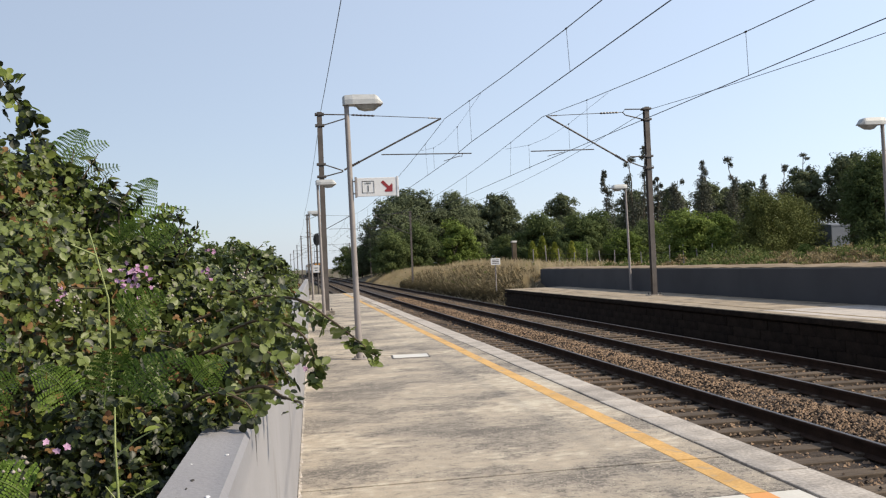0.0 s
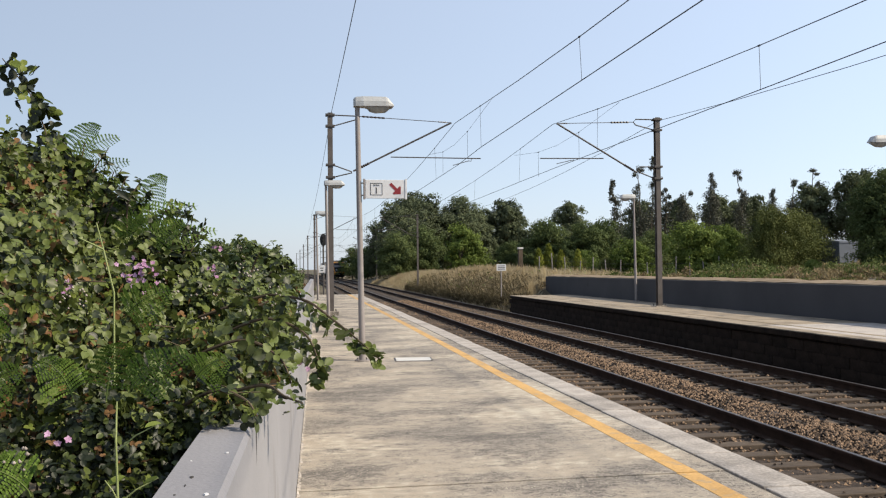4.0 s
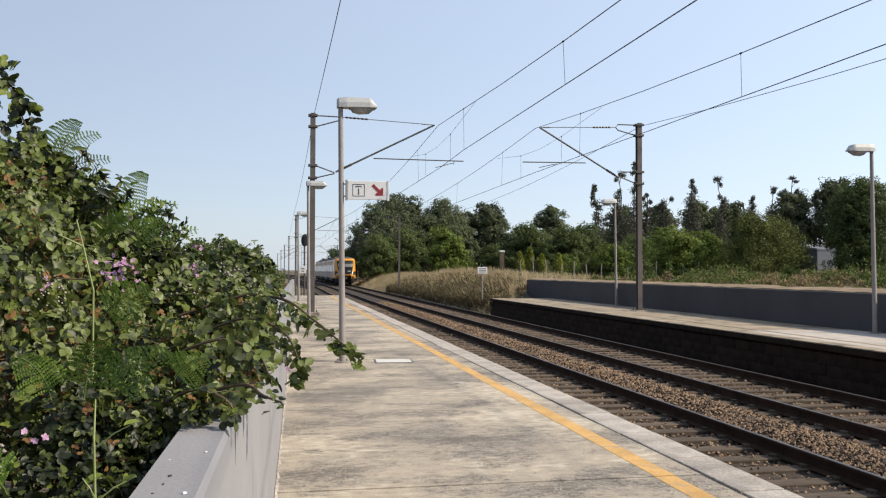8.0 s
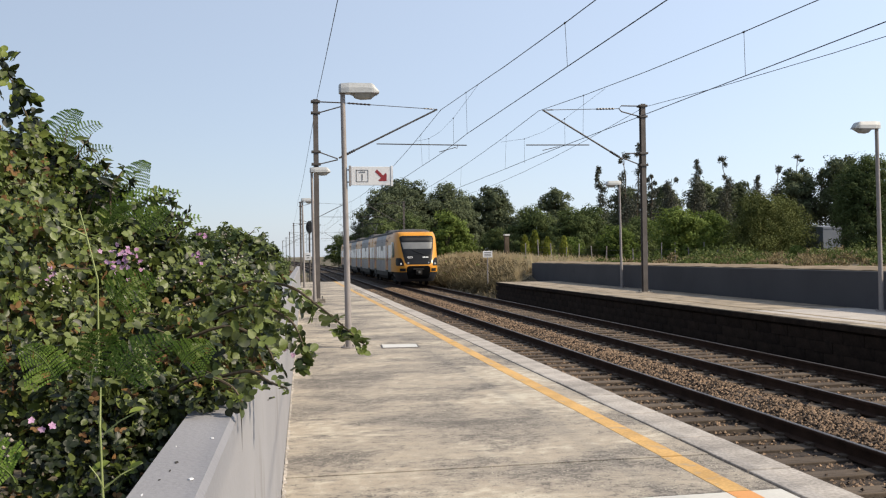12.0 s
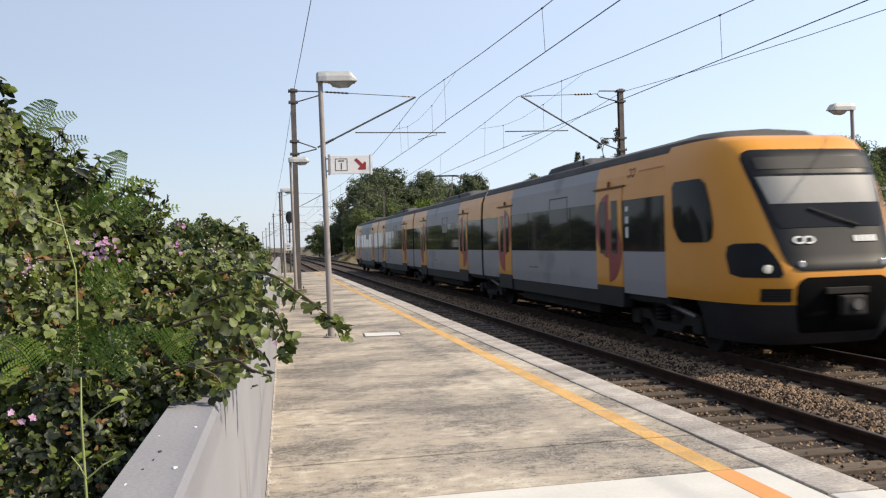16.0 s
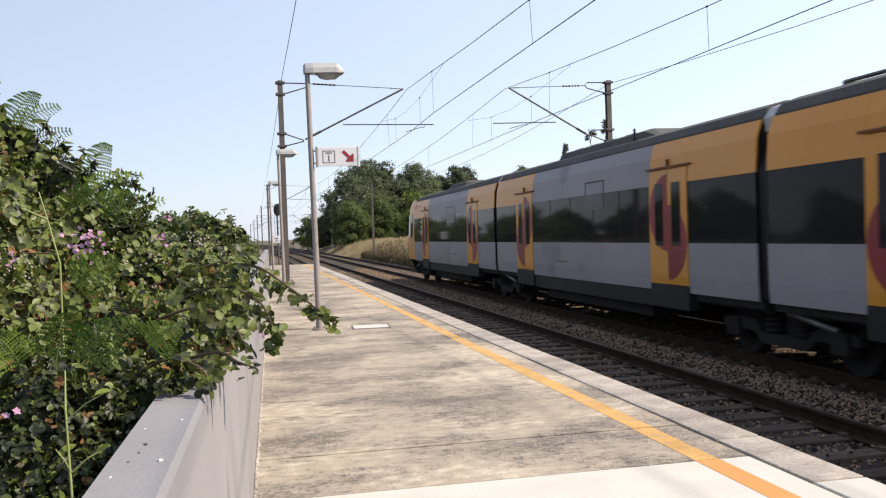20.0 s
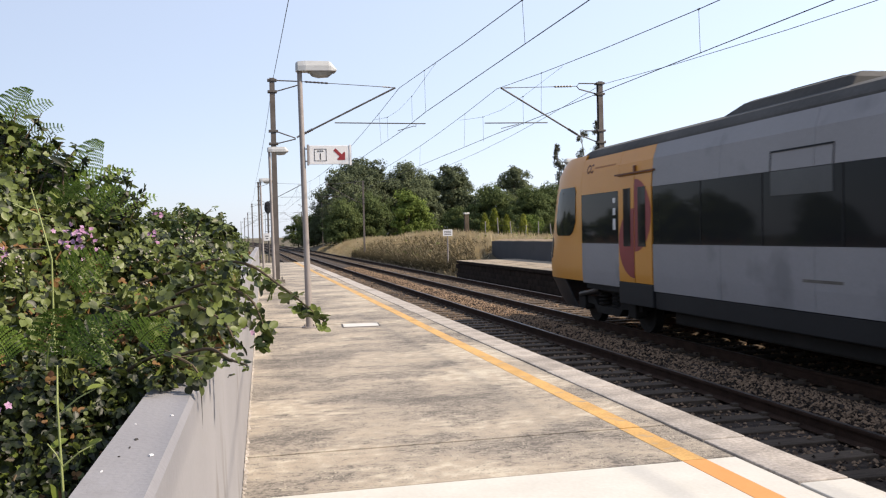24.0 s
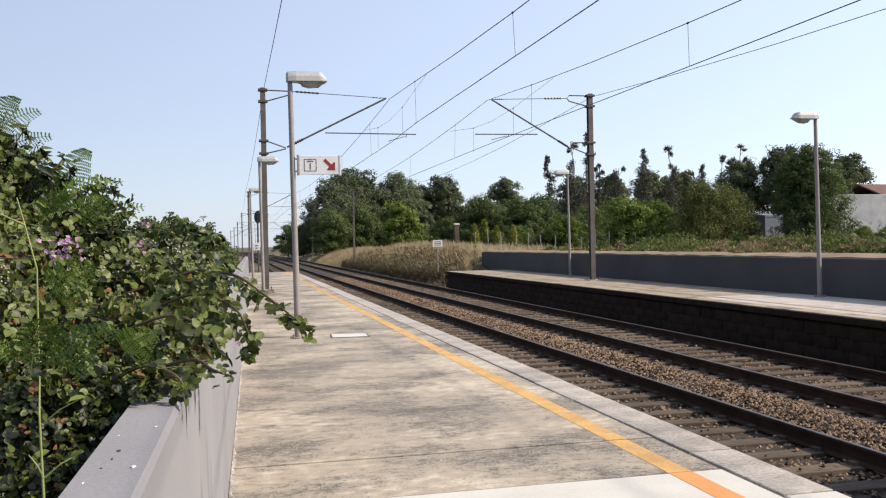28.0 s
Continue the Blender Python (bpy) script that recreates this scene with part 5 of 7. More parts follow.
LEAFLET = np.array([(0, 0, 0), (0.19, 0.05, 0.04), (0.33, 0.18, 0.08), (0.40, 0.34, 0.09), (0.42, 0.50, 0.09), (0.38, 0.66, 0.07), (0.30, 0.80, 0.05), (0.15, 0.92, 0.0), (0, 1.02, -0.08), (-0.15, 0.92, 0.0), (-0.30, 0.80, 0.05), (-0.38, 0.66, 0.07), (-0.42, 0.50, 0.09), (-0.40, 0.34, 0.09), (-0.33, 0.18, 0.08), (-0.19, 0.05, 0.04), (0, 0.5, -0.04)], float)
LEAFLET_TRIS = [(i, (i + 1) % 16, 16) for i in range(16)]
BLADE = np.array([(0, 0, 0), (0.5, 0.45, 0.06), (0, 1.0, -0.05), (-0.5, 0.45, 0.06)], float)
BLADE_TRIS = [(0, 1, 2), (0, 2, 3)]
LANCE = np.array([(0, 0, 0), (0.36, 0.22, 0.05), (0.5, 0.48, 0.04), (0.28, 0.78, -0.04), (0, 1.0, -0.16), (-0.28, 0.78, -0.04), (-0.5, 0.48, 0.04), (-0.36, 0.22, 0.05), (0, 0.5, -0.03)], float)
LANCE_TRIS = [(i, (i + 1) % 8, 8) for i in range(8)]
TOOTH = np.array([(-0.5, 0, 0), (0.5, 0, 0), (0.44, 0.55, 0.02), (0.12, 1.0, -0.08), (-0.30, 0.6, 0.02)], float)
TOOTH_TRIS = [(0, 1, 2), (0, 2, 3), (0, 3, 4)]
ROUND = np.array([(0, 0, 0), (0.42, 0.22, 0.10), (0.46, 0.70, 0.06), (0.05, 1.0, -0.04), (-0.40, 0.78, 0.08), (-0.45, 0.28, 0.10)], float)
ROUND_TRIS = [(0, 1, 2), (0, 2, 3), (0, 3, 4), (0, 4, 5)]


def frames_of(direction, normal):
    """Rotation matrices with y along direction and z near normal."""
    d = direction / np.linalg.norm(direction, axis=1, keepdims=True)
    x = np.cross(d, normal)
    x /= np.linalg.norm(x, axis=1, keepdims=True) + 1e-9
    z = np.cross(x, d)
    return np.stack([x, d, z], 2)


def scatter(name, shape, tris, pos, rot, length, width, mat, parent, label="", stuff=True):
    """Many copies of a small leaf shape in one mesh."""
    local = shape[None] * np.stack([width, length, length], 1)[:, None, :]
    verts = np.einsum("nij,nkj->nki", rot, local) + pos[:, None, :]
    n, k = len(pos), len(shape)
    base = (np.arange(n) * k)[:, None, None]
    faces = (np.array(tris)[None] + base).reshape(-1, len(tris[0]))
    me = bpy.data.meshes.new(name)
    me.vertices.add(n * k)
    me.vertices.foreach_set("co", verts.reshape(-1).astype(np.float32))
    m = len(faces)
    c = len(tris[0])
    me.loops.add(m * c)
    me.loops.foreach_set("vertex_index", faces.reshape(-1).astype(np.int32))
    me.polygons.add(m)
    me.polygons.foreach_set("loop_start", np.arange(0, m * c, c, dtype=np.int32))
    me.update(calc_edges=True)
    me.materials.append(mat)
    ob = new(name, me)
    ob.parent = parent
    tagged(ob, label)
    if stuff:
        tagged(ob, kind="stuff")
    return ob


def unit(v):
    return v / (np.linalg.norm(v, axis=-1, keepdims=True) + 1e-9)


# -- the bramble thicket over the boundary wall --
def thicket_top(x, y):
    """Height of the thicket's skin."""
    full = np.interp(-x, [-0.12, -0.02, 0.08, 0.2, 0.5, 0.62, 0.8, 1.0, 1.2, 1.6, 2.2], [1.12, 1.22, 1.30, 1.36, 1.38, 1.43, 1.61, 1.87, 2.03, 2.06, 2.06])
    near = np.clip((y - 1.45) / 2.6, 0, 1)
    z = 0.70 + (full - 0.70) * near ** 0.72
    far = np.clip((y - 5.0) / 1.2, 0, 1)
    z = z * (1 - far) + np.interp(y, [5.0, 7.0, 10.0, 16.0], [1.40, 1.33, 1.22, 1.10]) * far + 0.22 * np.clip(-x - 0.5, 0, 2) * far
    bumps = 0.10 * np.sin(x * 7.3 + y * 2.1) * np.sin(y * 5.1 - x * 3.0) + 0.06 * np.sin(x * 17 + 1.3) * np.sin(y * 13 + x * 4)
    return z + bumps * np.clip((y - 1.6) / 1.2, 0.2, 1)


def edge_x(y):
    """How far the thicket reaches over the wall."""
    wall = -0.155 + 0.018 * y
    over = np.interp(y, [1.4, 2.25, 2.5, 2.75, 3.2, 4.2, 6.5, 9.0, 12.0, 16.0], [-0.18, -0.20, -0.12, -0.04, 0.01, 0.03, -0.05, -0.15, -0.22, -0.28])
    return wall + over


def thicket_points(nr, count, y0, y1, depth=0.30):
    y = y0 + (y1 - y0) * nr.rand(count)
    xl = -0.36 * y - 0.25
    xr = edge_x(y)
    f = nr.rand(count) ** 0.8
    x = xl + (xr - xl) * f
    if depth > 0.2:
        # most leaves gather in clumps with dark hollows between
        k = max(3, count // 22)
        pick = nr.randint(0, k, count)
        near_y = np.clip(y[pick] / 3.5, 0.5, 2.0)
        loose = nr.rand(count) < 0.3
        x = np.where(loose, x, np.minimum(x[pick] + nr.randn(count) * 0.065 * near_y, edge_x(y[pick])))
        y = np.where(loose, y, y[pick] + nr.randn(count) * 0.075 * near_y)
        proud = (nr.rand(k) * 0.16 - 0.05)[pick] * near_y
        z = thicket_top(x, y) + np.where(loose, -np.minimum(nr.exponential(0.4, count), 1.1), proud * np.clip(y - 1.5, 0.3, 1) - np.minimum(nr.exponential(0.10, count), 0.6))
    else:
        z = thicket_top(x, y) - np.minimum(nr.exponential(depth, count), 1.1)
    # along the wall edge foliage hangs down a little only
    lip = np.clip((x - (-0.155 + 0.018 * y) + 0.16) / 0.12, 0, 1)
    z = np.where(lip > 0, np.maximum(z, 1.15 - 0.05 * nr.rand(count)), z)
    return np.stack([x, y, z], 1)


def thicket_normal(p):
    e = 0.05
    gx = (thicket_top(p[:, 0] + e, p[:, 1]) - thicket_top(p[:, 0] - e, p[:, 1])) / (2 * e)
    gy = (thicket_top(p[:, 0], p[:, 1] + e) - thicket_top(p[:, 0], p[:, 1] - e)) / (2 * e)
    return unit(np.stack([-gx, -gy, np.ones(len(p))], 1))


def add_leaves(nr, parent, points, size, mat, name, label, groups=3):
    n = len(points)
    norm = unit(thicket_normal(points) * 0.7 + np.array([0.2, -0.3, 0.2]) + nr.randn(n, 3) * 0.7)
    heading = nr.randn(n, 3) * 0.8 + np.array([0.25, -0.3, -0.35])
    heading = unit(heading - norm * np.sum(heading * norm, 1, keepdims=True))
    side = np.cross(norm, heading)
    s = size * (0.65 + 0.7 * nr.rand(n))
    allp, allr, alll, allw = [], [], [], []
    for turn, k, shift in ((0.0, 1.0, 0.3), (1.25, 0.8, 0.0), (-1.25, 0.8, 0.0))[:groups]:
        d = heading * math.cos(turn) + side * math.sin(turn)
        nn = unit(norm + nr.randn(n, 3) * 0.25)
        allp.append(points + heading * (s * shift)[:, None])
        allr.append(frames_of(d, nn))
        alll.append(s * k * (0.9 + 0.2 * nr.rand(n)))
        allw.append(s * k * (0.85 + 0.3 * nr.rand(n)))
    return scatter(name, LEAFLET, LEAFLET_TRIS, np.concatenate(allp), np.concatenate(allr), np.concatenate(alll), np.concatenate(allw), mat, parent, label)


def cane(bm, pts, r0, r1):
    """A smooth cane through a few points."""
    fine = []
    pts = [Vector(p) for p in pts]
    for i in range(len(pts) - 1):
        p0, p1, p2, p3 = pts[max(i - 1, 0)], pts[i], pts[i + 1], pts[min(i + 2, len(pts) - 1)]
        for k in range(5):
            t = k / 5.0
            fine.append(0.5 * ((2 * p1) + (p2 - p0) * t + (2 * p0 - 5 * p1 + 4 * p2 - p3) * t * t + (3 * p1 - p0 - 3 * p2 + p3) * t ** 3))
    fine.append(pts[-1])
    tube(bm, fine, r0, r1, 6)
    return fine


def flower_cluster(nr, parent, at, spread, count):
    pos = np.array(at) + nr.randn(count, 3) * spread
    p, r, l = [], [], []
    for c in pos:
        face = unit(np.array([[0.1, -0.8, 0.5]]) + nr.randn(1, 3) * 0.5)[0]
        a = unit(np.cross(face, [0.3, 0.2, 1.0])[None])[0]
        b = np.cross(face, a)
        for k in range(5):
            d = math.cos(k * math.tau / 5) * a + math.sin(k * math.tau / 5) * b + 0.25 * face
            p.append(c)
            r.append(frames_of(d[None], face[None])[0])
            l.append(0.0085 * (0.8 + 0.5 * nr.rand()))
    l = np.array(l)
    scatter("blossom", LEAFLET, LEAFLET_TRIS, np.array(p), np.array(r), l, l * 0.9, PETAL, parent, "lilac-pink bramble blossom", True)


def seed_cluster(nr, parent, at, spread, count):
    octa = np.array([(1, 0, 0), (0, 1, 0), (-1, 0, 0), (0, -1, 0), (0, 0, 1), (0, 0, -1)], float)
    tri = [(0, 1, 4), (1, 2, 4), (2, 3, 4), (3, 0, 4), (1, 0, 5), (2, 1, 5), (3, 2, 5), (0, 3, 5)]
    pos = np.array(at) + nr.randn(count, 3) * spread
    r = np.repeat(np.eye(3)[None], count, 0)
    s = 0.0042 * (0.7 + 0.7 * nr.rand(count))
    scatter("seed_head", octa, tri, pos, r, s, s, BERRY, parent, "pale unripe seed heads", True)


# long canes that arch over the wall: path, number of leaves, leaf size
CANES = [([(-0.40, 3.6, 1.33), (-0.16, 3.5, 1.41), (-0.07, 3.42, 1.413), (0.023, 3.32, 1.395), (0.096, 3.25, 1.343), (0.162, 3.18, 1.292), (0.217, 3.1, 1.244), (0.27, 3.05, 1.197)], 58, 0.033),
         ([(-0.35, 3.3, 1.25), (-0.14, 3.2, 1.34), (0.0, 3.1, 1.30), (0.05, 3.02, 1.22), (0.06, 2.98, 1.15)], 46, 0.034),
         ([(-0.42, 3.0, 1.2), (-0.20, 2.9, 1.29), (-0.07, 2.8, 1.24), (-0.03, 2.72, 1.16)], 36, 0.032),
         ([(-0.45, 2.7, 1.05), (-0.26, 2.58, 1.17), (-0.16, 2.5, 1.16), (-0.12, 2.44, 1.12)], 22, 0.028),
         ([(-0.30, 2.75, 1.12), (-0.12, 2.62, 1.18), (-0.05, 2.52, 1.16), (0.0, 2.45, 1.15)], 9, 0.022),
         ([(-0.30, 3.7, 1.3), (-0.10, 3.7, 1.40), (-0.02, 3.6, 1.40), (0.04, 3.55, 1.37)], 18, 0.028)]


def make_thicket():
    nr = np.random.RandomState(11)
    groups = [("bramble_bush", 1.55, 2.9, 5200, 0.021, "dense green bramble bush spilling over the wall"),
              ("bramble_bush", 2.55, 4.4, 6400, 0.031, "flowering bramble bush arching over the grey wall"),
              ("bramble_bush", 4.1, 6.0, 5000, 0.036, "tall tangled bramble bush behind the wall"),
              ("bramble_bush", 5.8, 9.5, 2600, 0.047, "sprawling bramble bush along the wall"),
              ("bramble_bush", 9.0, 16.0, 900, 0.06, "bramble bush farther along the wall")]
    for i, (name, y0, y1, count, size, label) in enumerate(groups):
        root = ((-0.5 - 0.15 * y0), (y0 + y1) / 2)
        bush = thing(name, pose(root[0], root[1], ground_z(root[0], root[1])), label, "bush", "brambles behind the wall")
        inv = bush.matrix_basis.inverted()
        pts = thicket_points(nr, count, y0, y1)
        add_leaves(nr, bush, pts, size, BRAMBLE, "leaves", "dark green three-part leaves").matrix_parent_inverse = inv
        few = thicket_points(nr, count // 10, y0, y1, 0.08)
        add_leaves(nr, bush, few, size * 0.75, BRAMBLE_YOUNG, "young_leaves", "pale young leaves").matrix_parent_inverse = inv
        few = thicket_points(nr, count // (16, 7, 5, 3, 3)[i], y0, y1, 0.10)
        add_leaves(nr, bush, few, size * 0.75, WITHERED, "withered_leaves", "brown withered leaves").matrix_parent_inverse = inv
        for k in range(16):
            p = thicket_points(nr, 1, y0, y1, 0.05)[0]
            q = np.array([p[0] - 0.3 * nr.rand() - 0.1, p[1] + 0.5 * nr.randn(), ground_z(root[0], root[1])])
            q[0] = min(q[0], -0.45)
            mid = (p + q) / 2 + np.array([-0.05, 0.1 * nr.randn(), 0.25])
            bm = bmesh.new()
            cane(bm, [q, mid, p], 0.009, 0.003)
            part("cane", bm, STEM, bush).matrix_parent_inverse = inv
        bm = bmesh.new()
        for k in range((16, 46, 46, 40, 20)[i]):
            p = thicket_points(nr, 1, y0, y1, 0.03)[0]
            d = nr.randn(3) * np.array([0.8, 0.5, 0.5]) + np.array([0.2, -0.3, 0.2])
            d *= (0.10 + 0.14 * nr.rand()) * min(1.0, y0 / 2.6) / np.linalg.norm(d)
            tube(bm, [p - d * 0.5, p + np.array([0, 0, 0.02]), p + d * 0.5], 0.0028, 0.0012, 4)
        twig = part("twig_tangle", bm, STEM, bush, "brown dead stems on the surface")
        twig.matrix_parent_inverse = inv
        tagged(twig, kind="stuff")
        spots = []
        if i == 1:
            spots = [("f", (-0.575, 3.2, 1.50), 0.026, 20), ("f", (-0.535, 3.2, 1.525), 0.02, 14), ("f", (-0.335, 3.45, 1.515), 0.014, 6), ("f", (-0.80, 3.2, 1.465), 0.018, 6), ("f", (0.02, 3.0, 1.19), 0.010, 3),
                     ("s", (-0.47, 3.3, 1.46), 0.03, 16), ("s", (-0.74, 3.1, 1.43), 0.03, 18), ("s", (-0.22, 3.6, 1.50), 0.03, 12), ("s", (-0.30, 3.0, 1.42), 0.03, 10), ("s", (-0.12, 3.3, 1.40), 0.035, 10)]
        elif i == 2:
            spots = [("s", (-1.0, 4.3, 1.78), 0.045, 30), ("s", (-0.85, 4.3, 1.72), 0.04, 22), ("s", (-0.35, 4.8, 1.60), 0.04, 18), ("f", (-0.40, 4.4, 1.62), 0.016, 5), ("s", (-1.25, 4.4, 1.95), 0.05, 26)]
        elif i == 0:
            spots = [("s", (-0.72, 2.2, 1.28), 0.015, 12), ("f", (-0.50, 2.0, 1.17), 0.012, 3), ("s", (-0.55, 1.85, 1.14), 0.012, 8)]
        elif i == 3:
            spots = [("s", (-0.1, 6.6, 1.36), 0.05, 20), ("f", (-0.45, 6.4, 1.44), 0.02, 6)]
        for kind, at, spread, c in spots:
            before = set(bush.children)
            (flower_cluster if kind == "f" else seed_cluster)(nr, bush, at, spread, c)
            for o in bush.children:
                if o not in before:
                    o.matrix_parent_inverse = inv
        if i == 2:
            for path, n, s in (([(-1.08, 4.5, 1.6), (-1.14, 4.5, 1.95), (-1.20, 4.45, 2.18), (-1.26, 4.4, 2.36), (-1.38, 4.4, 2.52)], 52, 0.052), ([(-1.06, 4.4, 1.6), (-1.13, 4.35, 1.9), (-1.18, 4.35, 2.20)], 24, 0.042),
                               ([(-0.95, 4.4, 1.6), (-0.92, 4.35, 1.82), (-0.86, 4.3, 1.98)], 18, 0.032), ([(-0.62, 4.4, 1.5), (-0.52, 4.35, 1.66), (-0.44, 4.3, 1.68)], 9, 0.024), ([(-1.3, 4.7, 1.6), (-1.36, 4.7, 1.95), (-1.40, 4.6, 2.06)], 22, 0.036),
                               ([(-0.66, 4.4, 1.5), (-0.60, 4.4, 1.74), (-0.56, 4.4, 1.84)], 14, 0.028), ([(-0.80, 4.3, 1.6), (-0.80, 4.3, 1.82), (-0.75, 4.3, 1.92)], 14, 0.03), ([(-0.70, 4.3, 1.5), (-0.66, 4.3, 1.74), (-0.62, 4.3, 1.80)], 18, 0.03), ([(-0.3, 5.0, 1.4), (-0.24, 4.9, 1.58), (-0.17, 4.9, 1.66)], 10, 0.026)):
                bm = bmesh.new()
                line = cane(bm, path, 0.007, 0.0022)
                part("cane", bm, STEM, bush, "upright leafy cane").matrix_parent_inverse = inv
                at = np.array([line[int((0.15 + 0.85 * (j / n)) * (len(line) - 1))] for j in range(n)]) + nr.randn(n, 3) * 0.03
                add_leaves(nr, bush, at + nr.randn(n, 3) * 0.018, s, BRAMBLE, "cane_leaves", "rounded leaves on an upright cane").matrix_parent_inverse = inv
                add_leaves(nr, bush, at[::3] + np.array([0.02, -0.03, 0.01]), s * 0.85, BRAMBLE_YOUNG, "cane_leaves", "paler leaves on an upright cane").matrix_parent_inverse = inv
        if i == 1:
            # long arching canes over the platform
            for path, n, s in CANES:
                bm = bmesh.new()
                line = cane(bm, path, 0.007, 0.0022)
                part("cane", bm, STEM, bush, "thorny arching cane").matrix_parent_inverse = inv
                at = np.array([line[int((0.12 + 0.88 * (j / n)) * (len(line) - 1))] for j in range(n)]) + nr.randn(n, 3) * np.linspace(0.034, 0.012, n)[:, None] + np.array([0, 0, -0.016])
                add_leaves(nr, bush, at, s, BRAMBLE, "cane_leaves", "leaves on the arching cane").matrix_parent_inverse = inv
                tip = np.array([line[-1 - j] for j in range(4)]) + nr.randn(4, 3) * 0.006
                add_leaves(nr, bush, tip, s * 0.5, BRAMBLE_YOUNG, "shoot_tip", "pale shoot tip").matrix_parent_inverse = inv


make_thicket()


def make_shoot(base, tip, count, size, seed):
    """Upright shoot with long drooping leaves, out of the top of the thicket."""
    nr = np.random.RandomState(seed)
    shoot = thing("leafy_shoot", pose(*base), "woody shoot with long drooping green leaves", "shrub", "leafy shoots above the brambles")
    t = np.array(tip) - np.array(base)
    bm = bmesh.new()
    line = cane(bm, [(0, 0, 0), (t[0] * 0.35, t[1] * 0.4, t[2] * 0.55), tuple(t)], 0.006, 0.002)
    part("stem", bm, STEM, shoot)
    f = 0.2 + 0.8 * nr.rand(count)
    pos = np.array([line[int(k * (len(line) - 1))] for k in f]) + nr.randn(count, 3) * 0.022
    out = nr.randn(count, 3) * np.array([1, 0.7, 0.5]) + np.array([0.35, -0.15, -0.35])
    norm = unit(nr.randn(count, 3) * 0.5 + np.array([0.2, -0.6, 0.6]))
    scatter("leaves", LANCE, LANCE_TRIS, pos, frames_of(out, norm), size * (0.6 + 0.6 * nr.rand(count)), size * 0.34 * (0.8 + 0.5 * nr.rand(count)), BRAMBLE, shoot, "long pointed leaves")


for i, (base, tip, count, size) in enumerate([((-1.0, 4.5, 1.5), (-0.93, 4.45, 2.02), 40, 0.085), ((-0.92, 4.4, 1.5), (-0.86, 4.4, 1.90), 34, 0.085), ((-0.84, 4.4, 1.45), (-0.74, 4.4, 1.84), 36, 0.085), ((-0.75, 4.4, 1.4), (-0.62, 4.35, 1.84), 36, 0.08), ((-0.68, 4.35, 1.4), (-0.50, 4.3, 1.78), 34, 0.08),
                                              ((-0.60, 4.3, 1.35), (-0.48, 4.3, 1.66), 22, 0.07), ((-1.12, 4.5, 1.6), (-1.06, 4.45, 2.08), 40, 0.08), ((-1.2, 4.55, 1.6), (-1.22, 4.5, 2.12), 40, 0.08), ((-1.08, 4.4, 1.6), (-1.0, 4.35, 2.12), 44, 0.08), ((-1.35, 4.6, 1.7), (-1.38, 4.5, 2.10), 40, 0.08), ((-0.95, 4.3, 1.5), (-0.80, 4.3, 1.96), 40, 0.08), ((-0.80, 4.25, 1.4), (-0.72, 4.2, 1.70), 30, 0.08), ((-0.62, 4.25, 1.35), (-0.58, 4.2, 1.66), 26, 0.075),
                                              ((-1.05, 4.4, 1.75), (-0.90, 4.38, 2.10), 34, 0.06), ((-0.98, 4.4, 1.7), (-0.84, 4.38, 2.0), 34, 0.06), ((-0.86, 4.35, 1.6), (-0.70, 4.35, 1.90), 34, 0.06), ((-0.70, 4.3, 1.5), (-0.50, 4.3, 1.82), 30, 0.055), ((-0.60, 4.3, 1.45), (-0.45, 4.3, 1.72), 26, 0.055)]):
    make_shoot(base, tip, count, size, 300 + i)


# -- bracken --
def make_fern(at, lean, length, label, seed, mat=None, wide=0.30):
    """One bracken frond: a curved stalk with tapering pinnae that carry rows of pinnules."""
    nr = np.random.RandomState(seed)
    mat = mat or BRACKEN
    fern = thing("bracken_fern", pose(at[0], at[1], at[2]), label, "fern", "bracken among the brambles")
    lean = np.array(lean, float)
    pts = []
    for i in range(12):
        t = i / 11.0
        pts.append(np.array([lean[0] * t ** 1.4, lean[1] * t ** 1.4, lean[2] * (t - 0.30 * t ** 3)]) * length)
    bm = bmesh.new()
    tube(bm, pts, 0.0022, 0.0008, 5)
    part("stalk", bm, FERN_STALK, fern)
    tooth = 0.0045 + 0.007 * length
    p, r, l, w = [], [], [], []
    side0 = unit(np.cross(lean, [0.2, -1.0, 0.35])[None])[0]
    for i in range(3, 19):
        t = i / 19.0
        j = t * 11
        a, b = pts[int(j)], pts[min(11, int(j) + 1)]
        base = a + (b - a) * (j - int(j))
        along = unit((b - a)[None])[0]
        span = wide * length * (1 - t) ** 0.8 * min(1.0, t * 4) + 0.012
        for s in (-1, 1):
            d = unit((side0 * s + along * 0.35 + nr.randn(3) * 0.06)[None])[0]
            nrm = unit(np.cross(d, along)[None])[0] * s
            m = max(4, int(span / tooth))
            for k in range(m):
                f = (k + 0.5) / m
                c = base + d * span * f + np.array([0, 0, -0.25 * span * f * f])
                ll = min((0.17 * span + 0.006) * (1 - f) ** 0.55 + 0.003, 0.0185 * length)
                for q in (-1, 1):
                    p.append(c)
                    r.append(frames_of((along * q * 0.9 + d * 0.45)[None], nrm[None] + nr.randn(1, 3) * 0.1)[0])
                    l.append(ll)
                    w.append(tooth * 0.98)
    scatter("fronds", TOOTH, TOOTH_TRIS, np.array(p), np.array(r), np.array(l), np.array(w), mat, fern, "feathery green fronds")


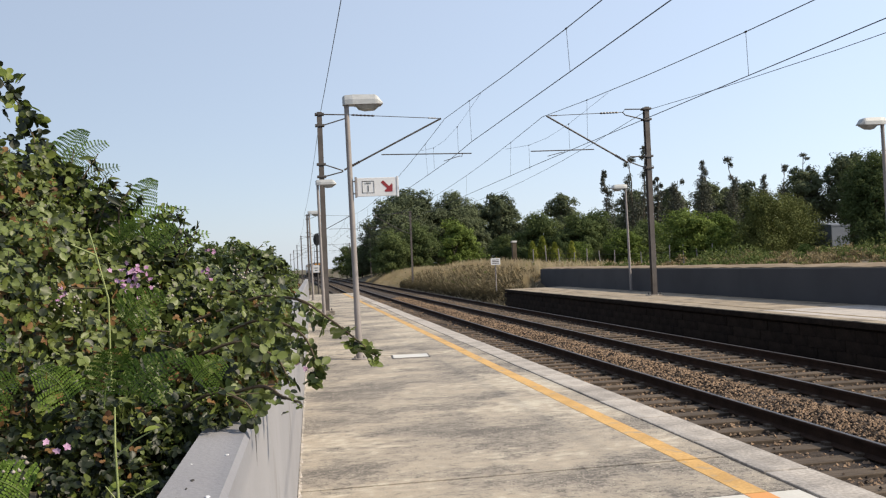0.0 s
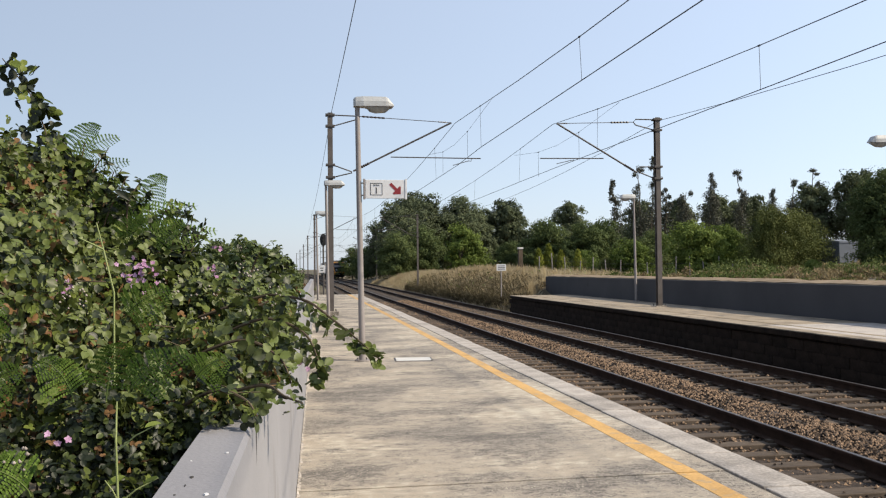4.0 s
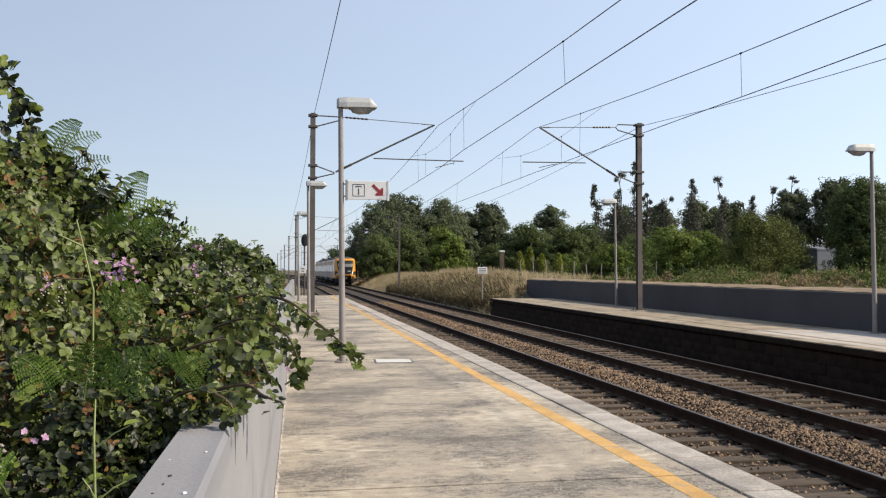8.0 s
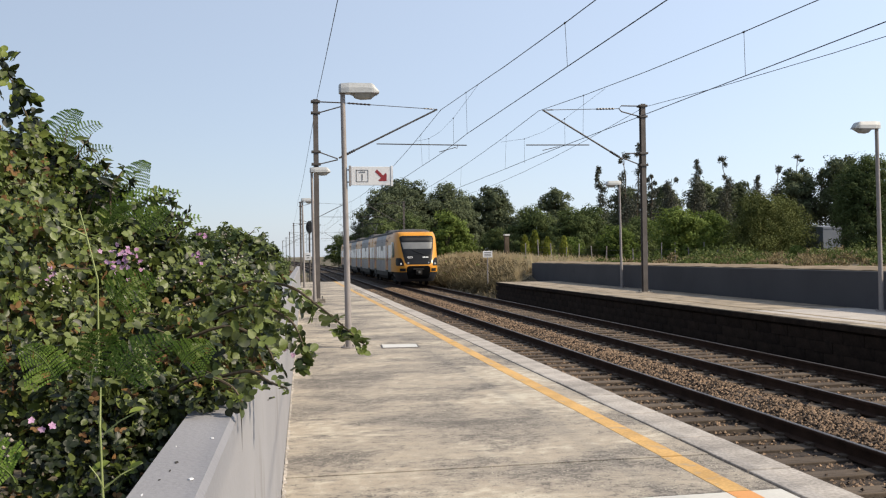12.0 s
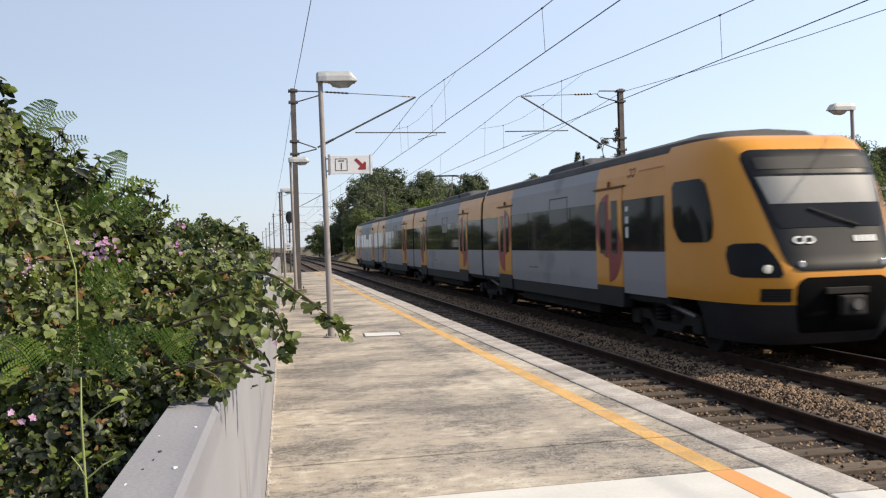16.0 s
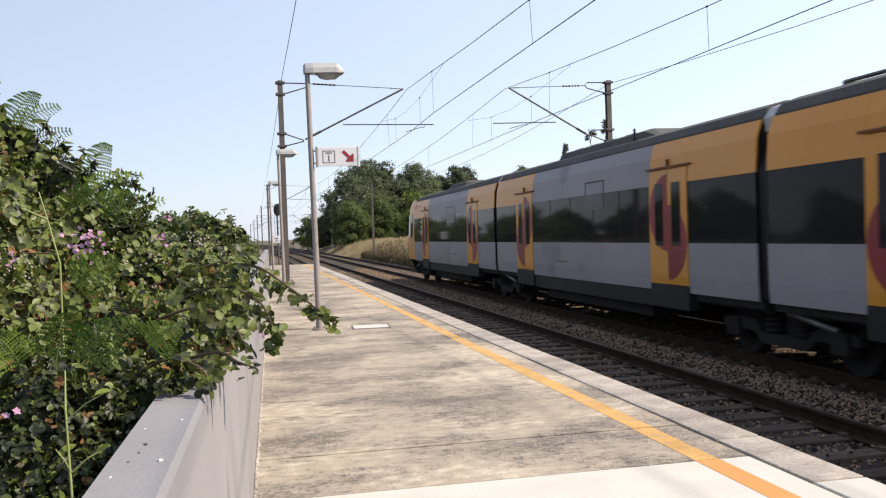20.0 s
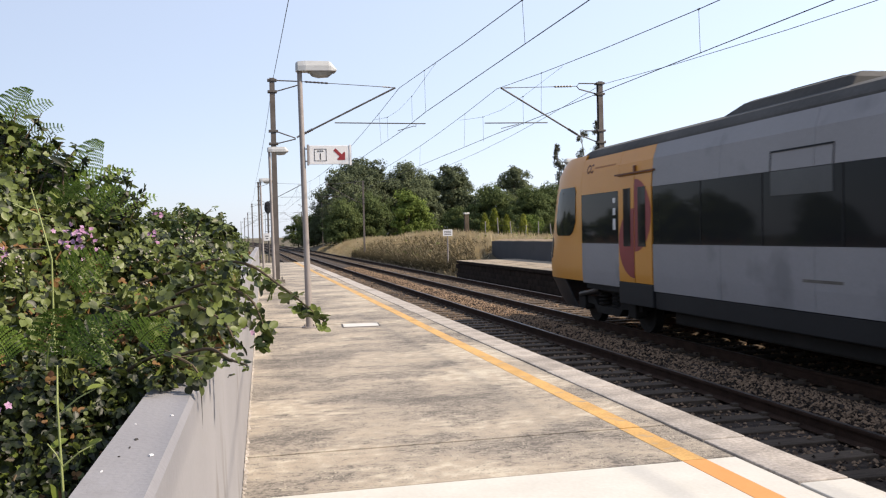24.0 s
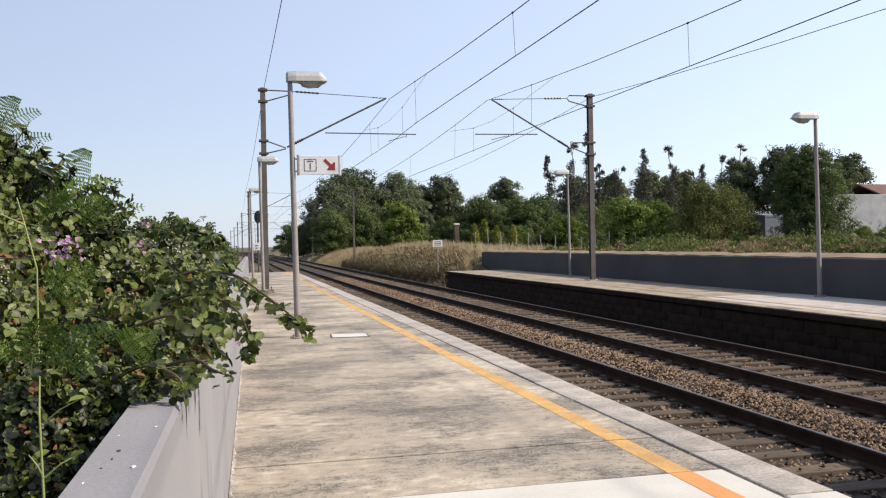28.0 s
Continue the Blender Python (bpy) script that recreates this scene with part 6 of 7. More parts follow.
FERNS = [((-1.12, 4.45, 1.96), (0.40, 0.0, 0.95), 0.40), ((-1.08, 4.45, 2.03), (0.80, -0.1, 0.66), 0.28), ((-1.04, 4.45, 1.97), (0.92, -0.1, 0.42), 0.25), ((-0.75, 4.35, 1.72), (0.30, 0.0, 1.0), 0.36), ((-0.78, 4.3, 1.74), (1.0, 0.0, 0.38), 0.30), ((-1.10, 4.4, 1.84), (0.9, -0.1, 0.45), 0.32), ((-0.90, 4.35, 1.74), (0.7, -0.1, 0.55), 0.28), ((-0.95, 4.35, 1.66), (0.6, -0.2, 0.5), 0.34), ((-0.70, 4.2, 1.62), (0.6, -0.1, 0.55), 0.30), ((-0.82, 4.2, 1.62), (0.4, -0.2, 0.6), 0.32), ((-0.66, 4.3, 1.66), (0.9, 0, 0.2), 0.30),
         ((-0.50, 2.40, 1.18), (0.25, -0.30, 0.85), 0.26), ((-0.44, 2.38, 1.20), (0.62, -0.3, 0.55), 0.27), ((-0.58, 2.4, 1.18), (-0.25, -0.4, 0.7), 0.24), ((-0.84, 2.5, 1.18), (0.5, -0.4, 0.45), 0.28),
         ((-0.58, 1.95, 0.84), (0.3, -0.45, 0.55), 0.30), ((-0.66, 1.95, 0.86), (0.1, -0.5, 0.40), 0.30), ((-0.58, 2.1, 0.96), (-0.35, -0.4, 0.45), 0.30), ((-0.40, 1.8, 0.80), (0.2, -0.45, 0.35), 0.22), ((-0.90, 2.7, 1.34), (0.3, -0.5, 0.45), 0.34), ((-0.30, 2.6, 1.20), (0.4, -0.5, 0.40), 0.26), ((-0.55, 2.9, 1.36), (0.5, -0.5, 0.4), 0.34),
         ((-0.52, 1.75, 0.76), (-0.2, -0.5, 0.4), 0.26), ((-0.72, 2.1, 0.94), (-0.1, -0.6, 0.45), 0.30)]
for i, (at, lean, length) in enumerate(FERNS):
    if at[1] < 2.25:    # the low fronds stand in front of the leaves
        at = (at[0], at[1] - 0.06, at[2] + 0.07)
    make_fern(at, lean, length, "green bracken frond rising out of the brambles", 40 + i)


def make_stem_weed():
    """Tall pale-stemmed weed in front of the thicket."""
    weed = thing("tall_weed", pose(-0.335, 1.72, 0.0), "tall weed with a pale green forked stem", "weed")
    bm = bmesh.new()
    tube(bm, [(0.0, 0, -0.4), (0.0, 0, 1.0), (-0.006, 0.0, 1.2), (-0.008, 0.02, 1.27)], 0.0034, 0.0014, 8)
    part("stem", bm, PALE_STEM, weed)
    for z, d in ((1.085, 1), (1.085, -0.35), (1.185, 1)):
        bm = bmesh.new()
        tube(bm, [(0, 0, z), (0.03 * d, -0.005, z + 0.025), (0.07 * d, -0.005, z + 0.045)], 0.0019, 0.001, 6)
        part("branch", bm, PALE_STEM, weed)
    nr = np.random.RandomState(5)
    pos = np.array([(0.07, -0.005, 1.13), (0.075, 0, 1.23), (-0.02, 0, 1.12), (-0.01, 0.0, 0.90), (0.012, 0, 0.905), (-0.015, 0, 1.02)])
    n = len(pos)
    norm = unit(nr.randn(n, 3) * 0.4 + np.array([0.1, -0.6, 0.7]))
    d = unit(nr.randn(n, 3) + np.array([0, 0, 0.4]))
    scatter("leaves", LEAFLET, LEAFLET_TRIS, pos, frames_of(d, norm), np.full(n, 0.035), np.full(n, 0.02), BRAMBLE_YOUNG, weed, "small pale leaves", False)
    stem2 = thing("tall_weed", pose(-0.60, 2.75, 0.0), "thin pale stalk standing among the brambles", "weed")
    bm = bmesh.new()
    tube(bm, [(0.05, 0, -0.3), (0.05, 0, 1.45), (0.02, 0, 1.58), (0.0, 0, 1.66)], 0.0034, 0.0022, 6)
    part("stem", bm, PALE_STEM, stem2)
    bm = bmesh.new()
    tube(bm, [(0.02, 0, 1.58), (-0.05, 0, 1.615)], 0.004, 0.002, 6)
    part("branch", bm, PALE_STEM, stem2)


make_stem_weed()


# -- trees --
def make_tree(name, label, mat, tall, wide, lobes, count, leaf, seed, trunk_h=0.35, spread=1.0, sparse=False, group="trees east of the line", upright=False):
    """Tapered trunk, limbs to each lobe, and a crown of many small leaf clumps with an uneven outline."""
    nr = np.random.RandomState(seed)
    tree = thing(name, pose(0, 0, 0), label, "tree" if "shrub" not in name else "shrub", group)
    centres = []
    for k in range(lobes):
        a = nr.rand() * math.tau
        h = trunk_h + (0.93 - trunk_h) * (k + 0.6) / lobes
        rad = wide * 0.5 * (0.75 if not sparse else 0.55) * math.sin(math.pi * min(0.95, 0.25 + 0.7 * (h - trunk_h) / (1 - trunk_h))) * nr.rand() ** 0.5
        centres.append((rad * math.cos(a), rad * math.sin(a), tall * h))
    bm = bmesh.new()
    top = Vector((0.03 * tall * nr.randn(), 0.03 * tall * nr.randn(), tall * (0.92 if sparse else 0.7)))
    r = 0.018 * tall + 0.04
    tube(bm, [(0, 0, -0.3), (0.01 * tall, 0, tall * 0.25), top * 0.6, top], r, r * 0.25, 8)
    for c in centres:
        c = Vector(c)
        start = Vector((0, 0, max(0.12 * tall, c.z - 0.30 * tall)))
        tube(bm, [start, start.lerp(c, 0.5) + Vector((0, 0, -0.03 * tall)), c], r * 0.35, r * 0.08, 5)
    part("trunk", bm, BARK, tree)
    pos, nrm = [], []
    per = count // lobes
    for c in centres:
        s = wide * (0.17 + 0.13 * nr.rand()) * spread if not sparse else wide * (0.08 + 0.13 * nr.rand())
        sprays = 16
        hub = unit(nr.randn(sprays, 3) + np.array([0, 0, 0.25])) * (s * (0.62 + 0.48 * nr.rand(sprays)))[:, None] * np.array([1, 1, 0.80])
        size = s * (0.24 + 0.22 * nr.rand(sprays))
        pick = nr.randint(0, sprays, per)
        v = unit(nr.randn(per, 3))
        rr = (0.35 + 0.65 * nr.rand(per) ** 0.5)[:, None]
        pos.append(np.array(c) + hub[pick] + v * size[pick][:, None] * rr * np.array([1, 1, 1.25 if upright else 0.72]))
        nrm.append(v + 0.5 * unit(hub[pick]))
    pos, nrm = np.concatenate(pos), np.concatenate(nrm)
    pos[:, 2] = np.maximum(pos[:, 2], 0.04 * tall)
    n = len(pos)
    norm = unit(nrm * 1.0 + nr.randn(n, 3) * 0.4 + np.array([0, 0, 0.15]))
    d = nr.randn(n, 3) + np.array([0, 0, 2.2 if upright else 0.0])
    d = unit(d - norm * np.sum(d * norm, 1, keepdims=True))
    l = leaf * (0.6 + 0.8 * nr.rand(n))
    scatter("crown", ROUND, ROUND_TRIS, pos, frames_of(d, norm), l, l, mat, tree, "", True)
    return tree


def place(tree, spots, jitter=3):
    rng = random.Random(jitter)
    first = True
    for x, y, s, *rest in spots:
        s *= rng.uniform(0.86, 1.06) if len(spots) > 4 else 1.0
        m = Matrix.Translation((x + bend(y), y, ground_z(x, y) - 0.05)) @ Matrix.Rotation(rng.uniform(0, 6.28), 4, "Z") @ Matrix.Diagonal((s, s, s * (rest[0] if rest else 1.0), 1))
        if first:
            tree.matrix_basis = m
            first = False
        else:
            copy_thing(tree, m)


pine_a = make_tree("pine_tree", "dark green rounded tree at the edge of the wood", PINE, 12.5, 9.0, 30, 27000, 0.21, 1, 0.2)
place(pine_a, [(14.5, 138, 1.0), (21.5, 150, 1.14), (27.5, 152, 1.16), (18, 146, 1.12), (24, 160, 1.2), (20, 158, 1.22), (29.5, 160, 1.18), (31.5, 158, 0.98), (33, 170, 1.02), (12.5, 140, 0.7)], 1)
pine_b = make_tree("pine_tree", "dark tree with a ragged crown in the wood", PINE, 12.0, 7.0, 24, 18000, 0.21, 2, 0.3)
place(pine_b, [(40, 168, 1.1), (42.5, 172, 1.0), (47, 150, 0.85), (37, 175, 0.9), (52, 130, 0.8), (59, 118, 0.8), (64, 118, 0.82), (70, 112, 0.85), (74, 108, 0.9), (56, 125, 0.82), (66, 125, 0.86), (78, 100, 0.85)], 2)
broad_a = make_tree("broadleaf_tree", "full leafy green tree behind the fence", BROAD, 7.6, 7.6, 28, 24000, 0.16, 3, 0.12)
place(broad_a, [(28.0, 100, 0.9), (31.5, 96, 1.0), (35.0, 98, 1.0), (25.0, 104, 0.75), (38.5, 92, 0.85), (13.5, 126, 0.95), (17.5, 128, 1.05), (42, 95, 0.72), (45, 90, 0.7), (49, 88, 0.75), (12.6, 165, 0.9), (11.5, 190, 1.0), (13, 178, 0.8)], 3)
broad_b = make_tree("broadleaf_tree", "fresh green tree in sunlight beside the wood", BRIGHT, 6.6, 5.3, 18, 10000, 0.18, 4, 0.1)
place(broad_b, [(21.3, 116, 1.0), (23.0, 118, 0.86)], 4)
light = make_tree("leafy_shrub", "broad light green shrub above the far wall", BRIGHT, 3.9, 5.0, 26, 18000, 0.115, 5, 0.05, group="shrubs above the far wall")
place(light, [(28.2, 60, 1.0), (31.2, 62, 0.92), (25.6, 66, 0.72), (22.5, 68, 0.62), (31.3, 50, 0.34), (37.6, 47, 0.36), (40.2, 48, 0.40), (42.6, 50, 0.44), (35.9, 49, 0.3), (36.0, 53, 0.3)], 5)
willow = make_tree("willow_shrub", "large rounded dark olive shrub above the far wall", OLIVE, 4.9, 4.6, 34, 30000, 0.08, 6, 0.06, group="shrubs above the far wall", upright=True)
place(willow, [(32.6, 57, 0.96), (34.9, 58, 0.98), (19.8, 66, 0.42), (24.0, 67, 0.38), (21.6, 67, 0.36)], 6)
big = make_tree("broadleaf_tree", "big dark rounded tree beside a white wall", BROAD, 6.4, 4.6, 60, 52000, 0.085, 7, 0.06)
place(big, [(34.7, 48, 1.02)], 7)
belt = make_tree("broadleaf_tree", "low dark tree in the belt behind the wood", PINE, 6.5, 9.0, 22, 9000, 0.30, 27, 0.03, group="tree belt behind the wood")
place(belt, [(17 + 5.6 * k, 182 - 2.4 * k + 5 * math.sin(k * 2.3), 1.0 + 0.18 * math.sin(k * 1.7)) for k in range(19)], 27)
behind = make_tree("broadleaf_tree", "leafy green tree behind the garden wall", BROAD, 7.0, 5.0, 26, 14000, 0.17, 17, 0.1)
place(behind, [(46.8, 62, 0.86), (50.5, 66, 0.78)], 7)


def make_eucalyptus(x, y, top, tufts, label, seed, lean=0.0):
    """Thin trunk with separate tufts: (height share, radius, flatness) each."""
    nr = np.random.RandomState(seed)
    ground = ground_z(x, y)
    tall = top - ground
    tree = thing("eucalyptus_tree", pose(x + bend(y), y, ground - 0.05), label, "tree", "eucalyptus above the wood")
    line = [np.array([lean * (k / 8.0) ** 2 + 0.12 * nr.randn() * (k > 0), 0.1 * nr.randn(), tall * 0.97 * k / 8.0]) for k in range(9)]
    bm = bmesh.new()
    tube(bm, line, 0.15, 0.035, 6)
    pos, nrm = [], []
    for share, radius, flat in tufts:
        f = min(7.99, share * 8)
        c = line[int(f)] + (line[int(f) + 1] - line[int(f)]) * (f - int(f)) + np.array([nr.randn() * 0.35, nr.randn() * 0.35, 0])
        tube(bm, [line[int(f)], c], 0.04, 0.015, 5)
        k = int(90 + 330 * radius * radius)
        v = unit(nr.randn(k, 3))
        pos.append(c + v * radius * (0.35 + 0.65 * nr.rand(k))[:, None] * np.array([1, 1, flat]) * (1 + 0.3 * np.sin(v[:, :1] * 6 + seed)))
        nrm.append(v)
    part("trunk", bm, BARK, tree)
    pos, nrm = np.concatenate(pos), np.concatenate(nrm)
    n = len(pos)
    norm = unit(nrm + nr.randn(n, 3) * 0.4)
    scatter("crown", ROUND, ROUND_TRIS, pos, frames_of(unit(nr.randn(n, 3) + np.array([0, 0, -0.6])), norm), 0.16 + 0.14 * nr.rand(n), 0.07 + 0.08 * nr.rand(n), EUCA, tree, "", True)


CHAIN = [(0.98, 0.30, 1), (0.94, 0.38, 1), (0.90, 0.30, 1.2), (0.86, 0.34, 1.2), (0.80, 0.75, 0.8), (0.75, 0.6, 1), (0.66, 0.8, 1.2), (0.56, 1.1, 1.3), (0.44, 1.2, 1.3), (0.32, 1.3, 1.2)]
TUFT = [(0.97, 0.62, 0.8), (0.92, 0.30, 1.2), (0.80, 0.35, 1.4), (0.75, 0.6, 1.2), (0.69, 0.8, 1.2), (0.60, 1.0, 1.3), (0.50, 1.2, 1.3), (0.40, 1.3, 1.3), (0.30, 1.2, 1.2)]
SPIRE = [(0.98, 0.32, 1.3), (0.93, 0.42, 1.3), (0.88, 0.40, 1.3), (0.82, 0.7, 1.3), (0.76, 0.9, 1.2), (0.70, 1.1, 1.2), (0.62, 1.5, 1.1), (0.52, 1.7, 1.1), (0.42, 1.7, 1.1)]
UMBRELLA = [(0.97, 0.48, 0.5), (0.93, 0.32, 0.6), (0.70, 1.0, 1.0), (0.60, 1.4, 1.0), (0.48, 1.5, 1.1)]
for i, (x, top, tufts, lean, label) in enumerate([(41.6, 13.5, CHAIN, -0.9, "tall thin eucalyptus with a chain of leaf tufts"), (44.9, 15.4, TUFT, -0.3, "tall eucalyptus with one round tuft on a bare stem"), (46.5, 16.8, CHAIN, 0.3, "tallest eucalyptus with a ragged chain of tufts"), (48.4, 12.4, CHAIN, 0.2, "slender eucalyptus with drooping tufts"),
                                         (54.9, 14.5, SPIRE, 0.1, "pointed eucalyptus above the dark wood"), (59.6, 15.0, TUFT, -0.8, "leaning eucalyptus with a ragged top tuft"), (63.9, 12.2, SPIRE, 0.0, "short eucalyptus with a dense crown"), (67.3, 13.8, UMBRELLA, -0.6, "slender eucalyptus with an umbrella-like top"), (69.8, 15.4, UMBRELLA, 0.2, "very thin eucalyptus with a tiny flat top"),
                                         (71.5, 13.4, SPIRE, 0.0, "grey-green eucalyptus at the edge of the wood"), (73.6, 13.2, SPIRE, 0.3, "broad grey-green eucalyptus behind the dark tree"), (51.4, 11.8, SPIRE, 0.0, "low eucalyptus rising from the wood")]):
    make_eucalyptus(x, 112.0, top, tufts, label, 60 + i, lean)


def make_cypress(spots):
    nr = np.random.RandomState(9)
    for x, y, tall in spots:
        tree = thing("young_cypress", pose(x, y, ground_z(x, y)), "small yellow-green conifer by the fence", "tree", "young conifers by the fence")
        bm = bmesh.new()
        tube(bm, [(0, 0, -0.1), (0, 0, tall * 0.9)], 0.05, 0.015, 6)
        part("trunk", bm, BARK, tree)
        n = 900
        f = nr.rand(n) ** 1.3
        a = nr.rand(n) * math.tau
        r = 0.17 * tall * np.sin(math.pi * np.clip(0.12 + 0.86 * f, 0, 1)) * (0.6 + 0.4 * nr.rand(n))
        pos = np.stack([r * np.cos(a), r * np.sin(a), tall * (0.12 + 0.88 * f)], 1)
        norm = unit(np.stack([np.cos(a), np.sin(a), np.full(n, 0.3)], 1) + nr.randn(n, 3) * 0.25)
        scatter("crown", BLADE, BLADE_TRIS, pos, frames_of(nr.randn(n, 3) * 0.3 + np.array([0, 0, 1.0]), norm), 0.22 + 0.1 * nr.rand(n), 0.11 + 0.05 * nr.rand(n), CYPRESS, tree, "", True)


make_cypress([(17.3, 63, 1.9), (18.2, 63.5, 2.3), (19.0, 63, 1.9), (20.6, 64, 2.0)])
hedge = make_tree("hedge_shrub", "green roadside shrub beyond the boundary wall", BROAD, 2.7, 3.6, 18, 5000, 0.13, 10, 0.04, group="shrubs west of the line")
# the last ten stand out of view, added to darken the train windows' reflections
place(hedge, [(-1.7, 31, 0.98), (-3.0, 33, 0.98), (-1.4, 42, 0.96), (-1.6, 56, 0.95), (-1.9, 76, 1.1), (-3.2, 24, 0.85), (-4.8, 33, 1.1), (-3.4, 40, 1.0), (-6.5, 28, 1.0), (-4.2, 52, 1.15), (-7.5, 45, 1.2), (-5.0, 66, 1.3), (-9, 20, 1.1), (-12, 36, 1.3), (-6, 85, 1.5), (-16, 60, 1.6), (-8, 16, 0.9), (-14, 90, 1.8), (-7, 110, 1.7), (-6.5, 135, 1.9), (-6.5, 6, 1.15), (-7.5, -2, 1.2), (-6.8, -9, 1.25), (-8.5, -16, 1.3), (-7.0, -23, 1.2), (-8.0, -31, 1.35), (-10.5, 2, 1.4), (-11, 12, 1.4), (-11, -12, 1.5), (-12, -26, 1.5)], 10)


# -- grass and weeds --
def make_grass():
    nr = np.random.RandomState(21)
    field = tagged(new("dry_grass"), "tall straw-coloured dry grass on the bank", "grass", "", "stuff")
    n, tufts = 210000, 5200
    ty = 44.0 + 95.0 * nr.rand(tufts) ** 1.5
    tx = np.where(ty < 48.0, 10.9 + (0.262 * ty - 10.9) * nr.rand(tufts), 10.9 + 11.0 * nr.rand(tufts) ** 1.6)
    reach = (0.35 + 0.65 * nr.rand(tufts) ** 1.6) * np.clip((tx - 10.2) / 1.8, 0.4, 1)
    pick = nr.randint(0, tufts, n)
    x, y = tx[pick] + nr.randn(n) * 0.34, ty[pick] + nr.randn(n) * 0.5
    x = np.where(y < 48.2, np.minimum(x, 0.266 * y), x)
    h = reach[pick] * (0.55 + 0.6 * nr.rand(n))
    z = np.array([ground_z(a, b) for a, b in zip(x, y)])
    lean = nr.randn(n, 3) * 0.42 + np.array([0.05, 0, 1.0])
    norm = unit(nr.randn(n, 3) * 0.3 + np.array([0.5, -0.6, 0.6]))
    scatter("grass_blades", BLADE, BLADE_TRIS, np.stack([x + np.array([bend(v) for v in y]), y, z - 0.05], 1), frames_of(lean, norm), h, 0.012 + 0.018 * nr.rand(n), STRAW, field, "dry straw-coloured blades")
    n = 75000
    y = 44.0 + 48.0 * nr.rand(n) ** 1.4
    x = np.where(y < 48.2, 10.75 + (0.262 * y - 10.75) * nr.rand(n), 10.75 + 2.6 * nr.rand(n) ** 2.2)
    z = np.array([ground_z(a, b) for a, b in zip(x, y)]) + (0.25 + 0.55 * np.abs(np.sin(y * 1.3 + x * 2.0))) * nr.rand(n) ** 0.8
    norm = unit(nr.randn(n, 3) * 0.8 + np.array([0.2, -0.5, 0.6]))
    scatter("undergrowth", BLADE, BLADE_TRIS, np.stack([x + np.array([bend(v) for v in y]), y, z], 1), frames_of(nr.randn(n, 3) + np.array([0, 0, 0.6]), norm), 0.10 + 0.20 * nr.rand(n), 0.014 + 0.022 * nr.rand(n), UNDERGROWTH, field, "dark brown-green undergrowth at the foot of the bank")
    n = 1600
    y = 52.0 + 60.0 * nr.rand(n)
    x = 11.0 + 12.0 * nr.rand(n)
    keep = np.sin(x * 0.7) * np.sin(y * 0.19 + 2) > 0.1
    x, y = x[keep], y[keep]
    n = len(x)
    z = np.array([ground_z(a, b) for a, b in zip(x, y)]) + 0.1 + 0.7 * nr.rand(n)
    norm = unit(nr.randn(n, 3) + np.array([0, -0.5, 0.5]))
    scatter("green_weeds", BLADE, BLADE_TRIS, np.stack([x, y, z], 1), frames_of(nr.randn(n, 3), norm), np.full(n, 0.22), np.full(n, 0.16), WEED, field, "green weeds among the grass")


def make_weeds():
    nr = np.random.RandomState(23)
    bank = tagged(new("bank_weeds"), "green and reddish weeds along the bank above the wall", "weeds", "", "stuff")
    for name, mat, n, lo, hi, seed in (("green_growth", WEED, 100000, 0.02, 0.8, 1), ("reddish_growth", RUST_WEED, 34000, 0.03, 0.55, 2), ("dry_growth", DRY_WEED, 70000, 0.02, 0.50, 3)):
        # plants grow in tufts of uneven height, with bare dry ground between
        tufts = n // 60
        ty = -6.0 + 76.0 * nr.rand(tufts)
        tx = 15.0 + 18.4 * nr.rand(tufts) ** 1.25
        patch = np.sin(tx * 0.9 + seed) * np.sin(ty * 0.45 + seed * 2) + 0.5 * np.sin(ty * 1.1 + tx * 0.6)
        if seed == 2:
            patch = patch - np.clip((ty - 20.0) / 8.0, 0, 3)
        keep = patch > (-0.1 if seed == 1 else -0.15)
        tx, ty, patch = tx[keep], ty[keep], patch[keep]
        grow = np.clip((tx - 14.8) / 2.5, 0.22, 1.0)
        tall = (0.15 + (hi - 0.15) * nr.rand(len(tx)) ** 2.2) * grow * np.clip(0.7 + 0.5 * patch, 0.4, 1.2)
        pick = nr.randint(0, len(tx), n)
        up = nr.rand(n) ** 0.8
        spread = (0.10 + 0.32 * tall[pick]) * (1.1 - 0.6 * up)
        x, y = tx[pick] + nr.randn(n) * spread, ty[pick] + nr.randn(n) * spread
        x = np.maximum(x, 14.4)
        z = np.array([ground_z(p, q) for p, q in zip(x, y)]) + lo + tall[pick] * up
        norm = unit(nr.randn(n, 3) * 0.8 + np.array([-0.1, -0.4, 0.7]))
        d = nr.randn(n, 3) + np.array([0, 0, 0.5])
        scatter(name, BLADE, BLADE_TRIS, np.stack([x, y, z], 1), frames_of(d, norm), 0.09 + 0.11 * nr.rand(n), 0.03 + 0.045 * nr.rand(n), mat, bank)
    # brown undergrowth behind the near wall
    n = 9000
    y = 10.0 + 60.0 * nr.rand(n) ** 1.4
    x = -0.155 + 0.018 * y - 0.3 - 3.2 * nr.rand(n)
    z = np.array([ground_z(a, b) for a, b in zip(x, y)]) + (1.1 + 0.3 * np.sin(y * 0.7)) * nr.rand(n)
    norm = unit(nr.randn(n, 3) * 0.7 + np.array([0.2, -0.5, 0.5]))
    scatter("verge_growth", BLADE, BLADE_TRIS, np.stack([x, y, z], 1), frames_of(nr.randn(n, 3) + np.array([0, 0, 0.8]), norm), 0.25 + 0.25 * nr.rand(n), 0.06 + 0.08 * nr.rand(n), RUST_WEED, bank, "brown undergrowth")


make_grass()
make_weeds()


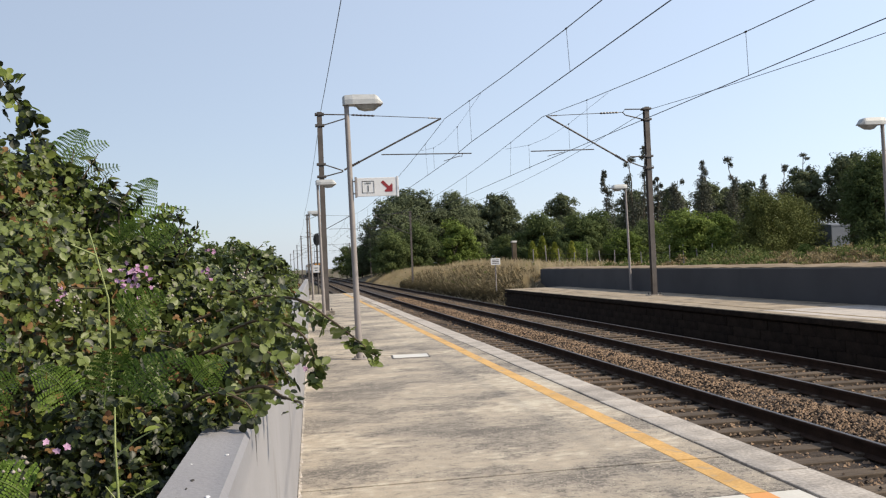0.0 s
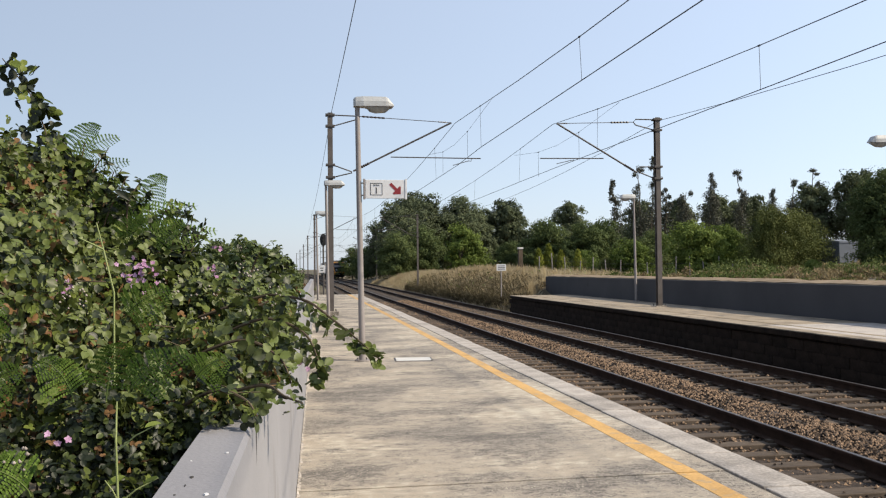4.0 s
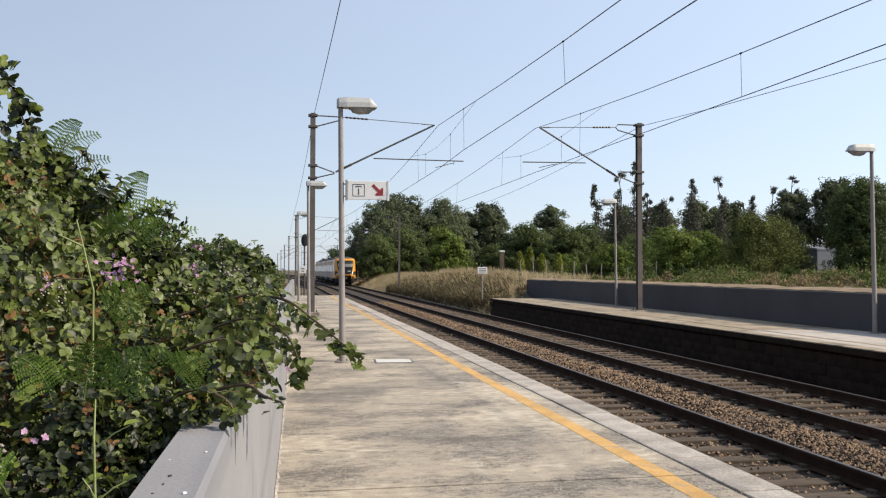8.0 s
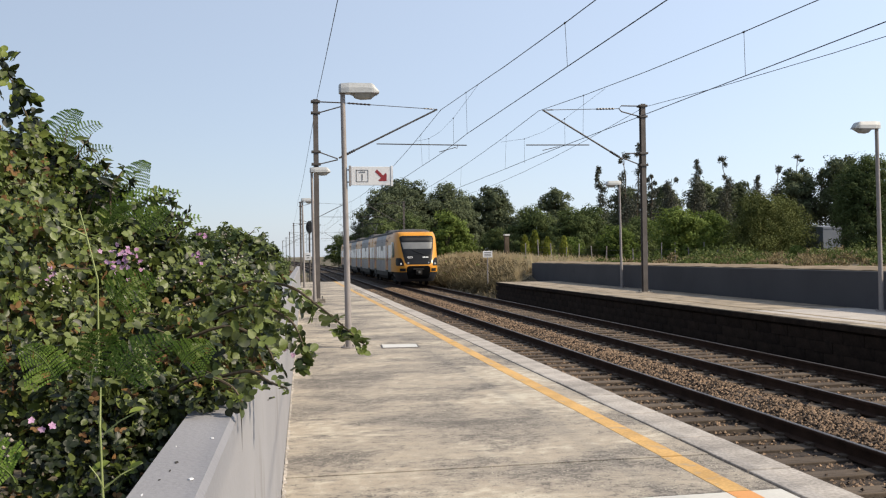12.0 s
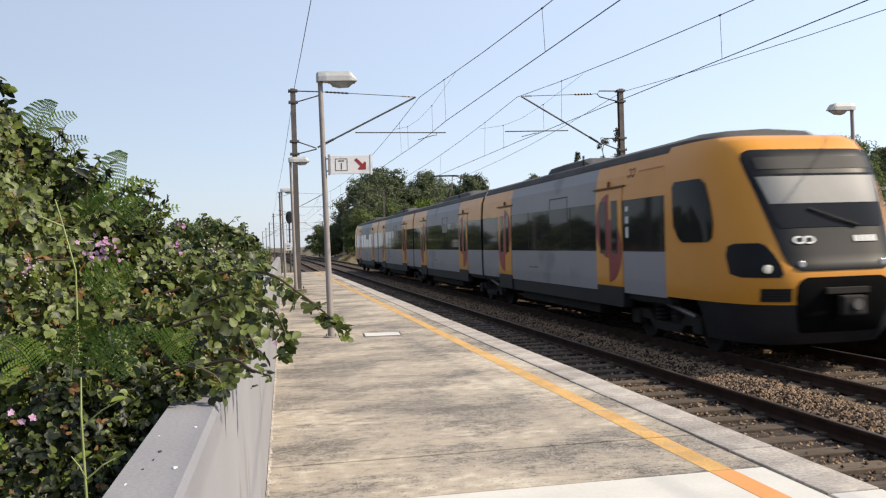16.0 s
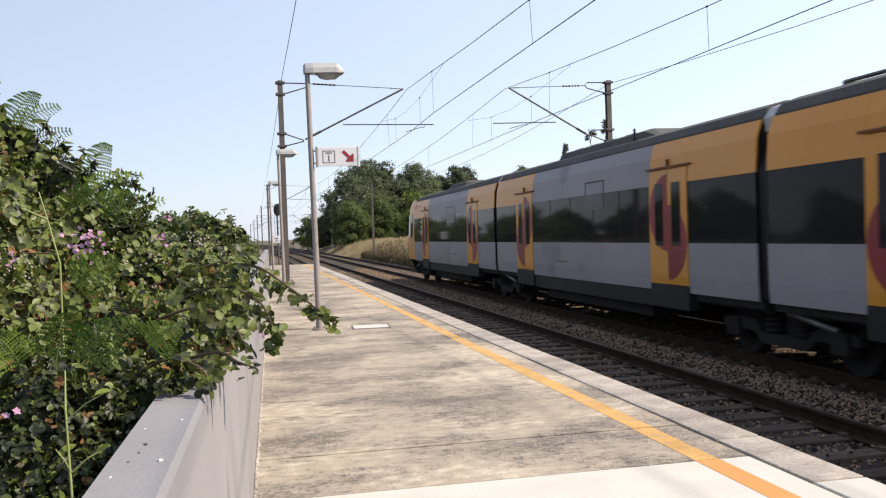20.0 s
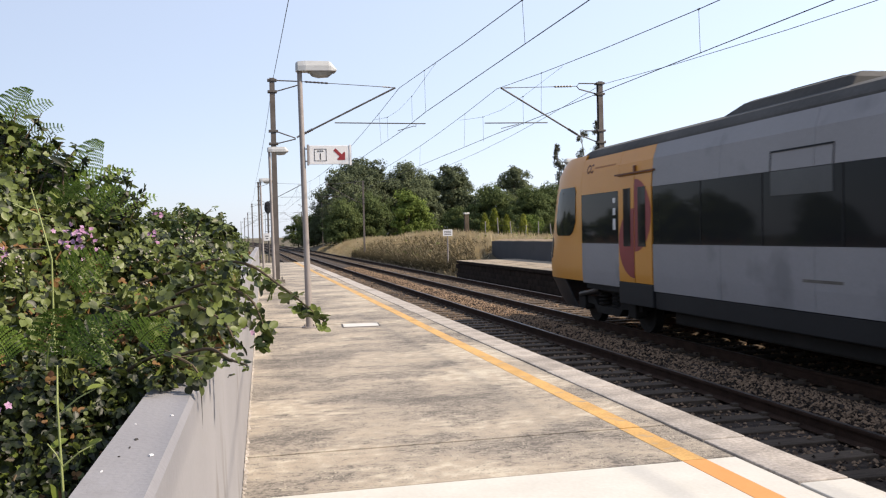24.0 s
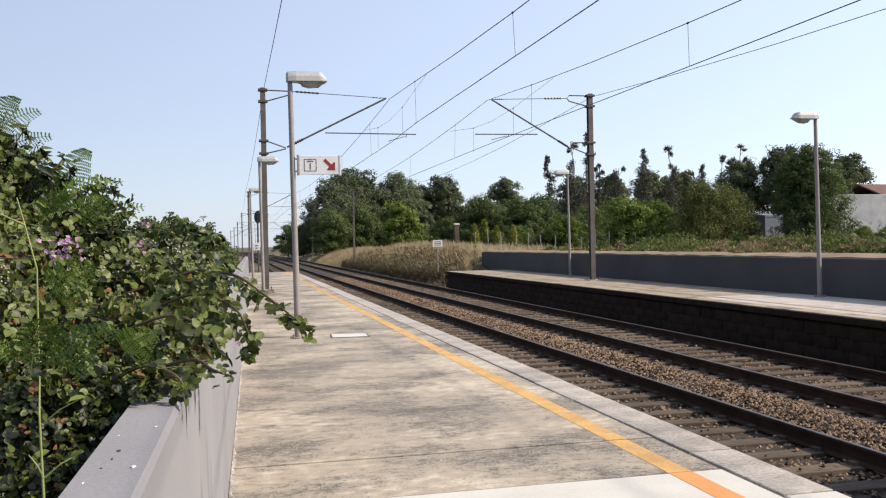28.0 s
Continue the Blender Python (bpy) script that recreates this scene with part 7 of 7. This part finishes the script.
# ---- buildings and fences in the distance ----
LIME = material("white_lime_wash", (0.30, 0.31, 0.325), (0.50, 0.51, 0.52), 1.2, 0.9, 0.1, spots=((0.27, 0.26, 0.25), 1.0, 0.58))
ROOF_TILE = material("red_roof_tile", (0.10, 0.055, 0.045), (0.17, 0.095, 0.075), 3.0, 0.85, 0.2, per=0.3)
# whitewash of a shaded wall: the dim blue of shade is in the colour
SHADED_LIME = material("shaded_lime_wash", (0.13, 0.148, 0.18), (0.18, 0.198, 0.23), 1.2, 0.9, 0.1)
PANE = glass_material("house_glass", (0.02, 0.025, 0.03), 0.05, 0.0)


def make_house(x, y, w, d, h, label, wall_mat, roof_mat, turn, pitch=0.22, windows=(-0.3, 0.2)):
    house = thing("house", pose(x, y, ground_z(x, y) - 0.1, 0, 0, turn), label, "house")
    bm = bmesh.new()
    box(bm, -w / 2, w / 2, -d / 2, d / 2, 0, h)
    wall = part("wall", bm, wall_mat, house)
    bm = bmesh.new()
    eave = 0.35 if pitch > 0.1 else 0.03
    ring = [(-d / 2 - eave, h - 0.05), (0, h + d * pitch), (d / 2 + eave, h - 0.05), (d / 2 + eave, h + 0.08), (0, h + d * pitch + 0.15), (-d / 2 - eave, h + 0.08)]
    loft(bm, [[(-w / 2 - eave, a, b) for a, b in ring], [(w / 2 + eave, a, b) for a, b in ring]])
    part("roof", bm, roof_mat, house, "low roof with overhanging eaves")
    for k in windows:
        bm = bmesh.new()
        box(bm, w * k - 0.45, w * k + 0.45, -d / 2 - 0.05, -d / 2 + 0.02, 1.0, 2.1)
        win = part("window", bm, PANE, house)
        bm = bmesh.new()
        box(bm, w * k - 0.55, w * k + 0.55, -d / 2 - 0.12, -d / 2 + 0.02, 0.9, 0.99)
        part("sill", bm, LIME, win)


make_house(62.5, 72, 11, 7, 3.7, "white house with a low red tiled roof", LIME, ROOF_TILE, 8)
make_house(37.7, 57.5, 1.5, 2.4, 2.6, "small whitewashed outbuilding in shade among trees", SHADED_LIME, SHADED_LIME, 5, 0.03, ())


def make_garden_wall():
    bm = bmesh.new()
    box(bm, 40.0, 62, 54.0, 54.25, 0.6, 4.42, 0.03)
    tagged(link_mesh("garden_wall", bm, LIME), "long whitewashed garden wall with patchy stains", "wall", "", "structure")


make_garden_wall()


def make_fence():
    fence = thing("wire_fence", pose(0, 0, 0), "wire fence on thin wooden posts along the field", "fence")
    rng = random.Random(9)
    spots = [(17.2 + 0.9 * i, 62.5 - 0.35 * i) for i in range(16)]
    for x, y in spots:
        bm = bmesh.new()
        z = ground_z(x, y)
        tube(bm, [(x, y, z - 0.1), (x + rng.uniform(-0.12, 0.12), y, z + rng.uniform(1.3, 1.9))], 0.045, 0.035, 6)
        part("post", bm, POLE, fence)
    for k in (0.5, 0.9, 1.25):
        bm = bmesh.new()
        tube(bm, [(x, y, ground_z(x, y) + k) for x, y in spots], 0.008, sides=4)
        part("strand", bm, WIRE, fence)
    post = thing("gate_post", pose(16.4, 65, ground_z(16.4, 65)), "dark wooden post with a pale cap in the grass", "post")
    bm = bmesh.new()
    box(bm, -0.16, 0.16, -0.16, 0.16, -0.1, 2.0, 0.02)
    part("post", bm, BARK, post)
    bm = bmesh.new()
    box(bm, -0.2, 0.2, -0.2, 0.2, 2.0, 2.14, 0.02)
    part("cap", bm, PLATE, post)


make_fence()


# ---- what moves ----
# seconds and the place of the train's front along the line
RUN = [(0, 258.5), (1, 241.5), (2, 224.8), (3, 208.0), (4, 191.0), (5, 173.8), (6, 156.5), (7, 139.0), (8, 121.8), (9, 104.8), (10, 88.5), (11, 73.2), (12, 58.8), (12.5, 51.8),
       (13.5, 39.2), (14.5, 27.9), (15, 22.5), (15.5, 17.4), (16, 12.7), (16.5, 8.1), (17, 3.6), (17.5, -0.6), (18, -4.6), (18.5, -8.5), (19, -12.3), (19.5, -15.8), (20, -19.1),
       (20.5, -22.2), (21, -25.2), (21.5, -28.2), (22.5, -33.6), (23.5, -38.5), (24, -40.8), (24.5, -43.0), (25, -45.1), (25.5, -47.1), (26, -49.0), (26.5, -50.8), (27, -52.5), (28, -55.7)]


def car_pose(y, heading):
    x = FAR_C + bend(y)
    turn = math.degrees(math.atan2(-(max(0.0, y - 100.0) / 6700.0), 1.0)) * -1
    return pose(x, y, RAIL_Z, 0, 0, turn + (0 if heading > 0 else 180))


def front_at(t):
    for (t0, y0), (t1, y1) in zip(RUN, RUN[1:]):
        if t <= t1:
            return y0 + (y1 - y0) * (t - t0) / (t1 - t0)
    return RUN[-1][1]


def motions():
    for car, ahead, heading in CARS:
        walk(car, [(t, car_pose(y + ahead, heading)) for t, y in RUN])
    # wheels roll once the train is near enough to tell
    for axle in WHEELS:
        at = axle.matrix_basis.translation.copy()
        flip = 1 if axle.parent.parent is not car_d else -1
        rows, turned = [(0.0, pose(*at)), (14.0, pose(*at))], 0.0
        t, y = 14.0, front_at(14.0)
        while t < 27.95:
            t = round(t + (1 / 30 if t < 16.5 else 1 / 15), 4)
            t = min(t, 28.0)
            y2 = front_at(t)
            turned += math.degrees((y - y2) / 0.425)
            y = y2
            rows.append((t, pose(at.x, at.y, at.z, flip * turned)))
        walk(axle, rows)


motions()
